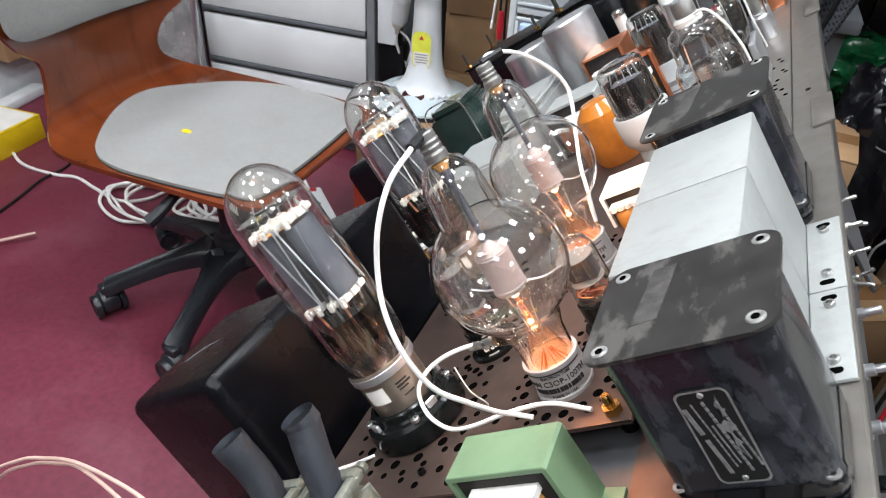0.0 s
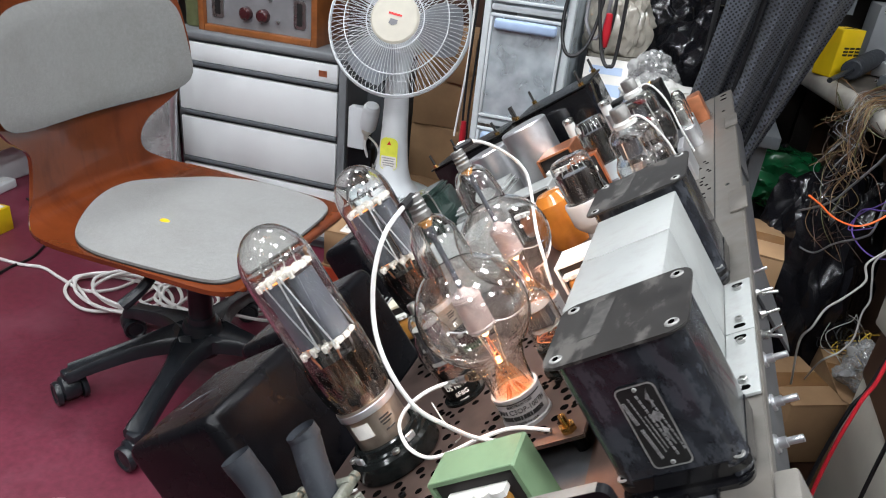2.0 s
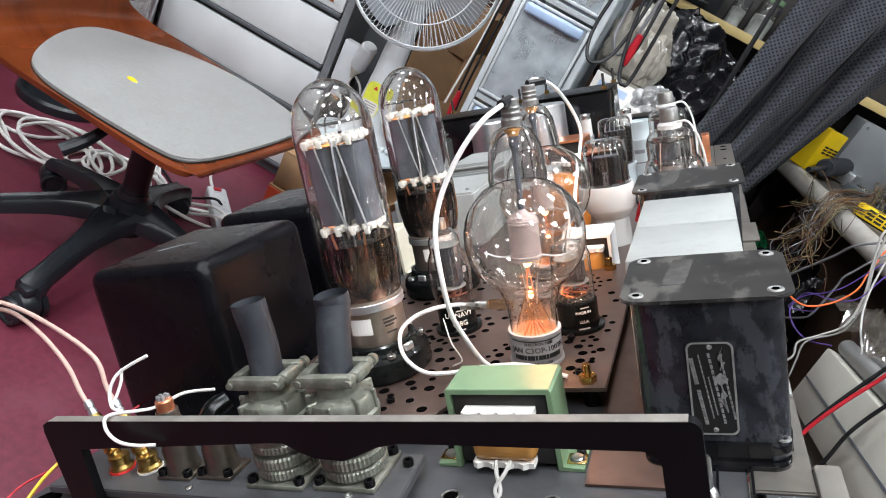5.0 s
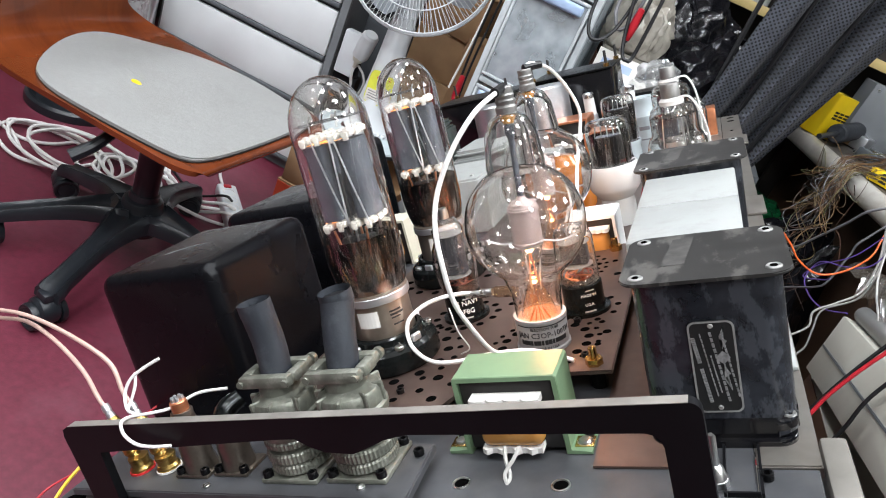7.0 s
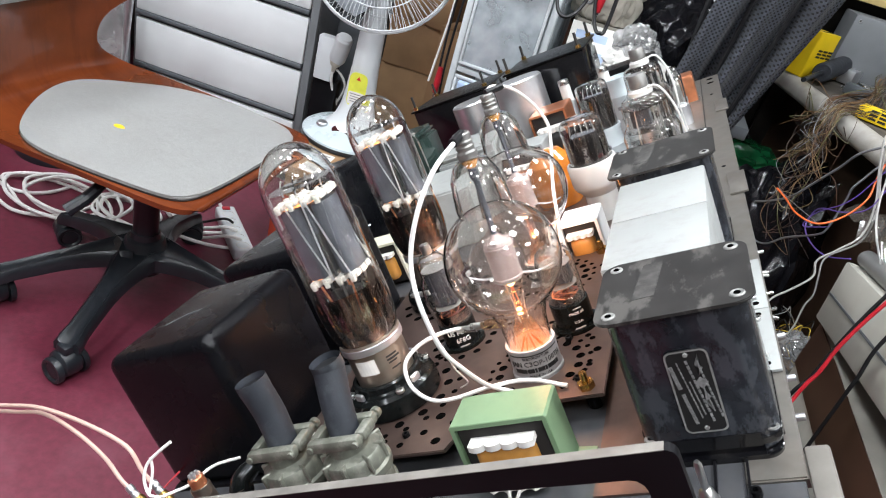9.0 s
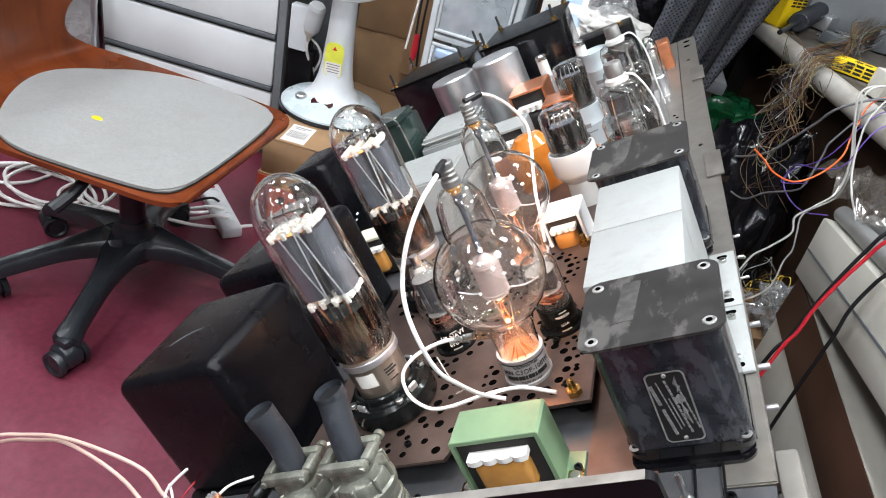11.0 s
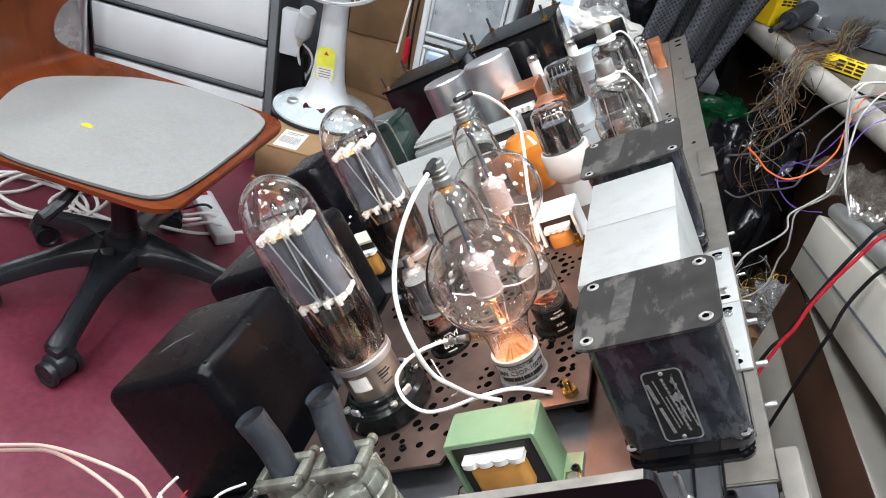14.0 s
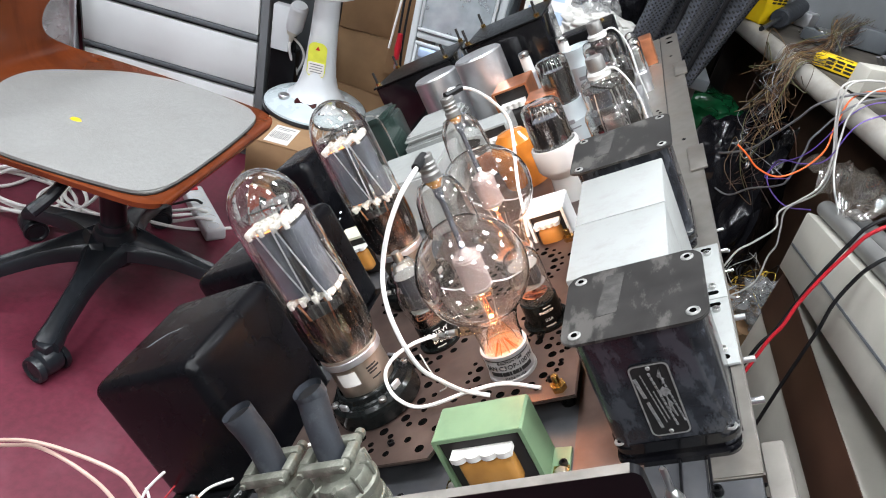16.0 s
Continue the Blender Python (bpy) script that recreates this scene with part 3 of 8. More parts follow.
# ---------------------------------------------------------------- room
X0, X1, Y0, Y1, HT = ROOM
tagged(part("floor", box(B(), X0, X1, Y0, Y1, -0.05, 0), M_FLOOR, smooth=0), "worn dark red painted floor", "floor", kind="structure")
tagged(part("ceiling", box(B(), X0, X1, Y0, Y1, HT, HT + 0.1), M_CEIL, smooth=0), "plain off-white ceiling", "ceiling", kind="structure")
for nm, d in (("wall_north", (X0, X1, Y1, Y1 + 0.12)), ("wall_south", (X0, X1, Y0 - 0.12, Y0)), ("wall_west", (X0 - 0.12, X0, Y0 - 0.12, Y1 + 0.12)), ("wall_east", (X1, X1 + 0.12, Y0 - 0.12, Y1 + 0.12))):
    tagged(part(nm, box(B(), *d, -0.05, HT + 0.1), M_WALL, smooth=0), "plain dark grey wall, toned down to cut reflections", "wall", kind="structure")
for lx in (-2.0, -1.05, -0.1, 0.85):
    for ly in (-1.25, -0.2, 0.85):
        ceiling_light(lx, ly)

# ---------------------------------------------------------------- amplifier chassis
def bolt(parent, x, y, z, r=0.0035, h=0.004, material=None, name="socket_screw"):
    b = B()
    lathe(b, [(0, h * 0.35), (r * 0.5, h * 0.35), (r * 0.55, h), (r * 0.9, h), (r, h * 0.85), (r, 0), (0, 0)], 12, pose(x, y, z))
    return part(name, b, material or M_BLACKSATIN, parent)


DECK_L, DECK_R, DECK_F, DECK_B = -0.50, 0.012, -0.088, 1.09
chassis = thing("amplifier_chassis", AMP, "dark steel valve amplifier chassis leaning on its side", "amplifier chassis")
part("deck", slab(B(), [(DECK_L, DECK_F), (-0.02, DECK_F), (-0.02, DECK_B), (DECK_L, DECK_B)], -0.006, 0.0, 0.001), M_DECK, chassis)
part("edge_strip", slab(B(), [(-0.0195, -0.033), (DECK_R, -0.033), (DECK_R, DECK_B), (-0.0195, DECK_B)], -0.007, 0.001, 0.001), M_EDGE, chassis, "bare steel edge strip")
part("corner_bracket", box(B(), 0.0125, 0.0258, -0.125, -0.0105, -0.03, 0.004, 0.002), M_BRKT, chassis, "bare steel corner bracket")
part("deck_corner", slab(B(), [(-0.0195, DECK_F), (0.010, DECK_F), (0.010, -0.0335), (-0.0195, -0.0335)], -0.0065, -0.0004, 0.0006), M_DECK, chassis)
part("side_panel", box(B(), -0.008, -0.002, -0.08, DECK_B - 0.005, -0.085, -0.0075, 0.001), M_DECK, chassis)
part("side_panel", box(B(), DECK_L, DECK_L + 0.004, DECK_F + 0.0045, DECK_B, -0.085, -0.0065, 0.001), M_DECK, chassis)
part("rear_panel", box(B(), DECK_L + 0.005, -0.009, DECK_B - 0.004, DECK_B, -0.085, -0.0075, 0.001), M_DECK, chassis)
part("apron", box(B(), DECK_L + 0.005, -0.009, DECK_F, DECK_F + 0.004, -0.085, -0.0065, 0.001), M_DECK, chassis)
# copper tone paints the warm reflection that lies on the grey deck here
part("warm_sheen_plate", slab(B(), [(-0.106, -0.036), (-0.058, -0.036), (-0.058, 0.30), (-0.106, 0.30)], 0.0005, 0.002), M_WARMSHEEN, chassis, "thin deck plate coloured as a warm copper reflection")
part("valve_strip", slab(B(), [(-0.064, 0.345), (-0.0205, 0.345), (-0.0205, 1.085), (-0.064, 1.085)], 0.0004, 0.0018), M_EDGE, chassis, "bare steel strip with small holes")
PLATE_Z = 0.022
part("raised_plate", slab(B(), [(-0.101, 0.040), (-0.101, 0.305), (-0.36, 0.305), (-0.36, -0.002), (-0.211, -0.002), (-0.196, 0.040)], PLATE_Z - 0.003, PLATE_Z, 0.0007), M_BRONZE, chassis, "perforated dark bronze plate")
part("rear_plate", slab(B(), [(-0.101, 0.335), (-0.101, 0.62), (-0.33, 0.62), (-0.33, 0.335)], 0.003, 0.006, 0.0007), M_BRONZE, chassis)
# hole rings under the valves: flat black discs painted as the shade in each hole
rng = random.Random(5)
hb = B()
for cx, cy, rings in ((-0.282, 0.078, ((0.046, 14, 0.0034), (0.056, 20, 0.0022))), (-0.157, 0.088, ((0.033, 16, 0.0030), (0.041, 22, 0.0018))),
                      (-0.172, 0.244, ((0.033, 16, 0.0030), (0.041, 22, 0.0018))), (-0.135, 0.146, ((0.026, 10, 0.0022),)),
                      (-0.242, 0.152, ((0.028, 12, 0.0028),)), (-0.297, 0.262, ((0.046, 14, 0.0034),))):
    for rr, n, hr in rings:
        for k in range(n):
            a = 2 * math.pi * k / n + 0.2
            x, y = cx + rr * math.cos(a), cy + rr * math.sin(a)
            if -0.352 < x < -0.108 and 0.006 < y < 0.298 and not (x > -0.205 and y < 0.048):
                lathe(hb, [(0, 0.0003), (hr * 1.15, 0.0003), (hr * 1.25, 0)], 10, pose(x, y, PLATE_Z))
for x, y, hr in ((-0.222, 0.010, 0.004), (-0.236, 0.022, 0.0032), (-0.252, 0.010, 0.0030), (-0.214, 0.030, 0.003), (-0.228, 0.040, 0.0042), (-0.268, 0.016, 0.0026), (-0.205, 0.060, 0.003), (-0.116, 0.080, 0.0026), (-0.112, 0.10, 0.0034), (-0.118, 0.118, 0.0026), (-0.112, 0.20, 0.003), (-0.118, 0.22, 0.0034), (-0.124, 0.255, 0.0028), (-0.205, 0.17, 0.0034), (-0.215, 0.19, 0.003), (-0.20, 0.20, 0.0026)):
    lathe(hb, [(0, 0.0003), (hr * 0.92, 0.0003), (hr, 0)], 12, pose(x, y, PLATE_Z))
tagged(part("perforation", hb, M_HOLESHADE, chassis, "flat black discs as shaded round vent holes in the plate"), kind="stuff")
for x, y in ((-0.114, 0.050), (-0.127, 0.287)):
    b = B()
    lathe(b, [(0, 0.005), (0.0062, 0.005), (0.0062, 0.0), (0, 0)], 6, pose(x, y, PLATE_Z))
    lathe(b, [(0, 0.013), (0.0024, 0.013), (0.003, 0.012), (0.003, 0.005)], 12, pose(x, y, PLATE_Z))
    part("brass_standoff", b, M_BRASS, chassis, "brass stud and nut")
for x, y in ((-0.122, 0.062), (-0.138, 0.122), (-0.128, 0.172), (-0.25, 0.02), (-0.245, 0.185)):
    bolt(chassis, x, y, PLATE_Z, 0.003, 0.003)
for x, y in ((-0.115, 0.06), (-0.34, 0.02), (-0.115, 0.285), (-0.34, 0.285)):
    part("plate_post", cyl(B(), 0.006, 0.0, PLATE_Z - 0.003, 12, pose(x, y, 0)), M_BLACKSATIN, chassis)
# front frame: a black plate with a long window and a drooping middle
fr_out = [(-0.434, -0.09), (-0.446, 0.061), (-0.4445, 0.0665), (-0.439, 0.0690)]
fr_out += [(-0.0435 + 0.006 * math.cos(radians(q)), 0.0705 + 0.006 * math.sin(radians(q))) for q in range(90, -1, -15)] + [(-0.034, -0.09)]
fr_in = [(-0.418, 0.0), (-0.418, 0.049), (-0.268, 0.0585), (-0.258, 0.0585), (-0.249, 0.0535), (-0.240, 0.050), (-0.222, 0.049), (-0.210, 0.0535), (-0.200, 0.058), (-0.186, 0.061)]
fr_in += [(-0.064 + 0.008 * math.cos(radians(q)), 0.053 + 0.008 * math.sin(radians(q))) for q in range(90, -1, -30)] + [(-0.055, 0.0)]
b = B()
fill = []
for ring in (fr_out, fr_in):
    vs = [b.verts.new((x, -0.093, z)) for x, z in ring]
    fill += [b.edges.new((vs[k], vs[(k + 1) % len(vs)])) for k in range(len(vs))]
bmesh.ops.triangle_fill(b, use_beauty=True, use_dissolve=False, edges=fill)
ex = bmesh.ops.extrude_face_region(b, geom=b.faces[:])
bmesh.ops.translate(b, vec=(0, 0.0062, 0), verts=[v for v in ex["geom"] if isinstance(v, bmesh.types.BMVert)])
bmesh.ops.recalc_face_normals(b, faces=b.faces[:])
part("front_frame", b, M_BLACKFRAME, chassis, "flat black frame along the front edge", smooth=20)
# worn upper edge as a paler strip, its tone also painting the light from above
part("frame_edge", slab(B(), [(-0.4385, -0.0932), (-0.0430, -0.0932), (-0.0430, -0.0866), (-0.4385, -0.0866)], 0, 0.0004), M_LITWORNEDGE, chassis, "bare worn upper edge of the frame, lightened as lit from above").matrix_basis = pose(0, 0, 0.0772, 0, -1.079, 0)
# connector plate and deck details
part("connector_plate", slab(B(), [(-0.475, -0.084), (-0.204, -0.084), (-0.207, -0.028), (-0.475, -0.028)], 0.006, 0.012, 0.0008), M_DECK, chassis, "dark grey connector plate")
for x, y in ((-0.238, -0.074), (-0.355, -0.077)):
    bolt(chassis, x, y, 0.012, 0.0028, 0.0014, M_STEEL, "steel_screw")
for x, y in ((-0.213, -0.040), (-0.228, -0.034), (-0.015, -0.042)):
    bolt(chassis, x, y, 0.012 if x < -0.1 else 0.0, 0.0034, 0.004)
for x, y in ((-0.122, -0.052), (-0.183, -0.052)):
    part("spare_hole", lathe(B(), [(0.0044, 0.0002), (0.0047, 0.0010), (0.0056, 0.0009), (0.0058, 0.0002)], 20, pose(x, y, 0)), M_STEEL, chassis, "bright rimmed open hole")
    part("hole_shade_disc", lathe(B(), [(0, 0.0004), (0.0044, 0.0004)], 16, pose(x, y, 0)), M_HOLESHADE, chassis)
part("toggle_switch", lathe(B(), [(0, 0.030), (0.0016, 0.030), (0.0022, 0.0285), (0.0021, 0.012), (0.0040, 0.010), (0.0055, 0.004), (0.0062, 0.004), (0.0062, 0), (0, 0)], 14, pose(-0.039, -0.047, 0.0)), M_STEEL, chassis, "bright toggle lever")
b = B()
for q in ((-0.036, -0.0346, -0.058, -0.014), (-0.0184, -0.017, -0.058, -0.014), (-0.0344, -0.0186, -0.058, -0.0566), (-0.0344, -0.0186, -0.0154, -0.014)):
    box(b, *q, 0.0003, 0.0030)
part("recess_frame", b, M_BLACKFRAME, chassis, "thin black rectangular rim")
part("counterbore", lathe(B(), [(0, 0.0006), (0.0102, 0.0006), (0.0108, 0.0003)], 28, pose(0.0, -0.078, -0.0004)), M_HOLESHADE, chassis, "flat black disc as a shaded counterbored hole")
part("counterbore", lathe(B(), [(0, 0.0006), (0.0102, 0.0006), (0.0108, 0.0003)], 28, pose(-0.482, -0.085, 0.0)), M_HOLESHADE, chassis, "flat black disc as a shaded counterbored hole")
part("recessed_screw", lathe(B(), [(0, 0.0008), (0.0028, 0.0008), (0.0032, 0.0016), (0.0062, 0.0016), (0.0068, 0.0008)], 18, pose(0.0, -0.0795, -0.0004)), M_BLACKSATIN, chassis)
for y in (0.448, 0.83):
    part("flange_tab", box(B(), -0.002, 0.017, y - 0.035, y + 0.035, 0.0014, 0.004, 0.0006), M_EDGE, chassis, "bare steel tab")
part("side_wing", slab(B(), [(0.30, -0.02), (0.52, 0.0), (0.52, -0.02), (0.36, -0.125), (0.33, -0.125)], 0, 0.003, 0.0005), M_DECK, chassis).matrix_basis = Matrix(((0, 0, 1, -0.0015), (1, 0, 0, 0), (0, 1, 0, -0.004), (0, 0, 0, 1)))
part("side_wing", slab(B(), [(0.72, -0.012), (0.98, 0.0), (0.98, -0.02), (0.78, -0.07), (0.74, -0.07)], 0, 0.003, 0.0005), M_DECK, chassis).matrix_basis = Matrix(((0, 0, 1, -0.0015), (1, 0, 0, 0), (0, 1, 0, -0.004), (0, 0, 0, 1)))
SIDE = Matrix(((0, 0, 1, -0.002), (1, 0, 0, 0), (0, 1, 0, 0), (0, 0, 0, 1)))     # local z points out of the side panel
for y, z in ((0.330, -0.034), (0.305, -0.044), (0.283, -0.056), (0.258, -0.064), (0.335, -0.060), (0.235, -0.050)):
    part("toggle_switch", lathe(B(), [(0, 0.018), (0.0014, 0.0185), (0.0018, 0.017), (0.0013, 0.007), (0.0028, 0.006), (0.0030, 0.002), (0.0046, 0.002), (0.0046, 0), (0, 0)], 12, SIDE @ pose(y, z, 0, rng.uniform(-18, 18), rng.uniform(-18, 18), 0)), M_STEEL, chassis, "bright toggle switch")
for y, z in ((0.200, -0.054), (0.150, -0.062), (0.095, -0.058)):
    part("control_shaft", lathe(B(), [(0, 0.019), (0.0028, 0.019), (0.0028, 0.008), (0.0040, 0.008), (0.0040, 0.002), (0.0065, 0.002), (0.0068, 0), (0, 0)], 14, SIDE @ pose(y, z, 0)), M_ALU, chassis, "bare aluminium control shaft")
for k in range(5):
    part("terminal", lathe(B(), [(0, 0.010), (0.003, 0.010), (0.0045, 0.006), (0.0045, 0), (0, 0)], 10, SIDE @ pose(0.050 - k * 0.016, -0.054 - 0.003 * k, 0)), M_BAKE, chassis, "black terminal")
for y in (0.52, 0.93):
    bolt(chassis, -0.004, y, 0.001, 0.0026, 0.001)
for y in (1.03, 1.065):
    part("spare_hole", lathe(B(), [(0, 0.0012), (0.006, 0.0012), (0.0064, 0.001)], 14, pose(-0.003, y, 0)), M_HOLESHADE, chassis)
for k in range(12):
    part("vent_hole", lathe(B(), [(0, 0.0004), (0.0024, 0.0004), (0.0026, 0)], 10, pose(-0.026 - 0.014 * rng.random(), 0.50 + k * 0.014 + 0.008 * rng.random(), 0.0018)), M_HOLESHADE, chassis)

stand = thing("amplifier_stand", pose(0, 0, 0), "dark painted wooden wedge stand under the amplifier", "stand")
b = slab(B(), [(-0.29, 0.0), (0.0, 0.0), (0.0, 0.821), (-0.29, 0.595)], 0.05, 1.0)
part("wedge", b, M_CABDARK, stand).matrix_basis = Matrix(((1, 0, 0, 0), (0, 0, 1, 0), (0, 1, 0, 0), (0, 0, 0, 1)))


# ---------------------------------------------------------------- transformers
def black_transformer(x0, x1, y0, y1, h, label):
    cx, cy = (x0 + x1) / 2, (y0 + y1) / 2
    t = thing("transformer", amp(cx, cy), label, "transformer", "black potted transformers")
    w, d = (x1 - x0) / 2, (y1 - y0) / 2
    part("case", slab(B(), rounded(-w + 0.005, w - 0.005, -d + 0.004, d - 0.004, 0.012), 0.004, h - 0.002, 0.001), M_CASE, t)
    b = B()
    slab(b, rounded(-w + 0.004, w - 0.0045, -d + 0.003, d - 0.0035, 0.012), 0.004, 0.016, 0.004)
    part("skirt", b, M_BLACKENAMEL, t)
    part("lid", slab(B(), rounded(-w, w, -d, d, 0.010), h - 0.002, h, 0.0006), M_BLACKTOP, t, "scratched matt black lid")
    part("tape_residue", slab(B(), [(-w * 0.52, -d * 0.40), (-w * 0.22, -d * 0.36), (-w * 0.12, d * 0.78), (-w * 0.40, d * 0.76)], h + 0.0001, h + 0.0002), M_RESIDUE, t, "dull patch of old tape residue")
    part("flange", slab(B(), rounded(-w + 0.004, w - 0.006, -d - 0.001, d - 0.003, 0.010), 0.0, 0.004, 0.001), M_BLACKENAMEL, t)
    for sx in (-1, 1):
        for sy in (-1, 1):
            e = B()
            lathe(e, [(0.0018, 0.0002), (0.0036, 0.0006), (0.0042, 0.0), (0.0042, -0.001)], 16, pose(sx * (w - 0.009), sy * (d - 0.009), h + 0.0004))
            lathe(e, [(0, 0.0001), (0.0018, 0.0001)], 10, pose(sx * (w - 0.009), sy * (d - 0.009), h + 0.0003))
            part("eyelet", e, M_BORDER, t, "dull steel eyelet")
            part("eyelet_hole", lathe(B(), [(0, 0.0004), (0.0019, 0.0004), (0.0020, 0)], 10, pose(sx * (w - 0.009), sy * (d - 0.009), h + 0.0006)), M_HOLESHADE, t)
            part("foot_eyelet", lathe(B(), [(0.0017, 0.0006), (0.0034, 0.0009), (0.0038, 0.0)], 16, pose(sx * (w - 0.0095), sy * (d - 0.0075), 0.0162)), M_BORDER, t, "dull steel eyelet")
            part("eyelet_hole", lathe(B(), [(0, 0.0003), (0.0018, 0.0003)], 10, pose(sx * (w - 0.0095), sy * (d - 0.0075), 0.0163)), M_HOLESHADE, t)
    return t


bt = black_transformer(-0.0785, 0.0095, -0.0145, 0.064, 0.1025, "black enamelled potted transformer with scratched lid and nameplate")
FACE = Matrix(((1, 0, 0, 0), (0, 0, -1, 0), (0, 1, 0, 0), (0, 0, 0, 1)))   # local z faces the front
pl = part("nameplate", slab(B(), rounded(-0.0120, 0.0120, -0.028, 0.028, 0.004), 0, 0.0008, 0.0003), M_INK, bt, "black metal nameplate with pale border")
pl.matrix_basis = pose(0.0005, -0.0358, 0.049) @ FACE
ring_o, ring_i = rounded(-0.0120, 0.0120, -0.028, 0.028, 0.004), rounded(-0.0109, 0.0109, -0.0269, 0.0269, 0.0032)
b = B()
vo, vi = [b.verts.new((x, y, 0.0011)) for x, y in ring_o], [b.verts.new((x, y, 0.0011)) for x, y in ring_i]
for k in range(len(vo)):
    b.faces.new((vo[k], vo[(k + 1) % len(vo)], vi[(k + 1) % len(vo)], vi[k]))
part("border", b, M_BORDER, pl)
SIDEWAYS = pose(0, 0, 0.0011, 0, 0, -82)
prnt = [(0.0, 0.0088, 0.040, 0.0018), (0.006, 0.0060, 0.018, 0.0012), (0.0, 0.0032, 0.044, 0.0022), (0.004, 0.0004, 0.024, 0.0012), (-0.002, -0.0020, 0.040, 0.0012), (-0.012, -0.0062, 0.016, 0.0036), (0.010, -0.0062, 0.022, 0.0032)]
tagged(bars(pl, SIDEWAYS, [(x + dx, y - 0.001, w * 0.055, h * 0.6) for x, y, w, h in prnt for dx in [(k - 6) * w * 0.076 for k in range(13)]], M_DIMSTEEL), kind="stuff")
b = B()
slab(b, [(0.0045, 0.002), (0.0085, 0.006), (0.0045, 0.010), (0.0005, 0.006)], 0.0011, 0.0013)
for s in (-1, 1):
    zz = [(0.0045, 0.006 + s * 0.005), (0.0075, 0.006 + s * 0.010), (0.004, 0.006 + s * 0.011), (0.0065, 0.006 + s * 0.019), (0.0035, 0.006 + s * 0.0125), (0.006, 0.006 + s * 0.0115)]
    slab(b, zz if s > 0 else zz[::-1], 0.0011, 0.0013)
part("emblem", b, M_DIMSTEEL, pl)
for s in (-1, 1):
    part("rivet", lathe(B(), [(0, 0.0020), (0.0012, 0.0017), (0.0015, 0.0008)], 10, pose(0, s * 0.0250, 0)), M_BORDER, pl)
black_transformer(-0.094, 0.0, 0.243, 0.332, 0.106, "black potted transformer beside two grey cans")


def grey_can(y0, y1):
    t = thing("choke_can", amp(-0.045, (y0 + y1) / 2), "pale grey painted steel choke can", "choke", "grey choke cans")
    d = (y1 - y0) / 2 - 0.0006
    part("can", box(B(), -0.038, 0.034, -d, d, 0, 0.1, 0.0015), M_GREYCAN, t)
    part("mounting_foot", box(B(), 0.0345, 0.056, -d, d, 0.0015, 0.004, 0.0006), M_GREYCAN, t)
    for s in (-1, 1):
        part("slot", slab(B(), rounded(0.041, 0.050, s * (d - 0.008) - 0.0025, s * (d - 0.008) + 0.0025, 0.0024), 0.004, 0.0043), M_HOLESHADE, t)
        bolt(t, 0.046, s * (d - 0.016), 0.004, 0.0032, 0.003, M_STEEL, "foot_screw")
    return t


grey_can(0.066, 0.15)
grey_can(0.15, 0.238)


def open_transformer(name, label, x, y, z, w, d, h, bracket, coil, rz=0.0, bracket_label=""):
    """A laminated core in a sheet bracket, with its winding showing on both sides."""
    t = thing(name, amp(x, y, z, rz), label, "transformer", "open-frame transformers")
    # one folded strip: foot, side, top, side, foot
    ol = [(-w - 0.013, 0), (-w + 0.003, 0), (-w + 0.003, h - 0.003), (w - 0.003, h - 0.003), (w - 0.003, 0), (w + 0.013, 0), (w + 0.013, 0.0026), (w, 0.0026), (w, h - 0.0016), (w - 0.0016, h), (-w + 0.0016, h), (-w, h - 0.0016), (-w, 0.0026), (-w - 0.013, 0.0026)]
    part("bracket", slab(B(), ol, -d, d, 0.0005, 1), bracket, t, bracket_label).matrix_basis = pose(0, 0, 0) @ FACE
    part("core", box(B(), -w + 0.0035, w - 0.0035, -d * 0.85, d * 0.85, 0.003, h - 0.0035, 0.001), M_LAM, t)
    part("winding", box(B(), -w * 0.6, w * 0.6, -d * 1.45, d * 1.45, h * 0.16, h * 0.70, min(d, w) * 0.35, 3), coil, t, "exposed winding")
    part("bobbin", slab(B(), [(-w * 0.66, -d * 1.40)] + [(-w * 0.66 + w * 1.32 * q / 32, -d * (1.34 + 0.16 * abs(math.sin(math.pi * q / 8)) ** 0.6)) for q in range(1, 32)] + [(w * 0.66, -d * 1.40), (w * 0.66, d * 1.36), (-w * 0.66, d * 1.36)], h * 0.70, h * 0.78), M_PAPER, t, "torn white paper insulation")
    for s in (-1, 1):
        bolt(t, s * (w + 0.009), 0, 0.0026, 0.003, 0.003, M_BLACKSATIN, "foot_screw")
    return t


gt = open_transformer("output_transformer", "small open-frame transformer in a green painted bracket", -0.1545, -0.006, 0.000, 0.0335, 0.0165, 0.0545, M_GREEN, M_VARNISH, 0, "green painted steel bracket")
part("lower_paper", slab(B(), [(-0.020 + 0.0032 * q, -0.0232 - (0.0022 if q % 3 == 1 else 0.0)) for q in range(13)] + [(0.0184, 0.022), (-0.020, 0.022)], 0.0055, 0.0092), M_PAPER, gt, "torn white paper under the winding")
for s in (-1, 1):
    part("foot_pad", box(B(), s * 0.041 - 0.0058, s * 0.041 + 0.0058, -0.0125, -0.0015, 0.0027, 0.0034, 0.0003), M_BRASS, gt, "bare yellowed metal foot")
    part("foot_nut", lathe(B(), [(0, 0.0050), (0.0034, 0.0050), (0.0040, 0.0040), (0.0040, 0.0034), (0.0052, 0.0034), (0.0052, 0.0028)], 12, pose(s * 0.041, -0.007, 0)), M_STEEL, gt, "steel washer and screw")
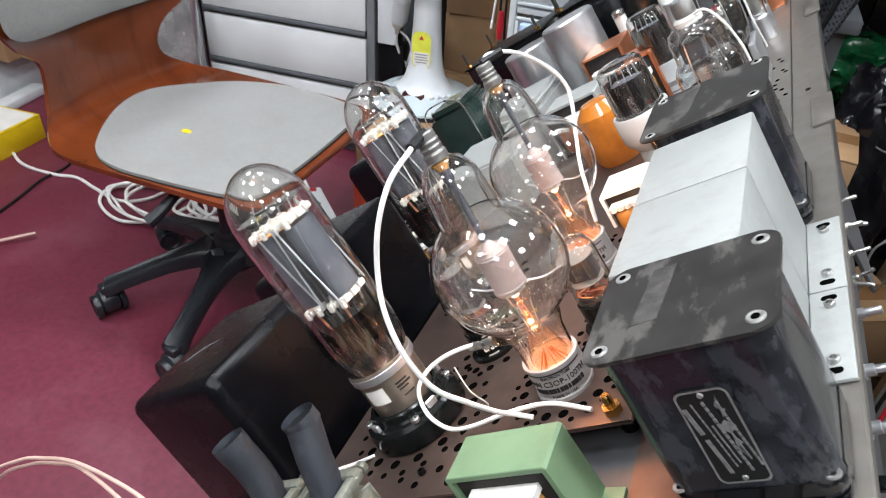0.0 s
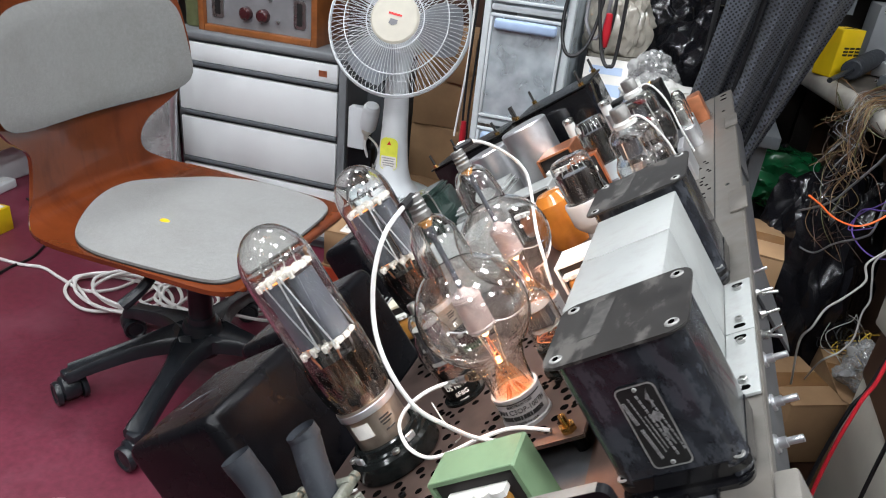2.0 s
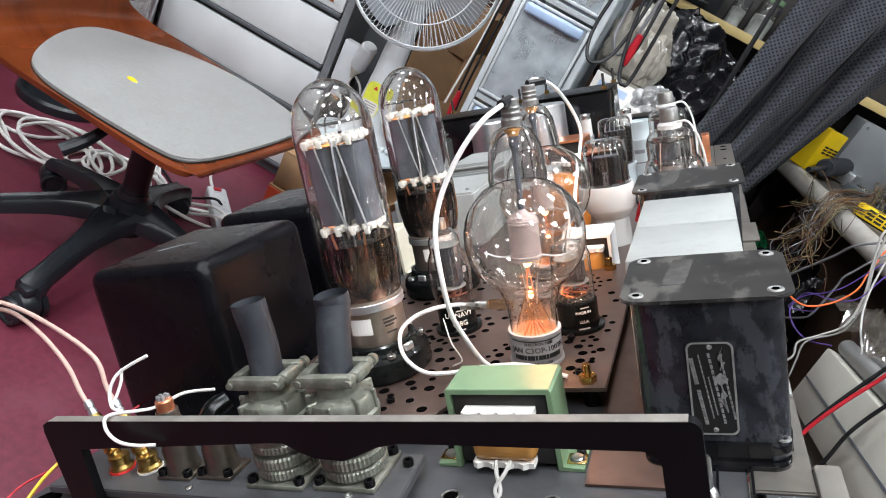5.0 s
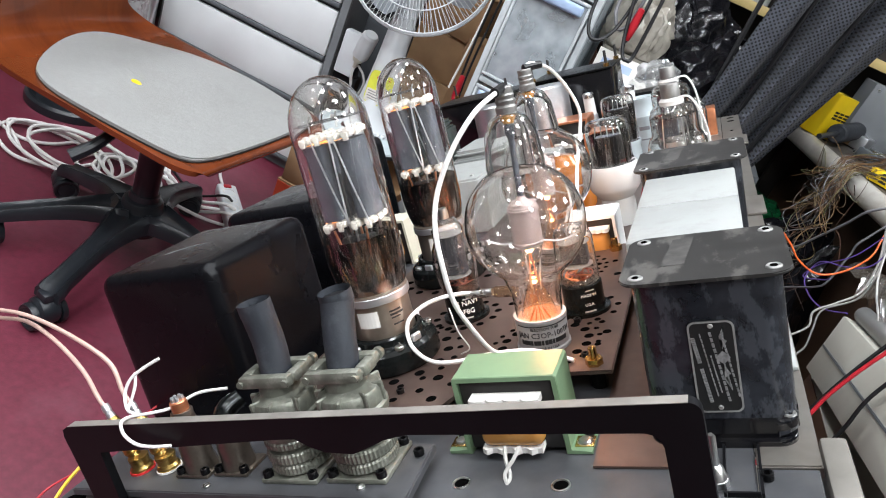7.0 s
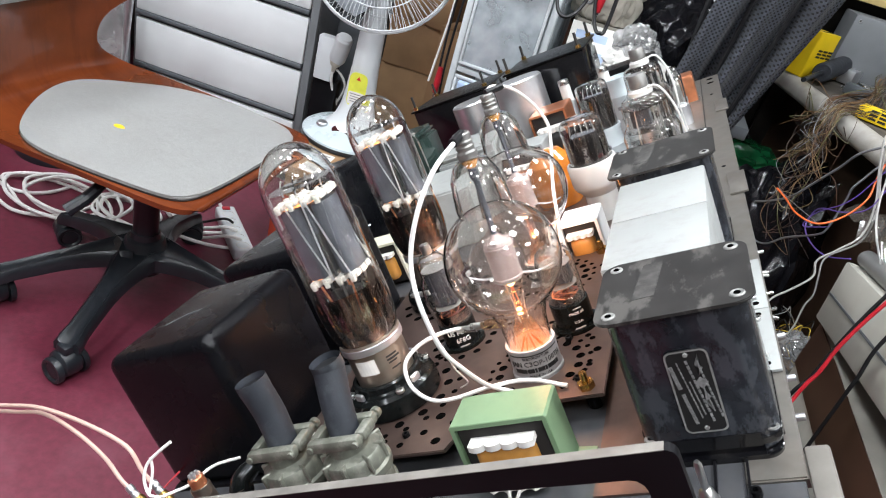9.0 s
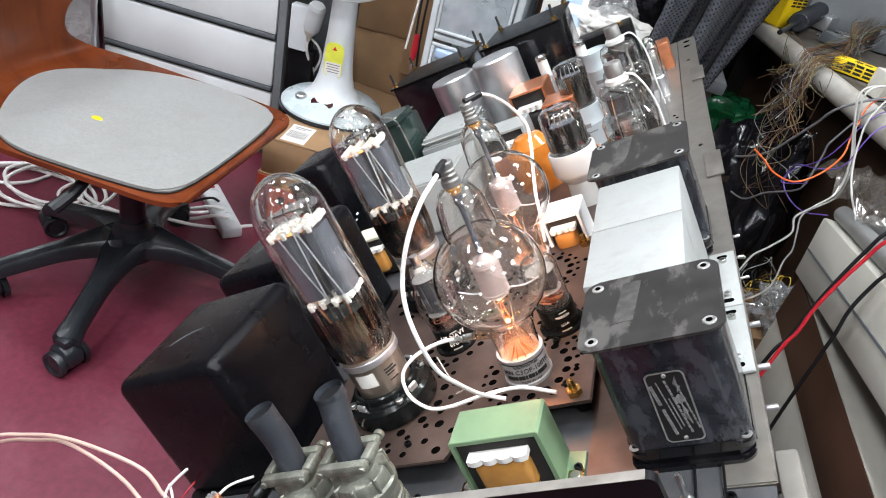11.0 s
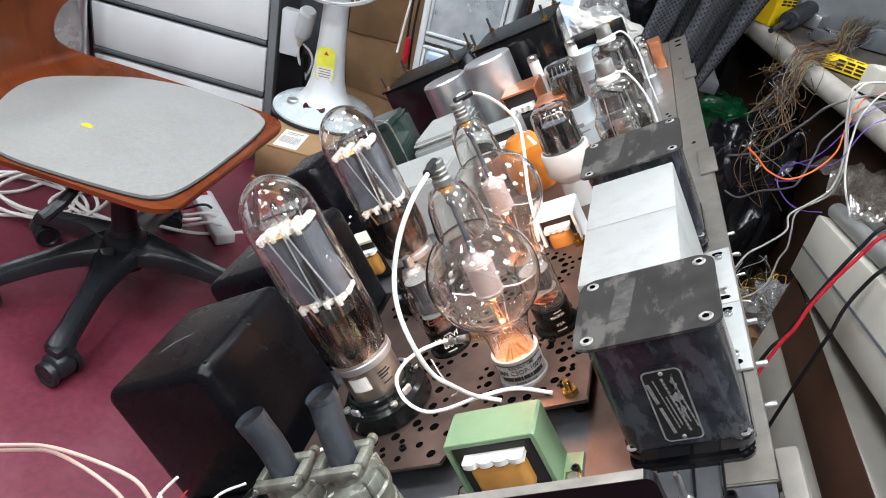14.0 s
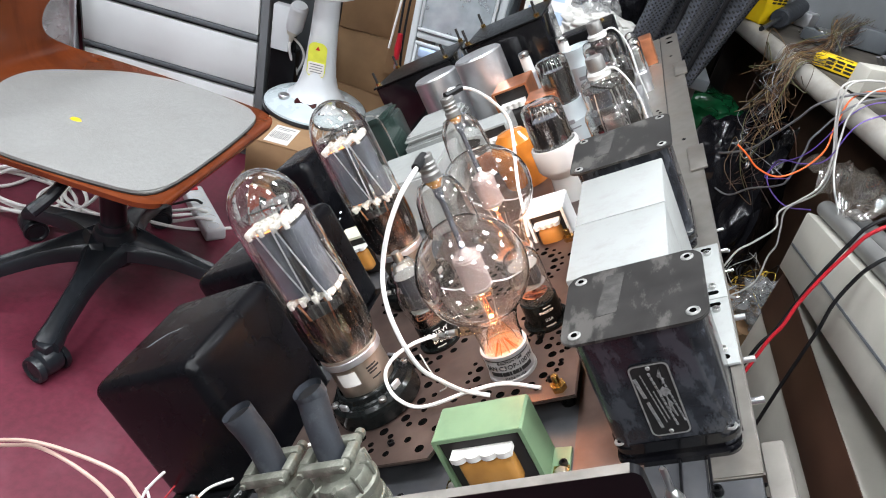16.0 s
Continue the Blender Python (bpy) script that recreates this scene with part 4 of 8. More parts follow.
part("lead", sweep(B(), [(-0.004, -0.026, 0.012), (-0.002, -0.034, 0.008), (0.001, -0.040, 0.002), (0.0, -0.046, -0.001)], 0.0013, 6), M_CABLEPALE, gt)
part("lead", sweep(B(), [(0.005, -0.026, 0.012), (0.003, -0.034, 0.009), (-0.002, -0.040, 0.003), (0.0005, -0.046, -0.001)], 0.0013, 6), M_CABLEPALE, gt)
open_transformer("filament_transformer", "small transformer in a white bracket with orange winding", -0.146, 0.322, 0.005, 0.021, 0.022, 0.050, M_WHITE, M_VARNISH, 0, "white bracket")
open_transformer("choke", "open-frame choke in a grey bracket with copper winding", -0.272, 0.635, 0.0, 0.038, 0.030, 0.078, M_GREYCAN, M_COPPER, 0)
open_transformer("choke", "open-frame choke with black core and pink copper band", -0.238, 0.74, 0.0, 0.030, 0.035, 0.10, M_COPPER, M_LAM, 0, "copper flux band")
open_transformer("choke", "small choke with a copper band and amber paper", -0.18, 0.655, 0.0, 0.024, 0.026, 0.088, M_COPPER, M_VARNISH, 0, "copper flux band")
ob_ = thing("bobbin_coil", amp(-0.212, 0.53), "amber varnished round coil standing beside a ceramic socket", "coil")
part("coil_body", lathe(B(), [(0, 0.0), (0.024, 0.0), (0.031, 0.012), (0.033, 0.04), (0.029, 0.07), (0.018, 0.083), (0, 0.086)], 28), M_ORANGEVARNISH, ob_)
part("flange", lathe(B(), [(0, 0.0), (0.034, 0.0), (0.034, 0.003), (0, 0.003)], 28), M_BAKE, ob_)


def potted(x0, x1, y0, y1, h, material, label, lid=None):
    t = thing("potted_transformer", amp((x0 + x1) / 2, (y0 + y1) / 2), label, "transformer")
    w, d = (x1 - x0) / 2, (y1 - y0) / 2
    part("case", slab(B(), rounded(-w, w, -d, d, 0.004, 2), 0, h, 0.003), material, t)
    if lid:
        part("cap_cover", slab(B(), rounded(-w * 0.97, w * 0.97, -d * 0.97, d * 0.97, 0.01, 3), h, h + 0.012, 0.005), lid, t)
    for s in (-1, 1):
        bolt(t, s * w * 0.75, -d * 0.7, h + (0.012 if lid else 0), 0.003, 0.002, M_STEEL, "lid_screw")
    return t


potted(-0.445, -0.325, 0.485, 0.625, 0.078, M_GREYCAN, "pale grey potted transformer with scuffed paint")
potted(-0.425, -0.335, 0.66, 0.79, 0.078, M_GREYCAN, "grey potted transformer with a domed lid", M_GREYCAN)
open_transformer("bias_transformer", "small transformer with a cream top and amber winding", -0.425, 0.405, 0.0, 0.026, 0.020, 0.060, M_CREAM, M_VARNISH, 0, "cream painted bracket")
part("deck_wing", slab(B(), [(-0.60, 0.50), (DECK_L - 0.0005, 0.50), (DECK_L - 0.0005, DECK_B), (-0.60, DECK_B)], -0.006, 0.0, 0.001), M_DECK, chassis)
gb = potted(-0.510, -0.440, 0.66, 0.755, 0.128, M_DKGREEN, "dark green potted transformer with a wire bail", M_DKGREEN)
part("bail", sweep(B(), [(-0.032, -0.055, 0.02), (-0.032, -0.057, 0.115), (-0.027, -0.055, 0.146), (0.0, -0.053, 0.152), (0.030, -0.051, 0.145), (0.038, -0.053, 0.115), (0.038, -0.055, 0.02)], 0.0012, 6, 6), M_STEEL, gb, "bright wire bail")
bk = thing("black_choke", amp(-0.545, 0.560), "black rounded choke box beside the tall valves", "choke")
part("case", box(B(), -0.036, 0.036, -0.055, 0.050, 0.0, 0.150, 0.014, 4), M_COVER, bk)
for k in range(3):
    part("wire_turn", sweep(B(), [(0.037, -0.05 + 0.01 * k, 0.040 + 0.006 * k), (0.02, -0.060, 0.034 + 0.007 * k), (-0.02, -0.060, 0.030 + 0.007 * k), (-0.039, -0.04, 0.034 + 0.006 * k)], 0.0012, 6, 5), M_STEEL, bk)


def stud_transformer(x0, x1, y0, y1, h):
    t = thing("studded_transformer", amp((x0 + x1) / 2, (y0 + y1) / 2), "black transformer clamped with long threaded studs", "transformer", "studded transformers")
    w, d = (x1 - x0) / 2, (y1 - y0) / 2
    part("core", box(B(), -w, w, -d, d, 0.0, h - 0.004, 0.002), M_BLACKENAMEL, t)
    part("clamp_plate", box(B(), -w - 0.004, w + 0.004, -d - 0.004, d + 0.004, h - 0.0038, h, 0.001), M_BLACKSATIN, t)
    for sx in (-1, 1):
        for sy in (-1, 1):
            p = part("stud", cyl(B(), 0.0026, -0.03, 0.028, 8, pose(sx * (w - 0.006), sy * (d - 0.006), h)), M_LAM, t)
            part("nut", lathe(B(), [(0, 0.006), (0.0052, 0.006), (0.0052, 0), (0, 0)], 6, pose(sx * (w - 0.006), sy * (d - 0.006), h)), M_BRASS, p)
    return t


stud_transformer(-0.55, -0.385, 0.935, 1.08, 0.146)
stud_transformer(-0.335, -0.188, 0.90, 1.06, 0.157)


def can_capacitor(x, y, r, h):
    t = thing("can_capacitor", amp(x, y), "bare aluminium can capacitor standing upright", "capacitor", "aluminium cans")
    part("can", lathe(B(), [(0, 0), (r, 0), (r, h - 0.003), (r - 0.003, h), (r - 0.006, h - 0.0008), (0, h - 0.0008)], 40), M_ALU, t)
    part("clamp_ring", lathe(B(), [(r + 0.0003, 0.01), (r + 0.003, 0.01), (r + 0.003, 0.018), (r + 0.0003, 0.018)], 40), M_BLACKSATIN, t)
    return t


can_capacitor(-0.405, 0.885, 0.042, 0.134)
can_capacitor(-0.290, 0.800, 0.042, 0.154)


# ---------------------------------------------------------------- black covers
def cover(y0, dx=0.0):
    t = thing("transformer_cover", amp(-0.4385 + dx, y0), "smooth black plastic cover box with rounded edges", "transformer cover", "black covers")
    part("shell", box(B(), -0.0605, 0.0605, 0, 0.138, 0.0, 0.1375, 0.0115, 5), M_COVER, t)
    part("base_flange", slab(B(), rounded(-0.063, 0.063, -0.003, 0.141, 0.006, 3), 0.0, 0.003), M_BLACKFRAME, t)
    part("scratch", sweep(B(), [(-0.030, 0.052, 0.1376), (-0.018, 0.066, 0.1376), (-0.002, 0.072, 0.1376)], 0.0003, 4), M_CABTOP, t, "pale curved scratch")
    return t


cover(0.015)
cover(0.194, -0.010)


# ---------------------------------------------------------------- valves
def big_triode(x, y, z=PLATE_Z, rz=0):
    """A tall transmitting triode: straight glass with a dome, nickel base, dark anode."""
    t = thing("triode_valve", amp(x, y, z, rz), "tall clear glass transmitting triode with dark anode and nickel base", "vacuum tube", "tall triodes")
    r = 0.0300
    prof = [(0.0235, 0.060), (0.0265, 0.066), (0.0288, 0.076), (r, 0.09), (r, 0.192)]
    prof += [(r * math.cos(a), 0.192 + 0.037 * math.sin(a)) for a in (radians(k) for k in range(10, 91, 10))]
    prof[-1] = (0, 0.229)
    bulb(t, prof, 44)
    part("browned_zone", lathe(B(), [(0.0228, 0.062), (0.0255, 0.067), (0.0276, 0.076), (0.0289, 0.09), (0.0290, 0.108)], 40), M_STREAKED, t, "brown lower glass with reflections painted as streaks")
    part("base", lathe(B(), [(0, 0.02), (0.0245, 0.02), (0.0245, 0.054), (0.0262, 0.055), (0.0262, 0.062), (0.024, 0.063), (0, 0.063)], 40), M_NICKEL, t, "tarnished nickel base")
    part("base_rim", lathe(B(), [(0.0262, 0.0545), (0.0266, 0.055), (0.0266, 0.0605), (0.0262, 0.061)], 40), M_ALU, t, "bright rim")
    sk = part("socket", lathe(B(), [(0, 0), (0.0375, 0), (0.0395, 0.002), (0.0395, 0.012), (0.0385, 0.0165), (0.0355, 0.0195), (0.0320, 0.0200), (0.0305, 0.0215), (0.0300, 0.0262), (0.0285, 0.0275), (0.0262, 0.0275), (0.0262, 0.0195), (0, 0.0195)], 44), M_BAKE, t, "glossy black bakelite socket")
    for k in range(4):
        a = radians(40 + 90 * k)
        bolt(sk, 0.0345 * math.cos(a), 0.0345 * math.sin(a), 0.0193, 0.0036, 0.0028, M_STEEL, "contact_screw")
        part("contact_spring", box(B(), -0.0016, 0.0016, -0.0045, 0.0045, 0, 0.006, 0.0008, 1, pose(0.0335 * math.cos(a + 0.5), 0.0335 * math.sin(a + 0.5), 0.0195, 0, 0, math.degrees(a) + 28)), M_ALU, sk, "bright contact spring")
    lb = B()
    for k in range(6):
        a0, a1 = -0.32 + k * 0.12, -0.32 + (k + 1) * 0.12
        vs = [lb.verts.new((0.0248 * math.sin(a), -0.0248 * math.cos(a), zz)) for a, zz in ((a0, 0.037), (a1, 0.037), (a1, 0.050), (a0, 0.050))]
        lb.faces.new(vs)
    part("paper_label", lb, M_PAPER, t, "blank white paper label")
    bars(t, pose(0, 0, 0), [(0.024, 0.047, 0.010, 0.0014), (0.025, 0.0442, 0.012, 0.0016), (0.0235, 0.0415, 0.008, 0.0012), (0.0245, 0.036, 0.009, 0.0012)], M_LAM, 0.0246)
    for s, wd in ((-1, 0.0205), (1, 0.0150)):
        x0, x1 = (-0.0222, -0.0222 + wd) if s < 0 else (0.0222 - wd, 0.0222)
        part("anode", slab(B(), rounded(x0, x1, -0.0125, 0.0125, 0.0058, 5), 0.1220, 0.1805, 0.0006), M_PLATEGREY, t, "dark graphite anode half")
    for yy in (-0.0105, 0.0105):
        ro = part("centre_rod", cyl(B(), 0.0014, 0.121, 0.182, 8, pose(0.0035, yy, 0)), M_LAM, t)
        part("rod_sleeve", cyl(B(), 0.0026, 0.158, 0.181, 10, pose(0.0035, yy, 0)), M_PLATEGREY, ro)
        k = 1 if yy < 0 else -1
        for xa, xb in ((-0.0095, 0.0035), (0.0060, 0.0035), (0.0090, 0.0205)):
            part("brace_wire", sweep(B(), [(xa, yy - 0.0062 * k, 0.185), ((xa + xb) / 2, yy - 0.0066 * k, 0.151), (xb, yy - 0.0062 * k, 0.120)], 0.00075, 5, 0), M_ALU, t)
    for zz in (0.1175, 0.184):
        sp = part("spacer_bar", box(B(), -0.023, 0.023, -0.004, 0.004, zz - 0.0012, zz + 0.0012, 0.0006), M_MICA, t, "white ceramic spacer")
        for k in range(4):
            b = B()
            xk = -0.0185 + 0.0122 * k
            lift = 0.0012 * (k % 2)
            for yk in (-0.0092, 0.0, 0.0092):
                box(b, xk - 0.0046, xk + 0.0046, yk - 0.0040, yk + 0.0040, zz - 0.0022 + lift, zz + 0.0028 + lift, 0.0015, 2)
                lathe(b, [(0.0008, 0.0), (0.0021, 0.0), (0.0023, 0.0014), (0.0017, 0.0023), (0.0008, 0.0023)], 8, pose(xk + 0.0012, yk, zz + 0.0020 + lift, 8 * (-1) ** k, 0, 0))
            box(b, xk - 0.0022, xk + 0.0022, -0.0150, -0.0125, zz - 0.0036, zz + 0.0022, 0.0008)
            part("spacer_block", b, M_MICA, sp)
        g = zz - 0.0024 if zz > 0.15 else zz + 0.0036
        part("filament_glow", box(B(), -0.0205, 0.0085 if zz > 0.15 else -0.0080, -0.0098, 0.0098, g - 0.0003, g + 0.0003), M_FILDIM, t, "orange glowing filament end")
    part("mica_disc", lathe(B(), [(0.004, 0.1962), (0.0262, 0.1962), (0.0262, 0.1966), (0.004, 0.1966)], 32), M_GLASS, t, "clear mica disc under the dome")
    part("mica_slot", box(B(), -0.0165, 0.0165, -0.0014, 0.0014, 0.1968, 0.1974), M_LAM, t)
    for k in range(10):
        part("support_wire", sweep(B(), [(-0.021 + 0.0047 * k, 0.008 * (-1) ** k, 0.114), (-0.015 + 0.0034 * k, 0.007 * (-1) ** k, 0.088), (-0.010 + 0.0022 * k, 0.002 * (-1) ** k, 0.066)], 0.0010, 5, 3), (M_LAM, M_COPPER, M_STEEL)[k % 3], t)
    for k in range(4):
        part("hook", sweep(B(), [(-0.0185 + 0.0122 * k, 0.0, 0.190), (-0.0185 + 0.0122 * k, 0.002, 0.198), (-0.015 + 0.0115 * k, 0.001, 0.202)], 0.0007, 5, 3), M_STEEL, t)
    part("press_plate", box(B(), -0.015, 0.015, -0.004, 0.004, 0.070, 0.106, 0.001), M_LAM, t, "dark pressed stem plate")
    part("stem", lathe(B(), [(0.013, 0.063), (0.011, 0.075), (0.006, 0.090), (0, 0.092)], 20), M_GLASSDARK, t, "pinched glass stem")
    return t


big_triode(-0.282, 0.078)
big_triode(-0.297, 0.262, rz=8)


def globe_triode(x, y, z=PLATE_Z, rz=0, lean=0.0):
    t = thing("globe_triode_valve", amp(x, y, z) @ pose(0, 0, 0, 0, lean, rz), "round clear glass transmitting triode with glowing filament", "vacuum tube", "globe triodes")
    prof = [(0.0176, 0.019), (0.0176, 0.034), (0.0184, 0.045), (0.0212, 0.0535)]
    for k in range(0, 15):
        a = radians(-58 + k * 8.6)
        prof.append((0.0436 * math.cos(a), 0.0962 + 0.0436 * math.sin(a)))
    prof += [(0.0208, 0.1395), (0.0196, 0.150), (0.0182, 0.161), (0.0130, 0.1715), (0.006, 0.1755), (0, 0.1765)]
    bulb(t, prof, 48, 0.0012, "clear round glass bulb")
    base = part("base", lathe(B(), [(0.0180, 0.0258), (0.0192, 0.0258), (0.0192, 0.004), (0.0202, 0.003), (0.0202, 0.0), (0, 0), (0, 0.004), (0.0172, 0.006), (0.0178, 0.0258)], 40), M_BASEGREY, t, "pale grey printed base")
    # the peach colour of the lining paints the filament's light inside the base
    part("base_lining", lathe(B(), [(0.0171, 0.0252), (0.0171, 0.007), (0, 0.0065)], 32), M_LITLINING, base, "inside of the base, tinted pinkish as lit by the filament")
    part("rim", lathe(B(), [(0.0176, 0.0236), (0.0196, 0.0236), (0.0198, 0.0245), (0.0196, 0.0262), (0.0176, 0.0264)], 40), M_BASEGREY, base, "plain pale rim")
    writing("JAN C3OP-100TH", 0.0058, M_INK, base, pose(0, 0, 0.0152, 0, 0, 21), 0.0194)
    writing("ELECTRON TUBE", 0.0028, M_INK, base, pose(0, 0, 0.0202, 0, 0, 21), 0.0194)
    writing("MADE IN USA", 0.0030, M_INK, base, pose(0, 0, 0.0050, 0, 0, 22), 0.0194)
    bars(base, pose(0, 0, 0, 0, 0, 20), [(-0.0185 + 0.0027 * k, 0.0098, 0.0017 + 0.0006 * (k % 3), 0.0034) for k in range(14)], M_INK, 0.0194)
    bars(base, pose(0, 0, 0, 0, 0, 20), [(0.0, 0.0224, 0.044, 0.0006), (0.0, 0.0028, 0.044, 0.0005)], M_INK, 0.0194, "border_line")
    for k in range(7):
        a = 0.9 * k
        part("base_lead", sweep(B(), [(0.003 * math.cos(a), 0.003 * math.sin(a), 0.030), (0.009 * math.cos(a), 0.009 * math.sin(a), 0.019), (0.0155 * math.cos(a), 0.0155 * math.sin(a), 0.0085)], 0.0005, 5, 3), M_COPPER, base)
    part("top_cap", lathe(B(), [(0, 0.174), (0.0066, 0.1742), (0.0074, 0.1752), (0.0074, 0.1790), (0.0062, 0.1806), (0.0064, 0.1820), (0.0070, 0.1832), (0.0062, 0.1844), (0.0064, 0.1856), (0.0070, 0.1868), (0.0062, 0.1880), (0.0064, 0.1920), (0.0058, 0.1930), (0, 0.1930)], 24), M_DULLCAP, t, "grey metal top cap")
    part("seal", lathe(B(), [(0.0024, 0.1650), (0.0042, 0.1690), (0.0062, 0.1725), (0.003, 0.1735)], 20), M_VARNISH, t, "amber glass seal")
    an = part("anode", lathe(B(), [(0.0024, 0.116), (0.0050, 0.1125), (0.0095, 0.1105), (0.0109, 0.1085), (0.0109, 0.1075), (0.0114, 0.107), (0.0114, 0.1055), (0.0109, 0.105), (0.0109, 0.083), (0.0114, 0.0825), (0.0114, 0.081), (0.0103, 0.081), (0.0103, 0.105), (0.0024, 0.112)], 36), M_TANTALUM, t, "pinkish grey metal anode")
    for k in range(3):
        a = 120 * k + 25
        part("lug", box(B(), 0.0030, 0.0105, -0.0034, 0.0034, 0.1105, 0.1118, 0.0006, 1, pose(0, 0, 0, 0, 0, a) @ pose(0.0, 0, 0, 0, 0, 0)), M_TANTALUM, an, "pale lug on the anode")
    part("anode_rod", lathe(B(), [(0.0022, 0.114), (0.0022, 0.157), (0.0036, 0.161), (0.0036, 0.171), (0, 0.171)], 14), M_PLATEGREY, t)
    for s in (-1, 1):
        part("filament", sweep(B(), [(s * 0.0046, 0.0008 * s, 0.0850), (s * 0.0034, 0.0004, 0.0800), (s * 0.0014, 0.0, 0.0755), (s * 0.0004, 0, 0.0735)], 0.00032, 6, 3), M_FIL, t, "bright orange filament")
        part("filament_lead", sweep(B(), [(s * 0.0004, 0, 0.0735), (s * 0.0012, 0.0004, 0.066), (s * 0.0022, 0.001, 0.054)], 0.00045, 6, 2), M_COPPER, t)
    part("filament_glow", lathe(B(), [(0.0102, 0.0814), (0.0085, 0.0818), (0.0070, 0.0830)], 24), M_FILDIM, t, "orange glow inside the anode mouth")
    part("grid_ring", lathe(B(), [(0.0095, 0.082), (0.0102, 0.0828), (0.0102, 0.079), (0.0095, 0.0785)], 24), M_STEEL, t)
    for k in range(3):
        a = 2.1 * k + 0.4
        part("support_wire", sweep(B(), [(0.0098 * math.cos(a), 0.0098 * math.sin(a), 0.080), (0.006 * math.cos(a), 0.006 * math.sin(a), 0.062), (0.004 * math.cos(a), 0.004 * math.sin(a), 0.044)], 0.0005, 6), M_STEEL, t)
    part("stem", lathe(B(), [(0.0135, 0.026), (0.0105, 0.036), (0.0070, 0.045), (0.0046, 0.052), (0.003, 0.057), (0, 0.058)], 24), M_GLASSAMBER, t, "amber lit glass stem")
    part("side_arm", lathe(B(), [(0.0045, 0.014), (0.0045, 0.030), (0.003, 0.034), (0, 0.0345)], 16, pose(0, 0, 0.044, 0, -90, 0)), M_GLASSAMBER, t, "small side arm with amber seal")
    part("arm_terminal", lathe(B(), [(0, 0.0335), (0.0028, 0.0335), (0.0028, 0.043), (0, 0.043)], 12, pose(0, 0, 0.044, 0, -90, 0)), M_STEEL, t)
    small_light("filament_light", t, (0, 0, 0.076), 0.15, (1.0, 0.42, 0.16), 0.003)
    # added warm fill lamp in the stem, to strengthen the glow round the base
    small_light("base_fill_light", t, (0, 0, 0.052), 0.08, (1.0, 0.45, 0.2), 0.002)
    for s in (-1, 1):
        part("grid_rod", sweep(B(), [(s * 0.0105, 0.003, 0.081), (s * 0.022, 0.006, 0.079), (s * 0.034, 0.008, 0.082)], 0.0007, 6), M_ALU, t)
    return t


globe_triode(-0.157, 0.086, lean=2.6)
globe_triode(-0.172, 0.244, rz=-20)


def octal_valve(x, y, z, label, bulb_prof, base_r=0.0165, base_h=0.024, text="", cap=False, rz=0.0):
    t = thing("octal_valve", amp(x, y, z, rz), label, "vacuum tube", "small valves")
    bulb(t, bulb_prof, 32, 0.0006)
    part("base", lathe(B(), [(0, 0), (base_r + 0.004, 0), (base_r + 0.004, 0.003), (base_r, 0.0035), (base_r, base_h), (base_r - 0.002, base_h + 0.001), (0, base_h + 0.001)], 32), M_BAKE, t, "black bakelite base with print")
    top = bulb_prof[-1][1]
    part("anode", box(B(), -0.0098, 0.0098, -0.0062, 0.0062, base_h + 0.0165, top - 0.0165, 0.0012), M_PLATEDARK, t, "black carbonised anode box")
    for s in (-1, 1):
        part("anode_seam", box(B(), s * 0.0050 - 0.0004, s * 0.0050 + 0.0004, -0.0068, -0.0063, base_h + 0.018, top - 0.018), M_PLATEGREY, t)
    for zz in (base_h + 0.0150, top - 0.0155):
        part("mica", lathe(B(), [(0, 0), (0.0122, 0), (0.0126, 0.0004), (0.0122, 0.0008), (0, 0.0008)], 24, pose(0, 0, zz)), M_MICACLEAR, t, "pale mica disc")
    part("stem", lathe(B(), [(0.012, base_h), (0.009, base_h + 0.005), (0.004, base_h + 0.008), (0, base_h + 0.0085)], 20), M_GLASSAMBER, t)
    if cap:
        part("browned_zone", lathe(B(), [(base_r - 0.0022, base_h), (base_r - 0.0018, base_h + 0.004), (base_r - 0.0016, base_h + 0.010)], 28), M_STREAKED, t, "brown lower glass with reflections painted as streaks")
    rw = random.Random(int(1000 * abs(x)))
    for k in range(14):
        a = 0.45 * k
        part("support_wire", sweep(B(), [(0.0095 * math.cos(a), 0.0075 * math.sin(a), base_h + 0.0148), (rw.uniform(-0.011, 0.011), rw.uniform(-0.011, 0.011), base_h + rw.uniform(0.007, 0.012)), (rw.uniform(-0.010, 0.010), rw.uniform(-0.010, 0.010), base_h + rw.uniform(0.003, 0.008)), (0.004 * math.cos(a), 0.004 * math.sin(a), base_h + 0.002)], 0.00055, 5, 3), M_REDWIRE if k % 3 else M_COPPER, t)
    if text:
        for ln, line in enumerate(text.split("/")):
            writing(line, 0.0062 if cap else 0.0032, M_PAPER, t, pose(0, 0, base_h * (0.72 - 0.32 * ln), 0, 0, 27), base_r + 0.0003)
    bars(t, pose(0, 0, 0, 0, 0, 25), [(0, base_h * 0.16, 0.009, 0.0011), (0.002, base_h * 0.88, 0.007, 0.0009)], M_CABLEPALE, base_r + 0.0003)
    if cap:
        part("top_cap", lathe(B(), [(0, top + 0.008), (0.0042, top + 0.008), (0.0046, top + 0.006), (0.0046, top - 0.001), (0, top - 0.001)], 16), M_STEEL, t)
    return t


octal_valve(-0.135, 0.146, PLATE_Z, "small clear octal valve with a printed black base", [(0.0150, 0.023), (0.0155, 0.030), (0.0155, 0.062), (0.013, 0.069), (0.007, 0.073), (0, 0.0735)], text="MADE IN/U.S.A.")
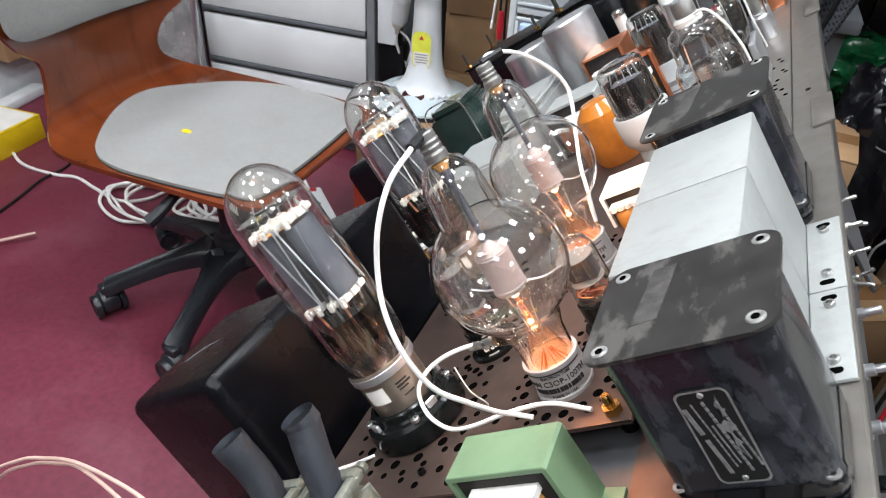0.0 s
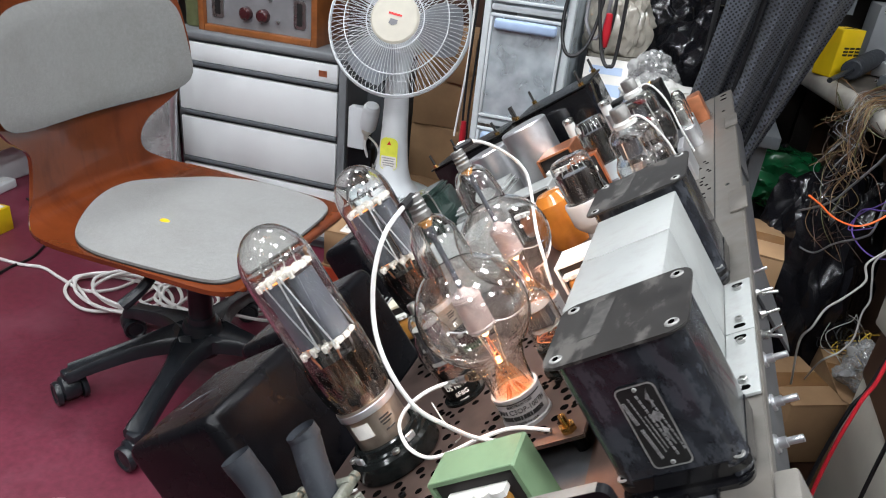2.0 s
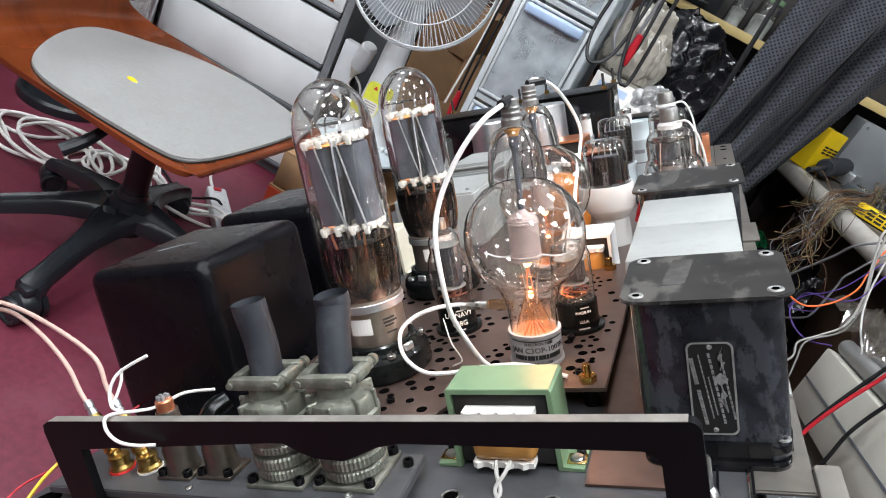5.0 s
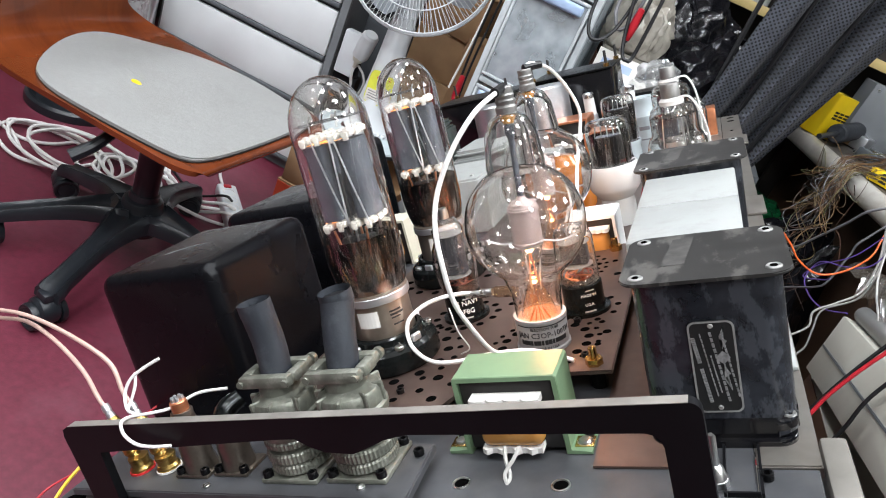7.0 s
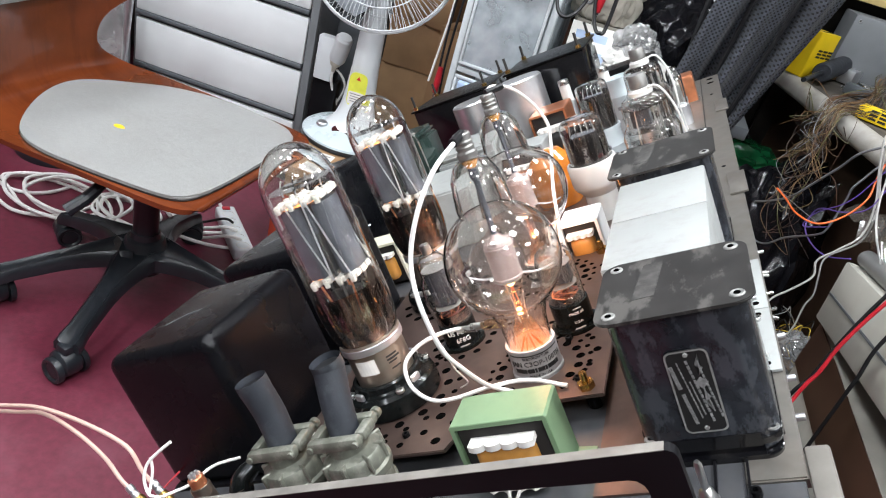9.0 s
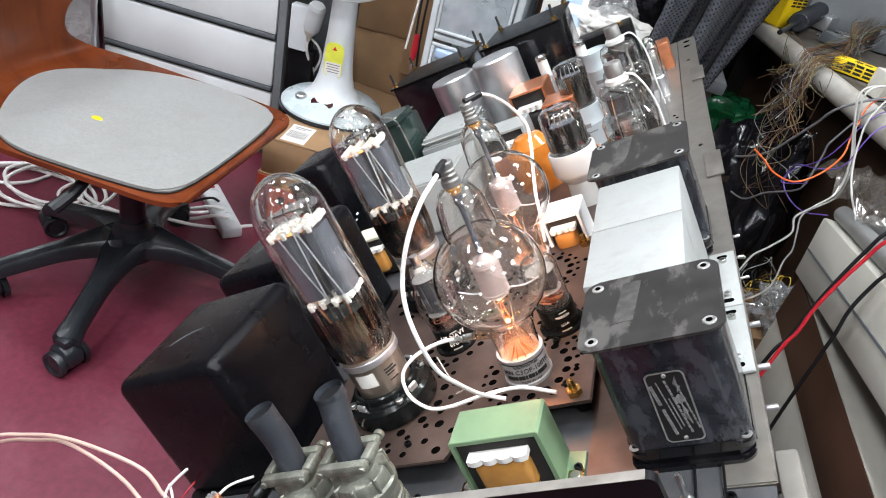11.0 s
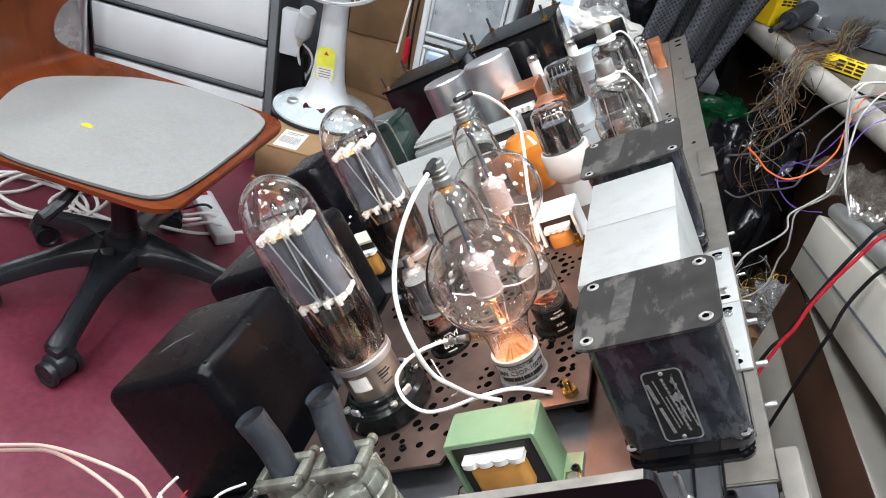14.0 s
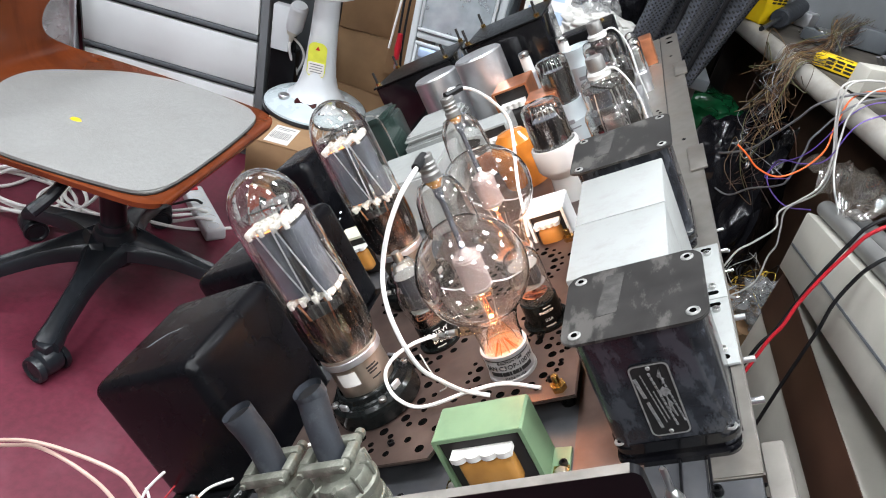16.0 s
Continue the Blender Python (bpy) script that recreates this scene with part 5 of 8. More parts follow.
octal_valve(-0.242, 0.152, PLATE_Z, "shouldered octal valve with silvery top and printed base", [(0.0155, 0.023), (0.0175, 0.035), (0.019, 0.052), (0.0165, 0.066), (0.0135, 0.072), (0.0135, 0.082), (0.009, 0.090), (0, 0.092)], text="US NAVY/6F8G", cap=True)


def dark_valve(x, y, z, h, r, rz=0.0):
    """A getter-darkened rectifier: clear dome over a dark anode."""
    t = thing("rectifier_valve", amp(x, y, z, rz), "smoky glass rectifier valve with a clear dome", "vacuum tube", "smoky valves")
    bulb(t, [(r * 0.9, 0), (r, 0.004), (r, h - 0.014), (r * 0.96, h - 0.005), (r * 0.8, h - 0.001), (r * 0.4, h), (0, h + 0.0002)], 36, 0.0006)
    part("smoked_zone", lathe(B(), [(r * 0.97, 0.002), (r * 0.97, h - 0.018)], 32), M_GLASSDARK, t, "dark smoked lower glass")
    part("anode", box(B(), -r * 0.62, r * 0.62, -r * 0.42, r * 0.42, 0.002, h - 0.020, 0.003), M_PLATEGREY, t)
    b = B()
    for k in range(5):
        sweep(b, [(-r * 0.6 + k * r * 0.3, 0, h - 0.021), (-r * 0.55 + k * r * 0.27, 0.003, h - 0.012), (-r * 0.5 + k * r * 0.26, 0, h - 0.008)], 0.0008, 5, 2)
    part("top_wire", b, M_STEEL, t)
    return t


sk = thing("ceramic_socket", amp(-0.140, 0.437, 0.006), "white glazed ceramic socket with a narrow foot", "socket")
part("bowl", lathe(B(), [(0, 0), (0.021, 0), (0.0215, 0.002), (0.0195, 0.032), (0.0275, 0.042), (0.0295, 0.046), (0.0295, 0.071), (0.0285, 0.073), (0.0262, 0.073), (0.0255, 0.060), (0, 0.058)], 40), M_CERAMIC, sk)
dark_valve(-0.140, 0.437, 0.066, 0.066, 0.0248)
for (x, y, h, k) in ((-0.154, 0.664, 0.062, 0.92), (-0.132, 0.790, 0.106, 0.80)):
    c = thing("enamelled_can", amp(x, y), "white enamelled metal can with pale blue print", "can", "white cans")
    part("can", lathe(B(), [(0, 0), (0.0275 * k, 0), (0.0275 * k, h - 0.030), (0.0281 * k, h - 0.029), (0.0275 * k, h - 0.028), (0.0275 * k, h - 0.006), (0.0285 * k, h - 0.004), (0.0285 * k, h), (0.026 * k, h), (0.0255 * k, h - 0.003), (0, h - 0.003)], 36), M_CANBLUE, c)
    bars(c, pose(0, 0, 0), [(0, h * 0.55, 0.016, 0.006), (0.004, h * 0.38, 0.022, 0.002)], M_CABLEG, 0.0277 * k)
dark_valve(-0.154, 0.664, 0.060, 0.071, 0.0238)


def beam_valve(x, y, z, rz=0.0):
    """A stepped-bulb beam valve with a ceramic-ringed top cap."""
    t = thing("beam_valve", amp(x, y, z, rz), "stepped clear glass beam valve with a grey top cap", "vacuum tube", "beam valves")
    prof = [(0.021, 0.026), (0.0280, 0.034), (0.0320, 0.048), (0.0330, 0.074), (0.0300, 0.082), (0.0268, 0.086), (0.0262, 0.090), (0.0262, 0.108), (0.0235, 0.116), (0.015, 0.1205), (0.008, 0.1215)]
    bulb(t, prof, 40, 0.0006)
    part("base", lathe(B(), [(0, 0), (0.021, 0), (0.021, 0.028), (0, 0.029)], 28), M_BAKE, t)
    part("smoked_zone", lathe(B(), [(0.0205, 0.028), (0.0272, 0.036), (0.0310, 0.049), (0.0318, 0.056)], 32), M_GLASSDARK, t, "smoky lower glass")
    part("cap_ring", lathe(B(), [(0.008, 0.118), (0.0135, 0.119), (0.0140, 0.124), (0.0112, 0.127), (0.0, 0.127)], 24), M_CERAMIC, t)
    part("top_cap", lathe(B(), [(0.0100, 0.126), (0.0100, 0.128), (0.0106, 0.129), (0.0104, 0.141), (0.0094, 0.143), (0, 0.143)], 24), M_DULLCAP, t, "grey metal top cap")
    part("anode", lathe(B(), [(0.0125, 0.042), (0.0125, 0.052), (0.0134, 0.052), (0.0134, 0.054), (0.0125, 0.054), (0.0125, 0.060), (0.0134, 0.060), (0.0134, 0.062), (0.0125, 0.062), (0.0125, 0.068), (0.0134, 0.068), (0.0134, 0.070), (0.0125, 0.070), (0.0125, 0.080), (0, 0.080)], 24), M_STEEL, t)
    part("shield", box(B(), -0.018, 0.004, -0.009, 0.009, 0.084, 0.104, 0.002), M_PLATEGREY, t)
    part("mica", lathe(B(), [(0, 0.1065), (0.0245, 0.1065), (0.0245, 0.107), (0, 0.107)], 24), M_GLASSBROWN, t)
    part("mica", lathe(B(), [(0, 0.0805), (0.0290, 0.0805), (0.0290, 0.081), (0, 0.081)], 24), M_GLASS, t)
    for k in range(4):
        a = radians(35 + 90 * k)
        part("support_rod", sweep(B(), [(0.016 * math.cos(a), 0.016 * math.sin(a), 0.034), (0.017 * math.cos(a), 0.017 * math.sin(a), 0.07), (0.014 * math.cos(a), 0.014 * math.sin(a), 0.106)], 0.0009, 5, 2), M_STEEL, t)
    part("lead_wire", sweep(B(), [(0.008, -0.008, 0.126), (0.020, -0.014, 0.126), (0.0295, -0.014, 0.108), (0.0350, -0.010, 0.080), (0.0360, -0.006, 0.045), (0.040, 0.0, 0.006)], 0.0013, 6), M_CABLEW, t, "white lead from the cap")
    return t


beam_valve(-0.0665, 0.455, 0.012)
beam_valve(-0.0795, 0.664, 0.012, 20)
for x, y, z in ((-0.0665, 0.455, 0.0), (-0.0795, 0.664, 0.0)):
    sk = thing("valve_socket", amp(x, y, z), "round black valve socket on the deck", "socket", "valve sockets")
    part("ring", lathe(B(), [(0, 0), (0.027, 0), (0.027, 0.010), (0.0220, 0.0118), (0, 0.0118)], 24), M_BAKE, sk)
for x, y, h in ((-0.2145, 0.789, 0.1275), (-0.150, 0.795, 0.1265)):
    t = thing("plate_cap_insulator", amp(x, y), "small white ceramic insulator with a metal cap", "insulator", "ceramic insulators")
    part("post", cyl(B(), 0.011, 0.0, h - 0.034, 16), M_ALU, t)
    part("ceramic", lathe(B(), [(0.0095, h - 0.034), (0.0088, h - 0.006), (0, h - 0.006)], 20), M_CERAMIC, t)
    part("cap", lathe(B(), [(0.0092, h - 0.007), (0.0092, h), (0.007, h + 0.002), (0, h + 0.002)], 20), M_STEEL, t)
for k, (x, y) in enumerate(((-0.048, 0.775), (-0.050, 0.825), (-0.054, 0.87))):
    t = thing("small_valve", amp(x, y, 0, 30 * k), "small clear glass valve in an aluminium holder", "vacuum tube", "small far valves")
    part("holder", cyl(B(), 0.012, 0, 0.035, 16, None, 0.002), M_ALU, t)
    bulb(t, [(0.0105, 0.034), (0.011, 0.07), (0.007, 0.078), (0, 0.08)], 20, 0.0008)
    part("anode", box(B(), -0.006, 0.006, -0.004, 0.004, 0.038, 0.064, 0.001), M_STEEL, t)
t = thing("heat_sink", amp(-0.045, 0.62), "narrow bright aluminium bracket beside the far valves", "bracket")
part("blade", box(B(), -0.004, 0.004, -0.03, 0.03, 0, 0.05, 0.001), M_ALU, t)
for s in (-1, 1):
    bolt(t, -0.012, s * 0.02, 0.0, 0.004, 0.006, M_STEEL, "clamp_screw")
t = thing("wirewound_resistor", amp(-0.038, 0.93), "orange-brown wirewound resistor standing on the deck", "resistor")
part("body", box(B(), -0.012, 0.012, -0.02, 0.02, 0.002, 0.05, 0.003), M_COPPER, t)
part("foot", box(B(), -0.014, 0.014, -0.022, 0.022, 0, 0.0025), M_STEEL, t)
t = thing("terminal_block", amp(-0.13, 0.98), "black box component at the far end", "component")
part("body", box(B(), -0.05, 0.05, -0.03, 0.03, 0, 0.095, 0.003), M_BLACKSATIN, t)
bolt(t, 0.03, 0.0, 0.095, 0.004, 0.004, M_BRASS, "terminal_screw")


# ---------------------------------------------------------------- connectors and leads
def multi_connector(x, y, lean_x, lean_y, lean_k, bend):
    """A military round connector with saddle clamp and a rubber boot."""
    t = thing("round_connector", amp(x, y, 0.012), "olive military round connector with grey rubber boot", "connector", "round connectors")
    fl = part("flange", box(B(), -0.021, 0.021, -0.021, 0.021, 0.0, 0.0035, 0.001), M_OLIVE, t)
    for sx in (-1, 1):
        for sy in (-1, 1):
            bolt(fl, sx * 0.0172, sy * 0.0172, 0.0035, 0.0034, 0.004)
    part("shell", lathe(B(), [(0.0165, 0.0035), (0.0165, 0.026), (0.0, 0.026)], 32), M_OLIVE, t)
    for z0, z1, rr in ((0.0050, 0.0118, 0.0203), (0.0126, 0.0205, 0.0210), (0.0232, 0.0285, 0.0206)):
        b = B()
        n, rows = 96, 6
        vs = []
        for i in range(rows):
            zz = z0 + (z1 - z0) * i / (rows - 1)
            rim = 0.0011 if i in (0, rows - 1) else 0.0
            vs.append([b.verts.new(((rr - rim - 0.0005 * (q % 2)) * math.cos(2 * math.pi * q / n), (rr - rim - 0.0005 * (q % 2)) * math.sin(2 * math.pi * q / n), zz)) for q in range(n)])
        for p, q in zip(vs, vs[1:]):
            for j in range(n):
                b.faces.new((p[j], p[(j + 1) % n], q[(j + 1) % n], q[j]))
        b.faces.new(vs[0][::-1])
        b.faces.new(vs[-1])
        part("knurled_ring", b, M_OLIVE, t, smooth=0)
    b = lathe(B(), [(0.0195, 0.0285), (0.0198, 0.036), (0.0216, 0.0375), (0.0222, 0.040), (0.0222, 0.043), (0.0205, 0.0445), (0.0202, 0.0525), (0.0192, 0.0545), (0.0150, 0.0560), (0.0132, 0.0575), (0.0128, 0.066), (0, 0.066)], 36)
    part("backshell", b, M_OLIVE, t)
    for i in range(8):
        a = 2 * math.pi * i / 8 + 0.2
        part("rib", box(B(), 0.0150, 0.0224, -0.0012, 0.0012, 0.0435, 0.0562, 0.0008, 1, pose(0, 0, 0, 0, 0, math.degrees(a))), M_OLIVE, t)
    cl = part("saddle_clamp", box(B(), -0.019, 0.019, -0.0150, -0.0078, 0.0645, 0.0725, 0.002, 2), M_OLIVE, t)
    part("saddle_clamp", box(B(), -0.019, 0.019, 0.0078, 0.0150, 0.0645, 0.0725, 0.002, 2), M_OLIVE, t)
    for s in (-1, 1):
        part("clamp_screw", lathe(B(), [(0, -0.0195), (0.0034, -0.0195), (0.0038, -0.0185), (0.0038, -0.0155), (0.0022, -0.015), (0.0022, 0.0165), (0, 0.0165)], 12, pose(s * 0.0168, 0, 0.0685, -90, 0, 0) @ pose(0, 0, 0, 180, 0, 0)), M_OLIVE, cl)
    for s in (-1, 1):
        part("clamp_lug", box(B(), s * 0.0168 - 0.0036, s * 0.0168 + 0.0036, -0.0077, 0.0077, 0.0650, 0.0720, 0.0015), M_OLIVE, t)
    rr = 0.0100
    pts = [Vector((0, 0, 0.060)), Vector((lean_x * 0.45, lean_y * bend, 0.086)), Vector((lean_x * 0.9, lean_y * 0.92, 0.106 + lean_k)), Vector((lean_x, lean_y * 0.95, 0.113 + lean_k))]
    b = B()
    path = smooth_path(pts, 5)
    axis = (path[-1] - path[-2]).normalized()
    sweep(b, pts, rr, 24, 5, 0.0108)
    b.faces.ensure_lookup_table()
    top = [b.faces[-1]]
    bmesh.ops.inset_region(b, faces=top, thickness=0.0018)
    bmesh.ops.translate(b, vec=-0.008 * axis, verts=list({v for f in top for v in f.verts}))
    mark = part("paint_dot", lathe(B(), [(0, 0.0006), (0.0013, 0.0004), (0.0017, 0)], 7, pose(0.004, -0.0226, 0.038, 90, 0, 0)), M_GREENDOT, t, "dab of green paint")
    bo = part("rubber_boot", b, M_RUBBER, t, "grey rubber boot")
    # a black disc just below the lip paints the shade inside the boot
    q = path[-1] - 0.004 * axis
    part("bore_shade", lathe(B(), [(0, 0), (0.0091, 0)], 24, Matrix.Translation(q) @ axis.to_track_quat("Z", "Y").to_matrix().to_4x4()), M_CABLEB, bo, "black disc as the shade in the open end")
    return t


multi_connector(-0.291, -0.052, -0.005, 0.007, 0.002, 0.8)
multi_connector(-0.243, -0.050, -0.002, 0.019, -0.001, 0.45)


def panel_plug(x, y, kind):
    t = thing("panel_connector", amp(x, y, 0.012), "tarnished metal panel connector with a cut cable end", "connector", "panel connectors")
    fl = part("flange", box(B(), -0.014, 0.014, -0.012, 0.012, 0, 0.0025, 0.0008), M_TARNISH, t)
    for s in (-1, 1):
        bolt(fl, s * 0.0105, -0.0085, 0.0025, 0.0032, 0.004)
    part("shell", lathe(B(), [(0.0115, 0.0025), (0.0105, 0.012), (0.0105, 0.020), (0.008, 0.028), (0.0078, 0.040), (0, 0.040)], 24), M_TARNISH, t)
    if kind:
        part("ferrule", lathe(B(), [(0.0074, 0.036), (0.0074, 0.046), (0.0070, 0.047), (0.0058, 0.047), (0.0058, 0.044)], 20), M_TARNISH, t)
        part("cable_end", lathe(B(), [(0.0058, 0.044), (0.0058, 0.0535), (0.0052, 0.0545), (0, 0.0545)], 20), M_COPPER, t, "copper cable end")
        for q in range(7):
            a = 0.9 * q
            part("strand", lathe(B(), [(0, 0.0034), (0.0012, 0.0028), (0.0014, 0.0)], 7, pose(0.0033 * math.cos(a) * (q > 0), 0.0033 * math.sin(a) * (q > 0), 0.0543)), M_ALU, t, "bright cut strand")
    else:
        part("elbow", sweep(B(), [(0, 0, 0.036), (0.002, 0.004, 0.043), (0.009, 0.012, 0.047)], 0.0088, 16, 5, 0.006), M_BAKE, t, "dark cable boot")
    return t


panel_plug(-0.374, -0.058, True)
panel_plug(-0.343, -0.055, False)


def gold_plug(x, y, dx):
    t = thing("phono_plug", amp(x, y, 0.012), "gold plated phono plug in a gold socket", "plug", "gold phono plugs")
    part("socket", lathe(B(), [(0, 0), (0.0082, 0), (0.0082, 0.003), (0.0066, 0.005), (0.0066, 0.009), (0.0072, 0.0095), (0.0072, 0.0115), (0.0056, 0.012), (0, 0.012)], 28), M_GOLD, t)
    part("insulating_ring", lathe(B(), [(0.0083, 0.0), (0.0090, 0.0), (0.0090, 0.0014), (0.0083, 0.0014)], 28), M_RED if dx < 0 else M_PAPER, t)
    part("barrel", lathe(B(), [(0.0046, 0.006), (0.0046, 0.014), (0.0056, 0.015), (0.0056, 0.024), (0.0048, 0.026), (0.0048, 0.040), (0.0036, 0.044), (0, 0.044)], 24, pose(0, 0, 0, -6, -22, 0)), M_GOLD, t)
    part("collar", lathe(B(), [(0.0032, 0.042), (0.0032, 0.047), (0.0028, 0.0475), (0.0028, 0.049), (0.0032, 0.0495), (0.0032, 0.053), (0.0026, 0.055), (0, 0.055)], 16, pose(0, 0, 0, -6, -22, 0)), M_ALU, t, "crimped steel sleeve")
    return t


gold_plug(-0.429, -0.060, -1)
gold_plug(-0.405, -0.058, 1)


def wire(name, pts, r, material, label, category="cable", frame_m=None, group="", seg=8):
    b = sweep(B(), pts, r, seg, 8)
    if frame_m is not None:
        bmesh.ops.transform(b, matrix=frame_m, verts=b.verts[:])
    return tagged(part(name, b, material), label, category, group)


for pts in ([(-0.4487, -0.055, 0.060), (-0.4545, -0.053, 0.070), (-0.468, -0.046, 0.087), (-0.494, -0.038, 0.108), (-0.526, -0.031, 0.124), (-0.560, -0.028, 0.129), (-0.60, -0.030, 0.136), (-0.67, -0.035, 0.132), (-0.80, -0.05, 0.09), (-1.0, -0.12, -0.08), (-1.10, -0.30, -0.34)],
            [(-0.4247, -0.053, 0.060), (-0.430, -0.051, 0.072), (-0.440, -0.045, 0.092), (-0.478, -0.038, 0.113), (-0.523, -0.032, 0.130), (-0.565, -0.030, 0.138), (-0.605, -0.032, 0.144), (-0.68, -0.04, 0.138), (-0.82, -0.07, 0.09), (-1.03, -0.15, -0.08), (-1.13, -0.30, -0.32)]):
    wire("coax_cable", pts, 0.00165, M_CABLEPINK, "pale pink coaxial cable rising from a gold plug", "cable", AMP, "coaxial cables", 10)
# white grid leads of the two round valves
wire("grid_lead", [(-0.1485, 0.084, 0.2135), (-0.1495, 0.068, 0.212), (-0.158, 0.046, 0.205), (-0.173, 0.034, 0.187), (-0.187, 0.027, 0.163), (-0.191, 0.018, 0.142), (-0.189, 0.010, 0.118), (-0.189, 0.014, 0.090), (-0.188, 0.029, 0.065), (-0.185, 0.044, 0.042), (-0.178, 0.052, 0.030), (-0.170, 0.053, 0.0255)], 0.0017, M_CABLEW, "thick white lead from the valve cap to the deck", "lead", AMP, "white leads")
wire("grid_lead", [(-0.200, 0.086, 0.066), (-0.212, 0.087, 0.068), (-0.230, 0.082, 0.068), (-0.246, 0.075, 0.064), (-0.256, 0.067, 0.055), (-0.252, 0.057, 0.041), (-0.236, 0.050, 0.031), (-0.217, 0.051, 0.0285), (-0.186, 0.054, 0.032), (-0.157, 0.057, 0.031), (-0.128, 0.052, 0.0245)], 0.0016, M_CABLEW, "white lead looped from the valve's side arm", "lead", AMP, "white leads")
wire("grid_lead", [(-0.172, 0.246, 0.2165), (-0.166, 0.252, 0.2185), (-0.154, 0.266, 0.209), (-0.145, 0.283, 0.188), (-0.139, 0.290, 0.165), (-0.141, 0.285, 0.144), (-0.145, 0.255, 0.110), (-0.146, 0.240, 0.085), (-0.150, 0.236, 0.062)], 0.0016, M_CABLEW, "white lead arching from the far valve cap", "lead", AMP, "white leads")
for p0, p1 in (((-0.1480, 0.0865, 0.2140), (-0.1495, 0.0690, 0.2125)), ((-0.1725, 0.245, 0.2160), (-0.160, 0.259, 0.2155))):
    wire("heat_shrink_sleeve", [p0, [(a + b_) / 2 for a, b_ in zip(p0, p1)], p1], 0.0034, M_CABLEB, "short black sleeve over the cap lead", "sleeve", AMP, "black sleeves")
wire("lead_clip", [(-0.193, 0.0855, 0.066), (-0.201, 0.0865, 0.0665), (-0.211, 0.0885, 0.066)], 0.0028, M_STEEL, "bright crimped terminal on a white lead", "terminal", AMP)
wire("bare_wire", [(-0.222, 0.075, 0.062), (-0.216, 0.068, 0.045), (-0.211, 0.070, 0.030), (-0.220, 0.072, 0.024)], 0.0006, M_CABLEPALE, "thin bare tinned wire end", "wire", AMP)
wire("loose_wire", [(-0.350, -0.036, 0.062), (-0.368, -0.045, 0.064), (-0.379, -0.060, 0.062), (-0.3866, -0.070, 0.0643), (-0.3879, -0.085, 0.0708), (-0.3835, -0.096, 0.0735), (-0.3801, -0.1, 0.0675), (-0.3733, -0.1, 0.0604), (-0.3617, -0.099, 0.0577), (-0.3494, -0.096, 0.0565)], 0.0011, M_CABLEW, "thin white wire looped over the front frame", "wire", AMP, "loose wires")
wire("loose_wire", [(-0.390, -0.078, 0.068), (-0.3945, -0.080, 0.0729), (-0.398, -0.075, 0.0815), (-0.3937, -0.070, 0.0903), (-0.3839, -0.065, 0.0955), (-0.374, -0.060, 0.099)], 0.0011, M_CABLEW, "thin white wire sticking up from the plugs", "wire", AMP, "loose wires")
wire("loose_wire", [(-0.3945, -0.080, 0.0729), (-0.3935, -0.074, 0.079), (-0.3915, -0.070, 0.086), (-0.3925, -0.066, 0.093)], 0.0010, M_CABLEW, "short twisted white wire end at the plugs", "wire", AMP, "loose wires")
wire("loose_wire", [(-0.445, 0.075, 0.03), (-0.47, 0.045, 0.025), (-0.500, -0.020, 0.012), (-0.518, -0.046, 0.0), (-0.527, -0.078, -0.002), (-0.540, -0.115, -0.03), (-0.58, -0.16, -0.10)], 0.0009, M_CABLER, "thin red wire hanging off the chassis", "wire", AMP, "loose wires")
wire("loose_wire", [(-0.475, -0.015, 0.012), (-0.500, -0.030, 0.010), (-0.515, -0.050, 0.002), (-0.505, -0.085, -0.004), (-0.506, -0.115, -0.03), (-0.53, -0.15, -0.09)], 0.0014, M_CABLEY, "thin yellow wire hanging off the chassis", "wire", AMP, "loose wires")
wire("loose_wire", [(-0.313, 0.045, 0.022), (-0.318, 0.03, 0.03), (-0.316, 0.015, 0.04), (-0.325, 0.0, 0.045)], 0.0014, M_CABLEW, "white wire beside the tall valve socket", "wire", AMP, "loose wires")
wire("red_lead", [(-0.112, 0.44, 0.03), (-0.104, 0.43, 0.055), (-0.098, 0.42, 0.07), (-0.092, 0.40, 0.06)], 0.0030, M_CABLER, "short red lead behind the ceramic socket", "lead", AMP)
wire("black_lead", [(-0.160, 0.49, 0.02), (-0.145, 0.475, 0.08), (-0.125, 0.46, 0.09), (-0.108, 0.44, 0.05)], 0.0028, M_CABLEB, "black lead curved over the deck", "lead", AMP)

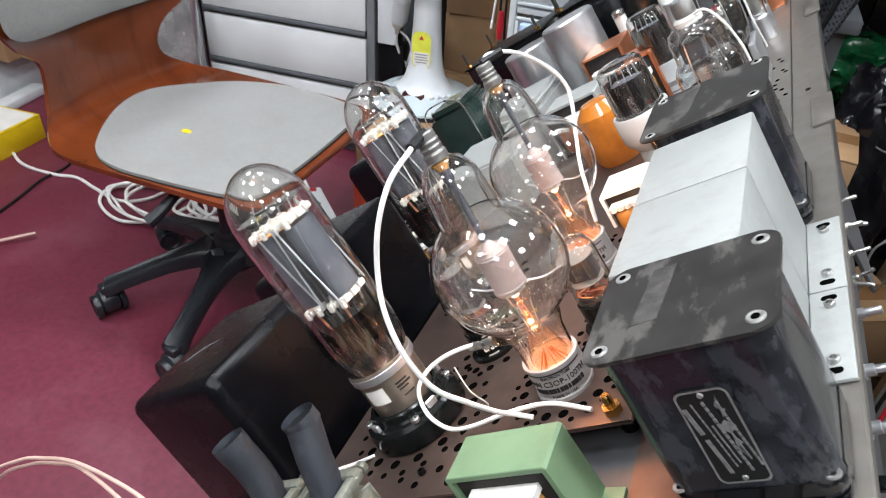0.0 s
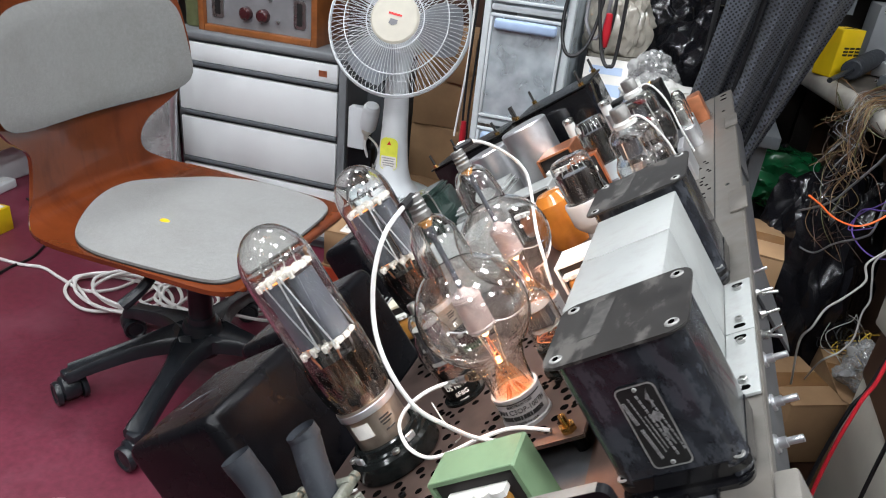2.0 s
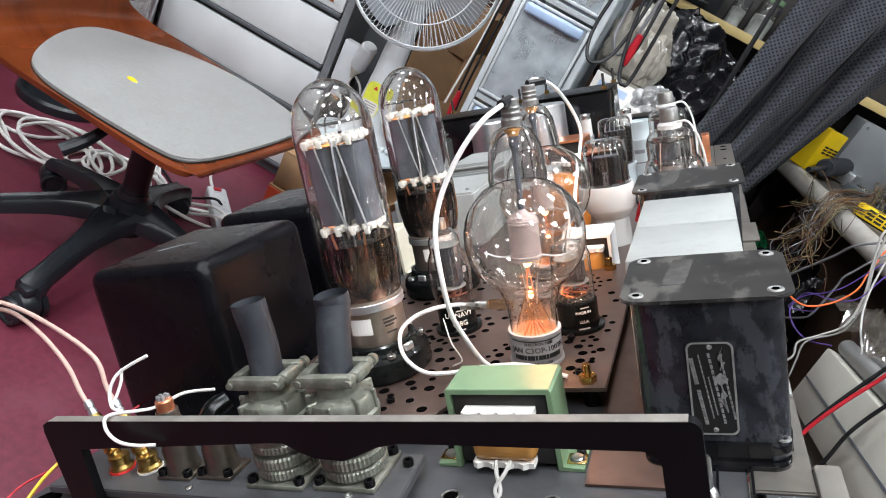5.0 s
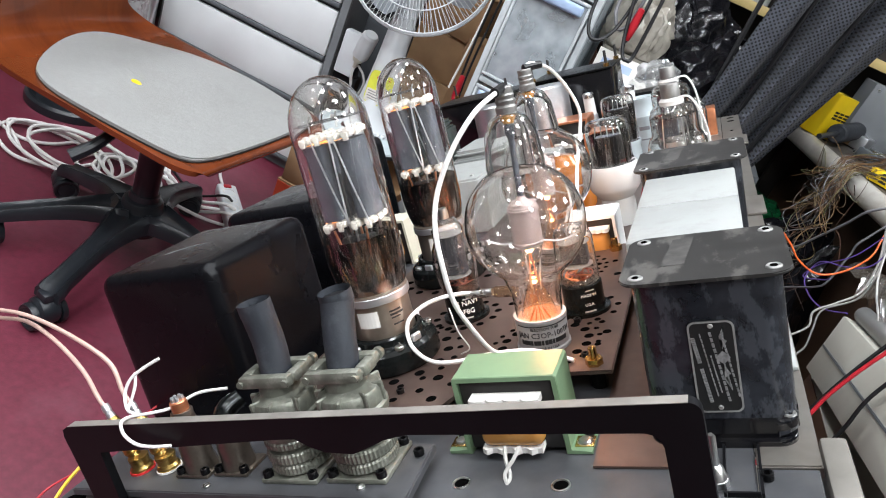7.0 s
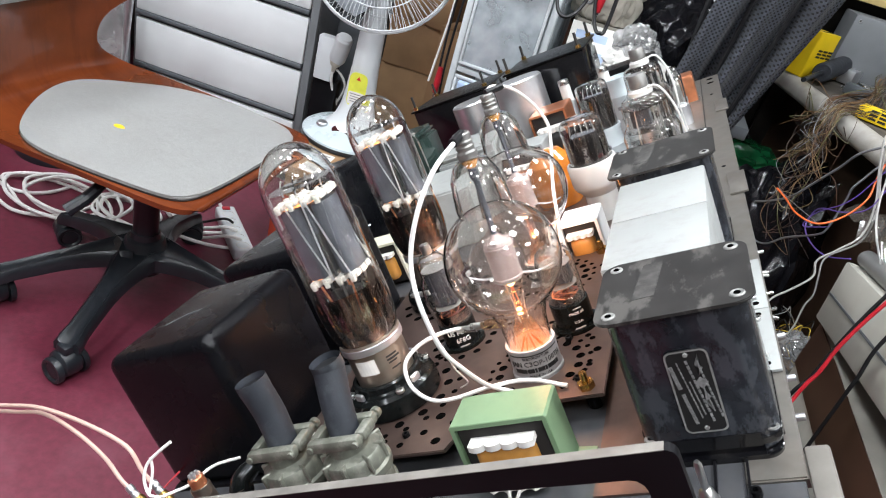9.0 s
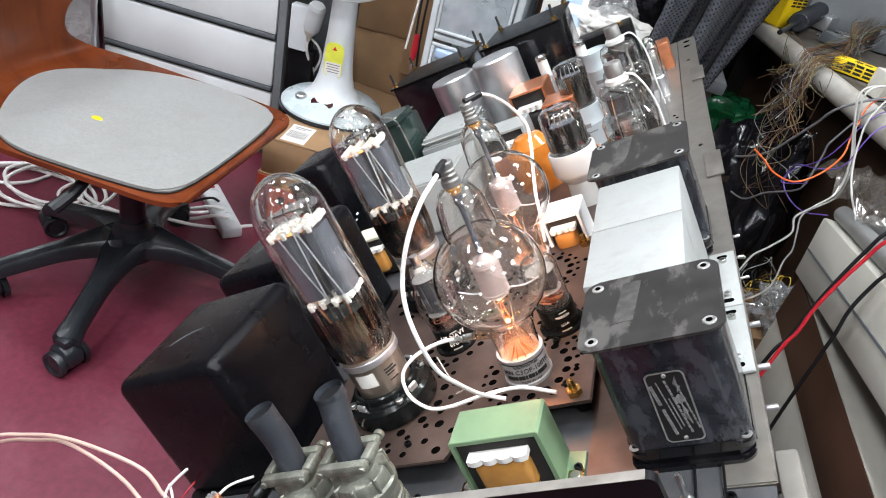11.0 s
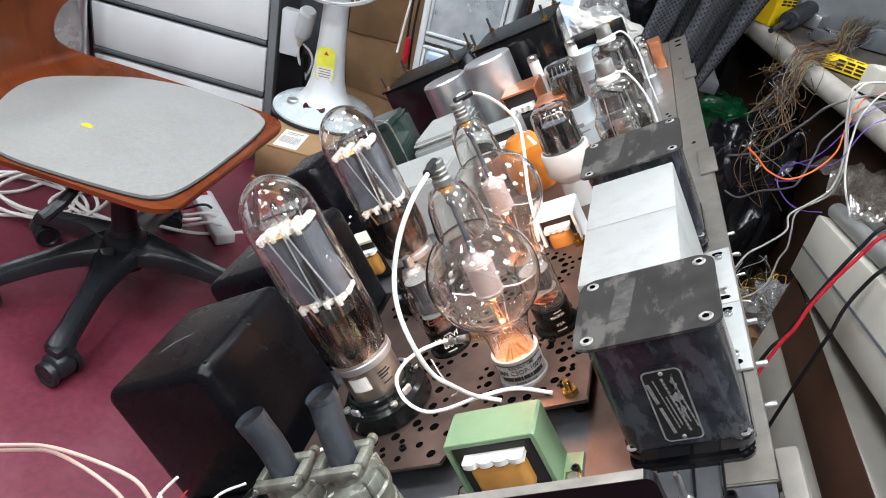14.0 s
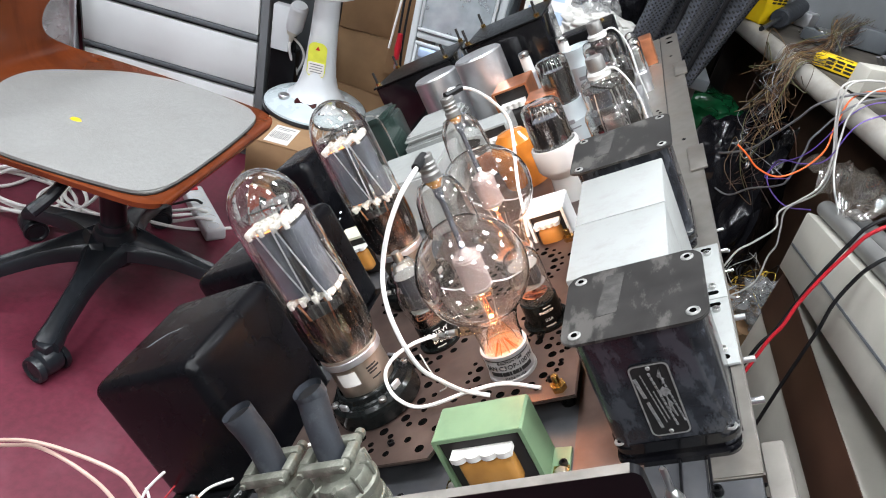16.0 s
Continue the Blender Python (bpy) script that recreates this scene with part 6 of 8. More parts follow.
# ---------------------------------------------------------------- swivel chair
def shell_mesh(prof, n=15, thick=0.011):
    """A bent plywood sheet: profile rows of x, z, half width, middle y, roundness of the rim."""
    b = B()
    rows = smooth_path([(x, z, 0) for x, z, *_ in prof], 6)
    spans = smooth_path([q[2:5] for q in prof], 6)
    m = len(rows)
    grid = []
    for i, p in enumerate(rows):
        hw, cy, dish = spans[i]
        q = rows[min(i + 1, m - 1)] - rows[max(i - 1, 0)]
        nx, nz = q.y, -q.x
        ln = math.hypot(nx, nz)
        nx, nz = nx / ln, nz / ln
        row = []
        for j in range(n):
            u = -1 + 2 * j / (n - 1)
            d = dish * u * u
            row.append((p.x - nx * d * -1, cy + hw * u, p.y - nz * d * -1, nx, nz))
        grid.append(row)
    top = [[b.verts.new((x, y, z)) for x, y, z, *_ in r] for r in grid]
    bot = [[b.verts.new((x - nx * thick * -1 * -1, y, z - nz * thick * -1 * -1)) for x, y, z, nx, nz in r] for r in grid]
    for i in range(m - 1):
        for j in range(n - 1):
            b.faces.new((top[i][j], top[i][j + 1], top[i + 1][j + 1], top[i + 1][j]))
            b.faces.new((bot[i][j], bot[i + 1][j], bot[i + 1][j + 1], bot[i][j + 1]))
    for i in range(m - 1):
        for j in (0, n - 1):
            b.faces.new((top[i][j], top[i + 1][j], bot[i + 1][j], bot[i][j]))
    for j in range(n - 1):
        for i in (0, m - 1):
            b.faces.new((top[i][j], bot[i][j], bot[i][j + 1], top[i][j + 1]))
    bmesh.ops.recalc_face_normals(b, faces=b.faces[:])
    return b


def office_chair():
    c = thing("office_chair", pose(0, 0, 0), "bent plywood swivel chair, grey wool pads, black star base", "chair")
    Z = 0.478
    prof = [(-0.8125, Z - 0.019, 0.200, 0.880, 0.0), (-0.8100, Z - 0.013, 0.212, 0.880, 0.0), (-0.8105, Z - 0.006, 0.222, 0.880, 0.0), (-0.8170, Z - 0.0012, 0.236, 0.881, 0.0), (-0.835, Z, 0.252, 0.882, 0.0), (-0.87, Z, 0.263, 0.885, 0.0),
            (-0.95, Z, 0.268, 0.889, 0.0), (-1.06, Z, 0.271, 0.891, 0.001), (-1.17, Z, 0.273, 0.891, 0.002), (-1.25, Z + 0.001, 0.272, 0.890, 0.003), (-1.305, Z + 0.005, 0.262, 0.889, 0.004), (-1.345, Z + 0.018, 0.232, 0.886, 0.006),
            (-1.368, Z + 0.040, 0.200, 0.882, 0.008), (-1.377, Z + 0.075, 0.172, 0.868, 0.010), (-1.380, Z + 0.115, 0.166, 0.870, 0.012), (-1.382, Z + 0.155, 0.186, 0.884, 0.018), (-1.384, Z + 0.20, 0.258, 0.905, 0.032), (-1.387, Z + 0.27, 0.305, 0.912, 0.044),
            (-1.398, Z + 0.36, 0.305, 0.915, 0.044), (-1.415, Z + 0.45, 0.285, 0.915, 0.04), (-1.42, Z + 0.475, 0.20, 0.915, 0.03)]
    part("plywood_shell", shell_mesh(prof), M_WOOD, c, "glossy red-brown bent plywood shell", smooth=40)
    # seat pad
    ol = [(-0.828, 0.72, 0), (-0.840, 0.668, 0), (-0.875, 0.643, 0), (-0.96, 0.632, 0), (-1.06, 0.627, 0), (-1.14, 0.628, 0), (-1.20, 0.645, 0), (-1.245, 0.680, 0), (-1.290, 0.745, 0), (-1.322, 0.82, 0), (-1.334, 0.895, 0), (-1.322, 0.965, 0), (-1.280, 1.037, 0), (-1.20, 1.105, 0), (-1.08, 1.142, 0), (-0.96, 1.136, 0), (-0.872, 1.112, 0), (-0.838, 1.065, 0), (-0.826, 0.95, 0), (-0.824, 0.80, 0)]
    pts = smooth_path(ol + [ol[0]], 4)[:-1]
    b = slab(B(), [(p.x, p.y) for p in pts[::-1]], Z + 0.0015, Z + 0.0105, 0.003, 2)
    for v in b.verts:
        v.co.z += 0.013 * (max(0.0, -1.26 - v.co.x) / 0.075) ** 2
    part("seat_pad", b, M_FELT, c, "worn grey wool seat pad")
    b = slab(B(), [(-1.08 + (p.x + 1.08) * 1.004, 0.886 + (p.y - 0.886) * 1.004) for p in pts[::-1]], Z + 0.0005, Z + 0.0040, 0.001, 1)
    for v in b.verts:
        v.co.z += 0.013 * (max(0.0, -1.26 - v.co.x) / 0.075) ** 2
    part("pad_backing", b, M_DARKFAB, c, "dark backing edge of the pad")
    part("crumb", lathe(B(), [(0, 0.004), (0.008, 0.003), (0.011, 0)], 7, pose(-1.123, 0.818, Z + 0.0105) @ Matrix.Diagonal((1.3, 0.7, 1, 1))), M_YELLOW, c, "small yellow foam tuft")
    # back pad, following the bent back
    b = B()
    nu, nv = 18, 12
    g = []
    for v in range(nv + 1):
        row = []
        for u in range(nu + 1):
            a, e = -1 + 2 * u / nu, -1 + 2 * v / nv
            # rounded-square outline
            k = 1 / max(1e-6, (abs(a) ** 5 + abs(e) ** 5) ** 0.2) * max(abs(a), abs(e)) if (a or e) else 1
            a2, e2 = a * k, e * k
            zz = Z + 0.335 + 0.13 * e2
            yy = 0.915 + (0.285 - 0.025 * e2) * a2
            xx = -1.383 - 0.07 * (zz - Z - 0.25) + 0.044 * a2 ** 2 + 0.010
            row.append(b.verts.new((xx + (0.006 if max(abs(a), abs(e)) < 0.93 else 0), yy, zz)))
        g.append(row)
    for v in range(nv):
        for u in range(nu):
            b.faces.new((g[v][u], g[v][u + 1], g[v + 1][u + 1], g[v + 1][u]))
    part("back_pad", b, M_FELT, c, "worn grey wool back pad")
    cx, cy = -1.095, 0.885
    part("column", cyl(B(), 0.030, 0.16, 0.44, 24, pose(cx, cy, 0), 0.003), M_PLASTBLACK, c)
    part("mechanism", box(B(), -0.10, 0.10, -0.06, 0.06, 0.43, 0.468, 0.008, 2, pose(cx, cy + 0.03, 0)), M_PLASTBLACK, c)
    lv = part("lever", sweep(B(), [(cx + 0.03, cy - 0.05, 0.45), (cx + 0.04, cy - 0.15, 0.445), (cx + 0.045, cy - 0.205, 0.425)], 0.006, 8, 3), M_PLASTBLACK, c)
    part("lever_grip", sweep(B(), [(cx + 0.045, cy - 0.195, 0.430), (cx + 0.038, cy - 0.235, 0.405), (cx + 0.020, cy - 0.270, 0.382)], 0.011, 10, 2, 0.014), M_PLASTBLACK, lv)
    part("hub", lathe(B(), [(0, 0.095), (0.046, 0.095), (0.056, 0.110), (0.056, 0.158), (0.050, 0.166), (0.048, 0.178), (0.044, 0.186), (0.036, 0.190), (0.034, 0.205), (0, 0.205)], 28, pose(cx, cy, 0)), M_PLASTBLACK, c)
    for k, deg in enumerate((-80, -138, 165, 104, 12)):
        a = radians(deg)
        r0 = 0.32
        b = B()
        segs = 15
        rings = []
        for i in range(segs):
            t = i / (segs - 1)
            d = 0.03 + (r0 - 0.03) * t
            w = 0.024 + 0.036 * max(0.0, 1 - t * 1.8) ** 2 + (0.004 if t > 0.9 else 0)
            zt = 0.172 - 0.078 * t ** 1.35
            zb = zt - 0.044 + 0.016 * t
            ring = [(d, -w, zb), (d, -w, zt - 0.009), (d, -w * 0.72, zt), (d, -w * 0.52, zt - 0.006), (d, w * 0.52, zt - 0.006), (d, w * 0.72, zt), (d, w, zt - 0.009), (d, w, zb)]
            rings.append([b.verts.new(p) for p in ring])
        for p, q in zip(rings, rings[1:]):
            for j in range(8):
                b.faces.new((p[j], p[(j + 1) % 8], q[(j + 1) % 8], q[j]))
        b.faces.new(rings[0][::-1])
        b.faces.new(rings[-1])
        bmesh.ops.recalc_face_normals(b, faces=b.faces[:])
        bmesh.ops.transform(b, matrix=pose(cx, cy, 0, 0, 0, math.degrees(a)), verts=b.verts[:])
        part("leg", b, M_PLASTBLACK, c, smooth=50)
        px, py = cx + r0 * math.cos(a), cy + r0 * math.sin(a)
        sp = pose(px, py, 0, 0, 0, math.degrees(a) + 68 * (-1) ** k)
        hood = lathe(B(), [(0, -0.024), (0.024, -0.024), (0.031, -0.018), (0.033, -0.008), (0.033, 0.008), (0.031, 0.018), (0.024, 0.024), (0, 0.024)], 28, sp @ pose(0, 0, 0.040, 90, 0, 0))
        box(hood, -0.016, 0.016, -0.014, 0.014, 0.060, 0.088, 0.006, 2, sp)
        ca = part("castor", hood, M_PLASTBLACK, c)
        for s in (-1, 1):
            part("wheel", lathe(B(), [(0, 0.004), (0.010, 0.006), (0.020, 0.003), (0.024, 0.007), (0.029, 0.007), (0.031, 0.003), (0.031, -0.006), (0, -0.006)], 28, sp @ pose(0, s * 0.030, 0.031, -90 * s, 0, 0)), M_PLASTBLACK, ca)
    return c


office_chair()


# ---------------------------------------------------------------- cabinet, radio, fan
def drawer_cabinet():
    t = thing("drawer_cabinet", pose(-1.455, 1.70, 0, 0, 0, 3), "grey steel drawer cabinet with pale drawer fronts", "cabinet")
    w, top = 0.335, 0.735
    part("carcass", box(B(), -w, w, 0.012, 0.55, 0.0, top - 0.03, 0.003), M_CABDARK, t)
    part("worktop", box(B(), -w - 0.004, w + 0.004, -0.012, 0.56, top - 0.03, top, 0.010, 3), M_CABTOP, t, "dark grey rounded top")
    part("side_rail", box(B(), w - 0.028, w, -0.006, 0.0115, 0.0, top - 0.031, 0.004), M_CABTOP, t)
    for n, (z0, z1) in enumerate(((0.632, 0.695), (0.452, 0.605), (0.272, 0.425), (0.055, 0.245))):
        d = part("drawer", box(B(), -w + 0.02, w - 0.032, -0.008, 0.011, z0, z1, 0.004, 2), M_DRAWER, t, "pale grey drawer front")
        part("grip", box(B(), -w + 0.02, w - 0.032, -0.013, 0.011, z0 - 0.016, z0 - 0.001, 0.004, 2), M_CABDARK, d, "dark pull strip")
        if n == 0:
            part("lock", lathe(B(), [(0, 0.006), (0.010, 0.006), (0.013, 0.003), (0.013, 0)], 16, pose(-w + 0.065, -0.008, 0.664, 90, 0, 0)), M_STEEL, d)
            part("badge", box(B(), w - 0.10, w - 0.07, -0.0092, -0.0078, 0.652, 0.672), M_COPPER, d, "small orange badge")
    return t


drawer_cabinet()


def table_radio():
    t = thing("table_radio", pose(-1.47, 1.72, 0.735, 0, 0, 3), "teak cased amplifier with grey panel and meter windows", "radio")
    w, d, h = 0.225, 0.26, 0.42
    for nm, q in (("case_side", (-w, -w + 0.022, 0, d, 0, h)), ("case_side", (w - 0.022, w, 0, d, 0, h)), ("case_bottom", (-w + 0.0225, w - 0.0225, 0, d, 0, 0.022)), ("case_top", (-w + 0.0225, w - 0.0225, 0, d, h - 0.022, h)), ("case_rail", (-w + 0.0225, w - 0.0225, 0, 0.03, 0.165, 0.30))):
        part(nm, box(B(), *q, 0.003), M_TEAK, t)
    fp = part("front_panel", box(B(), -w + 0.023, w - 0.023, 0.018, 0.03, 0.023, 0.164), M_GREYPANEL, t, "grey metal panel")
    part("back_board", box(B(), -w + 0.023, w - 0.023, 0.031, d - 0.01, 0.023, h - 0.023), M_CABDARK, t)
    for s in (-1, 1):
        mw = part("meter_window", slab(B(), rounded(-0.022, 0.022, -0.045, 0.045, 0.008), 0, 0.004, 0.001), M_STEEL, fp, "bright framed slot window")
        mw.matrix_basis = pose(s * 0.155, 0.018, 0.095) @ FACE
        part("window_slot", slab(B(), rounded(-0.010, 0.010, -0.036, 0.036, 0.004), 0.0042, 0.005), M_INK, mw)
    for x in (-0.045, 0.020):
        part("knob", lathe(B(), [(0, 0.022), (0.014, 0.022), (0.021, 0.017), (0.023, 0.0), (0, 0)], 24, pose(x, 0.018, 0.075, 90, 0, 0)), M_BAKERED, fp, "dark red knob")
    for x, z in ((-0.035, 0.13), (0.045, 0.13), (0.075, 0.062)):
        part("switch", lathe(B(), [(0, 0.012), (0.004, 0.012), (0.006, 0)], 10, pose(x, 0.018, z, 90, 0, 0)), M_STEEL, fp)
    part("pilot_lamp", lathe(B(), [(0, 0.006), (0.005, 0.004), (0.006, 0)], 12, pose(0.005, 0.018, 0.148, 90, 0, 0)), M_RED, fp)
    return t


table_radio()
t = thing("metal_flask", pose(-1.745, 1.78, 0.735), "olive green cylindrical tin beside the radio", "tin")
part("body", cyl(B(), 0.045, 0, 0.13, 24, None, 0.004), M_OLIVETIN, t)
part("cap", cyl(B(), 0.02, 0.13, 0.15, 16, None, 0.003), M_OLIVETIN, t)


def desk_fan():
    t = thing("desk_fan", pose(-0.89, 1.60, 0.315), "white desk fan with a wire guard and cream badge", "fan")
    part("base", lathe(B(), [(0, 0.002), (0.154, 0.002), (0.160, 0.010), (0.158, 0.018), (0.146, 0.027), (0.125, 0.036), (0.10, 0.044), (0.075, 0.052), (0, 0.056)], 52), M_FANBASE, t, "pale blue-grey round base")
    part("base_rim", lathe(B(), [(0.156, 0.0), (0.1625, 0.001), (0.1625, 0.012), (0.156, 0.013)], 44), M_PLASTBLACK, t, "dark rubber rim")
    b = lathe(B(), [(0.100, 0.040), (0.078, 0.056), (0.063, 0.080), (0.053, 0.115), (0.047, 0.16), (0.041, 0.24), (0.037, 0.36), (0.034, 0.40), (0, 0.405)], 32)
    part("pillar", b, M_FANWHITE, t)
    part("dark_window", slab(B(), rounded(-0.035, 0.035, -0.018, 0.018, 0.017), 0, 0.003), M_BAKERED, t, "dark indicator window").matrix_basis = pose(0, -0.085, 0.046, 24, 0, 0)
    for k in range(5):
        part("button", box(B(), -0.006, 0.006, -0.010, 0.010, 0, 0.012, 0.003, 2, pose(0.055 + k * 0.014, -0.075 + k * 0.012, 0.040)), M_FANWHITE, t)
    part("dial", cyl(B(), 0.018, 0.0, 0.014, 20, pose(-0.075, -0.075, 0.038), 0.003), M_ALU, t)
    lb = part("warning_label", B() and slab(B(), rounded(-0.028, 0.028, -0.055, 0.055, 0.02), 0, 0.0012), M_YELLOWGREEN, t, "yellow-green safety label")
    lb.matrix_basis = pose(0.006, -0.0495, 0.175, 3, 0, 8) @ FACE
    part("label_panel", slab(B(), rounded(-0.025, 0.025, -0.047, -0.006, 0.005), 0.0013, 0.0017), M_PAPER, lb, "white text panel")
    bars(lb, pose(0, 0, 0.0019), [(0, -0.013 - 0.008 * k, 0.040 - 0.006 * (k % 2), 0.0022) for k in range(4)], M_CABLEG)
    part("label_mark", lathe(B(), [(0, 0.002), (0.008, 0.002), (0.0085, 0.001)], 3, pose(0, 0.036, 0, 0, 0, 90)), M_RED, lb)
    # head
    ax = Vector((0.11, -0.91, 0.40)).normalized()
    rot = ax.to_track_quat("Z", "Y").to_matrix().to_4x4()
    H = Matrix.Translation((0.0, -0.02, 0.565)) @ rot
    hd = part("motor_housing", lathe(B(), [(0, -0.17), (0.045, -0.165), (0.065, -0.13), (0.07, -0.05), (0.06, -0.03), (0, -0.03)], 28, H), M_FANWHITE, t)
    part("neck", sweep(B(), [(0, 0, 0.39), (0, 0.02, 0.45), (-0.005, 0.06, 0.50)], 0.032, 14, 4), M_FANWHITE, t)
    for k in range(3):
        b = B()
        a0 = 2.094 * k
        rows = []
        for i in range(7):
            r = 0.035 + 0.155 * i / 6
            half = 0.35 + 0.25 * math.sin(math.pi * i / 6)
            rows.append([b.verts.new((r * math.cos(a0 + half * (j / 4 - 0.5) * 2), r * math.sin(a0 + half * (j / 4 - 0.5) * 2), -0.015 + 0.022 * (j / 4))) for j in range(5)])
        for p, q in zip(rows, rows[1:]):
            for j in range(4):
                b.faces.new((p[j], p[j + 1], q[j + 1], q[j]))
        bmesh.ops.solidify(b, geom=b.faces[:], thickness=0.002)
        bmesh.ops.transform(b, matrix=H, verts=b.verts[:])
        part("blade", b, M_CLEARBLADE, t, "pale translucent blade")
    R = 0.212
    b = B()
    for rr, zz, wr in ((R, 0.0, 0.0050), (R * 0.99, 0.012, 0.0022), (0.155, 0.042, 0.0018), (0.085, 0.052, 0.0018)):
        ring = [(rr * math.cos(2 * math.pi * k / 56), rr * math.sin(2 * math.pi * k / 56), zz) for k in range(57)]
        sweep(b, ring, wr, 6, 0)
    bmesh.ops.transform(b, matrix=H, verts=b.verts[:])
    gd = part("guard_ring", b, M_FANWHITE, t)
    b = B()
    for k in range(96):
        a = 2 * math.pi * k / 96
        c, s = math.cos(a), math.sin(a)
        sweep(b, [(0.070 * c, 0.070 * s, 0.053), (0.12 * c, 0.12 * s, 0.050), (0.175 * c, 0.175 * s, 0.034), (R * c, R * s, 0.006)], 0.0011, 4, 2)
    for k in range(64):
        a = 2 * math.pi * (k + 0.5) / 64
        c, s = math.cos(a), math.sin(a)
        sweep(b, [(R * c, R * s, -0.004), (0.19 * c, 0.19 * s, -0.045), (0.12 * c, 0.12 * s, -0.065), (0.06 * c, 0.06 * s, -0.068)], 0.0012, 4, 2)
    bmesh.ops.transform(b, matrix=H, verts=b.verts[:])
    tagged(part("guard_wire", b, M_FANWHITE, t, "thin white radial guard wires"), kind="stuff")
    bg = part("badge", lathe(B(), [(0, 0.060), (0.066, 0.058), (0.072, 0.054), (0.072, 0.050), (0, 0.050)], 36, H), M_FANCREAM, t, "cream round badge")
    mk = part("badge_mark", B() and slab(B(), [(-0.012, 0.004), (0.010, 0.004), (0.012, 0.018), (0.0, 0.022), (-0.012, 0.016)], 0.0606, 0.0612), M_CABLEG, bg)
    mk.matrix_basis = H @ pose(0, 0, 0, 0, 0, 172)
    bars(bg, H @ pose(0, 0, 0.0608, 0, 0, 172), [(0, -0.010, 0.040, 0.006)], M_RED)
    return t


desk_fan()


def carton(name, x0, x1, y0, y1, z0, z1, label, rz=0.0, tape=True, material=None):
    t = thing(name, pose((x0 + x1) / 2, (y0 + y1) / 2, z0, 0, 0, rz), label, "carton", "cartons")
    w, d, h = (x1 - x0) / 2, (y1 - y0) / 2, z1 - z0
    part("body", box(B(), -w, w, -d, d, 0, h - 0.004, 0.003), material or M_CARTON, t)
    for s in (-1, 1):
        part("flap", box(B(), -w, w, min(s * 0.0015, s * d), max(s * 0.0015, s * d), h - 0.0038, h, 0.0012), material or M_CARTON, t)
    if tape:
        part("packing_tape", box(B(), -w * 0.98, w * 0.98, -0.024, 0.024, h, h + 0.0006), M_TAPE, t, "glossy brown tape")
    return t


c = carton("carton", -0.985, -0.79, 1.30, 1.72, 0.20, 0.313, "brown cardboard carton under the fan", 5, False)
part("shipping_label", box(B(), -0.052, 0.018, -0.200, -0.085, 0.1132, 0.1138), M_PAPER, c, "white shipping label")
bars(c, pose(-0.017, -0.150, 0.1142), [(-0.030 + 0.0042 * k, 0.0, 0.0020 if k % 3 else 0.0010, 0.045) for k in range(14)], M_CABLEG)
bars(c, pose(-0.017, -0.105, 0.1142), [(0, 0.004, 0.05, 0.004), (-0.006, -0.006, 0.036, 0.003)], M_CABLEG)
c = carton("carton", -0.975, -0.70, 1.29, 1.80, 0.0, 0.198, "cardboard carton with a red printed side", 0, False)
part("red_panel", box(B(), -0.1355, 0.1355, -0.2580, -0.2555, 0.0, 0.192), M_ORANGERED, c, "orange-red printed panel")
bars(c, pose(0.02, -0.2585, 0.12) @ FACE, [(-0.085, 0.012, 0.030, 0.036)] + [(-0.045 + 0.024 * k, 0.0, 0.015, 0.040 if k in (0, 3) else 0.026) for k in range(6)] + [(0.01, -0.052, 0.13, 0.008), (0.0, 0.050, 0.10, 0.006)], M_INK)
carton("carton", -0.72, -0.57, 1.75, 2.1, 0.0, 0.42, "brown cardboard carton stacked by the wall", 4)
carton("carton", -0.73, -0.585, 1.80, 2.1, 0.42, 0.70, "opened cardboard carton on another carton", -6)
t = thing("teal_card", pose(-0.60, 1.66, 0.44, 78, 0, 12), "teal green printed card leaning on cartons", "card")
part("sheet", box(B(), -0.045, 0.045, -0.055, 0.055, 0, 0.004), M_TEALCARD, t)
bars(t, pose(0, 0, 0.0042), [(0, 0.03 - 0.012 * k, 0.07, 0.004) for k in range(5)], M_GREEN)
carton("carton", -0.66, -0.56, 1.55, 1.72, 0.0, 0.42, "small cardboard carton beside the drawer tower", 0)
t = thing("dark_case", pose(-1.0, 2.0, 0.0), "dark equipment case behind the fan", "case")
part("body", box(B(), -0.14, 0.02, -0.1, 0.2, 0, 0.62, 0.006), M_CABDARK, t)
part("lid", box(B(), -0.145, 0.025, -0.105, 0.205, 0.62, 0.65, 0.005), M_PLASTBLACK, t)
for k, (z0, z1, dx, rz) in enumerate(((0.0, 0.30, 0.0, 2), (0.302, 0.50, 0.01, -5), (0.502, 0.66, -0.005, 6), (0.662, 0.82, 0.012, -3))):
    carton("carton", -0.955 + dx, -0.745 + dx, 1.90, 2.15, z0, z1, "brown cardboard carton in a stack behind the fan", rz, k % 2 == 0)
t = thing("wood_panel", pose(-0.9, 2.40, 0.0), "dark brown wooden panel against the wall", "panel")
part("board", box(B(), -0.75, 0.55, 0.0, 0.03, 0.0, 2.2, 0.004), M_DARKWOOD, t)
part("batten", box(B(), -0.75, 0.55, -0.012, -0.0005, 1.2, 1.26, 0.003), M_DARKWOOD, t)
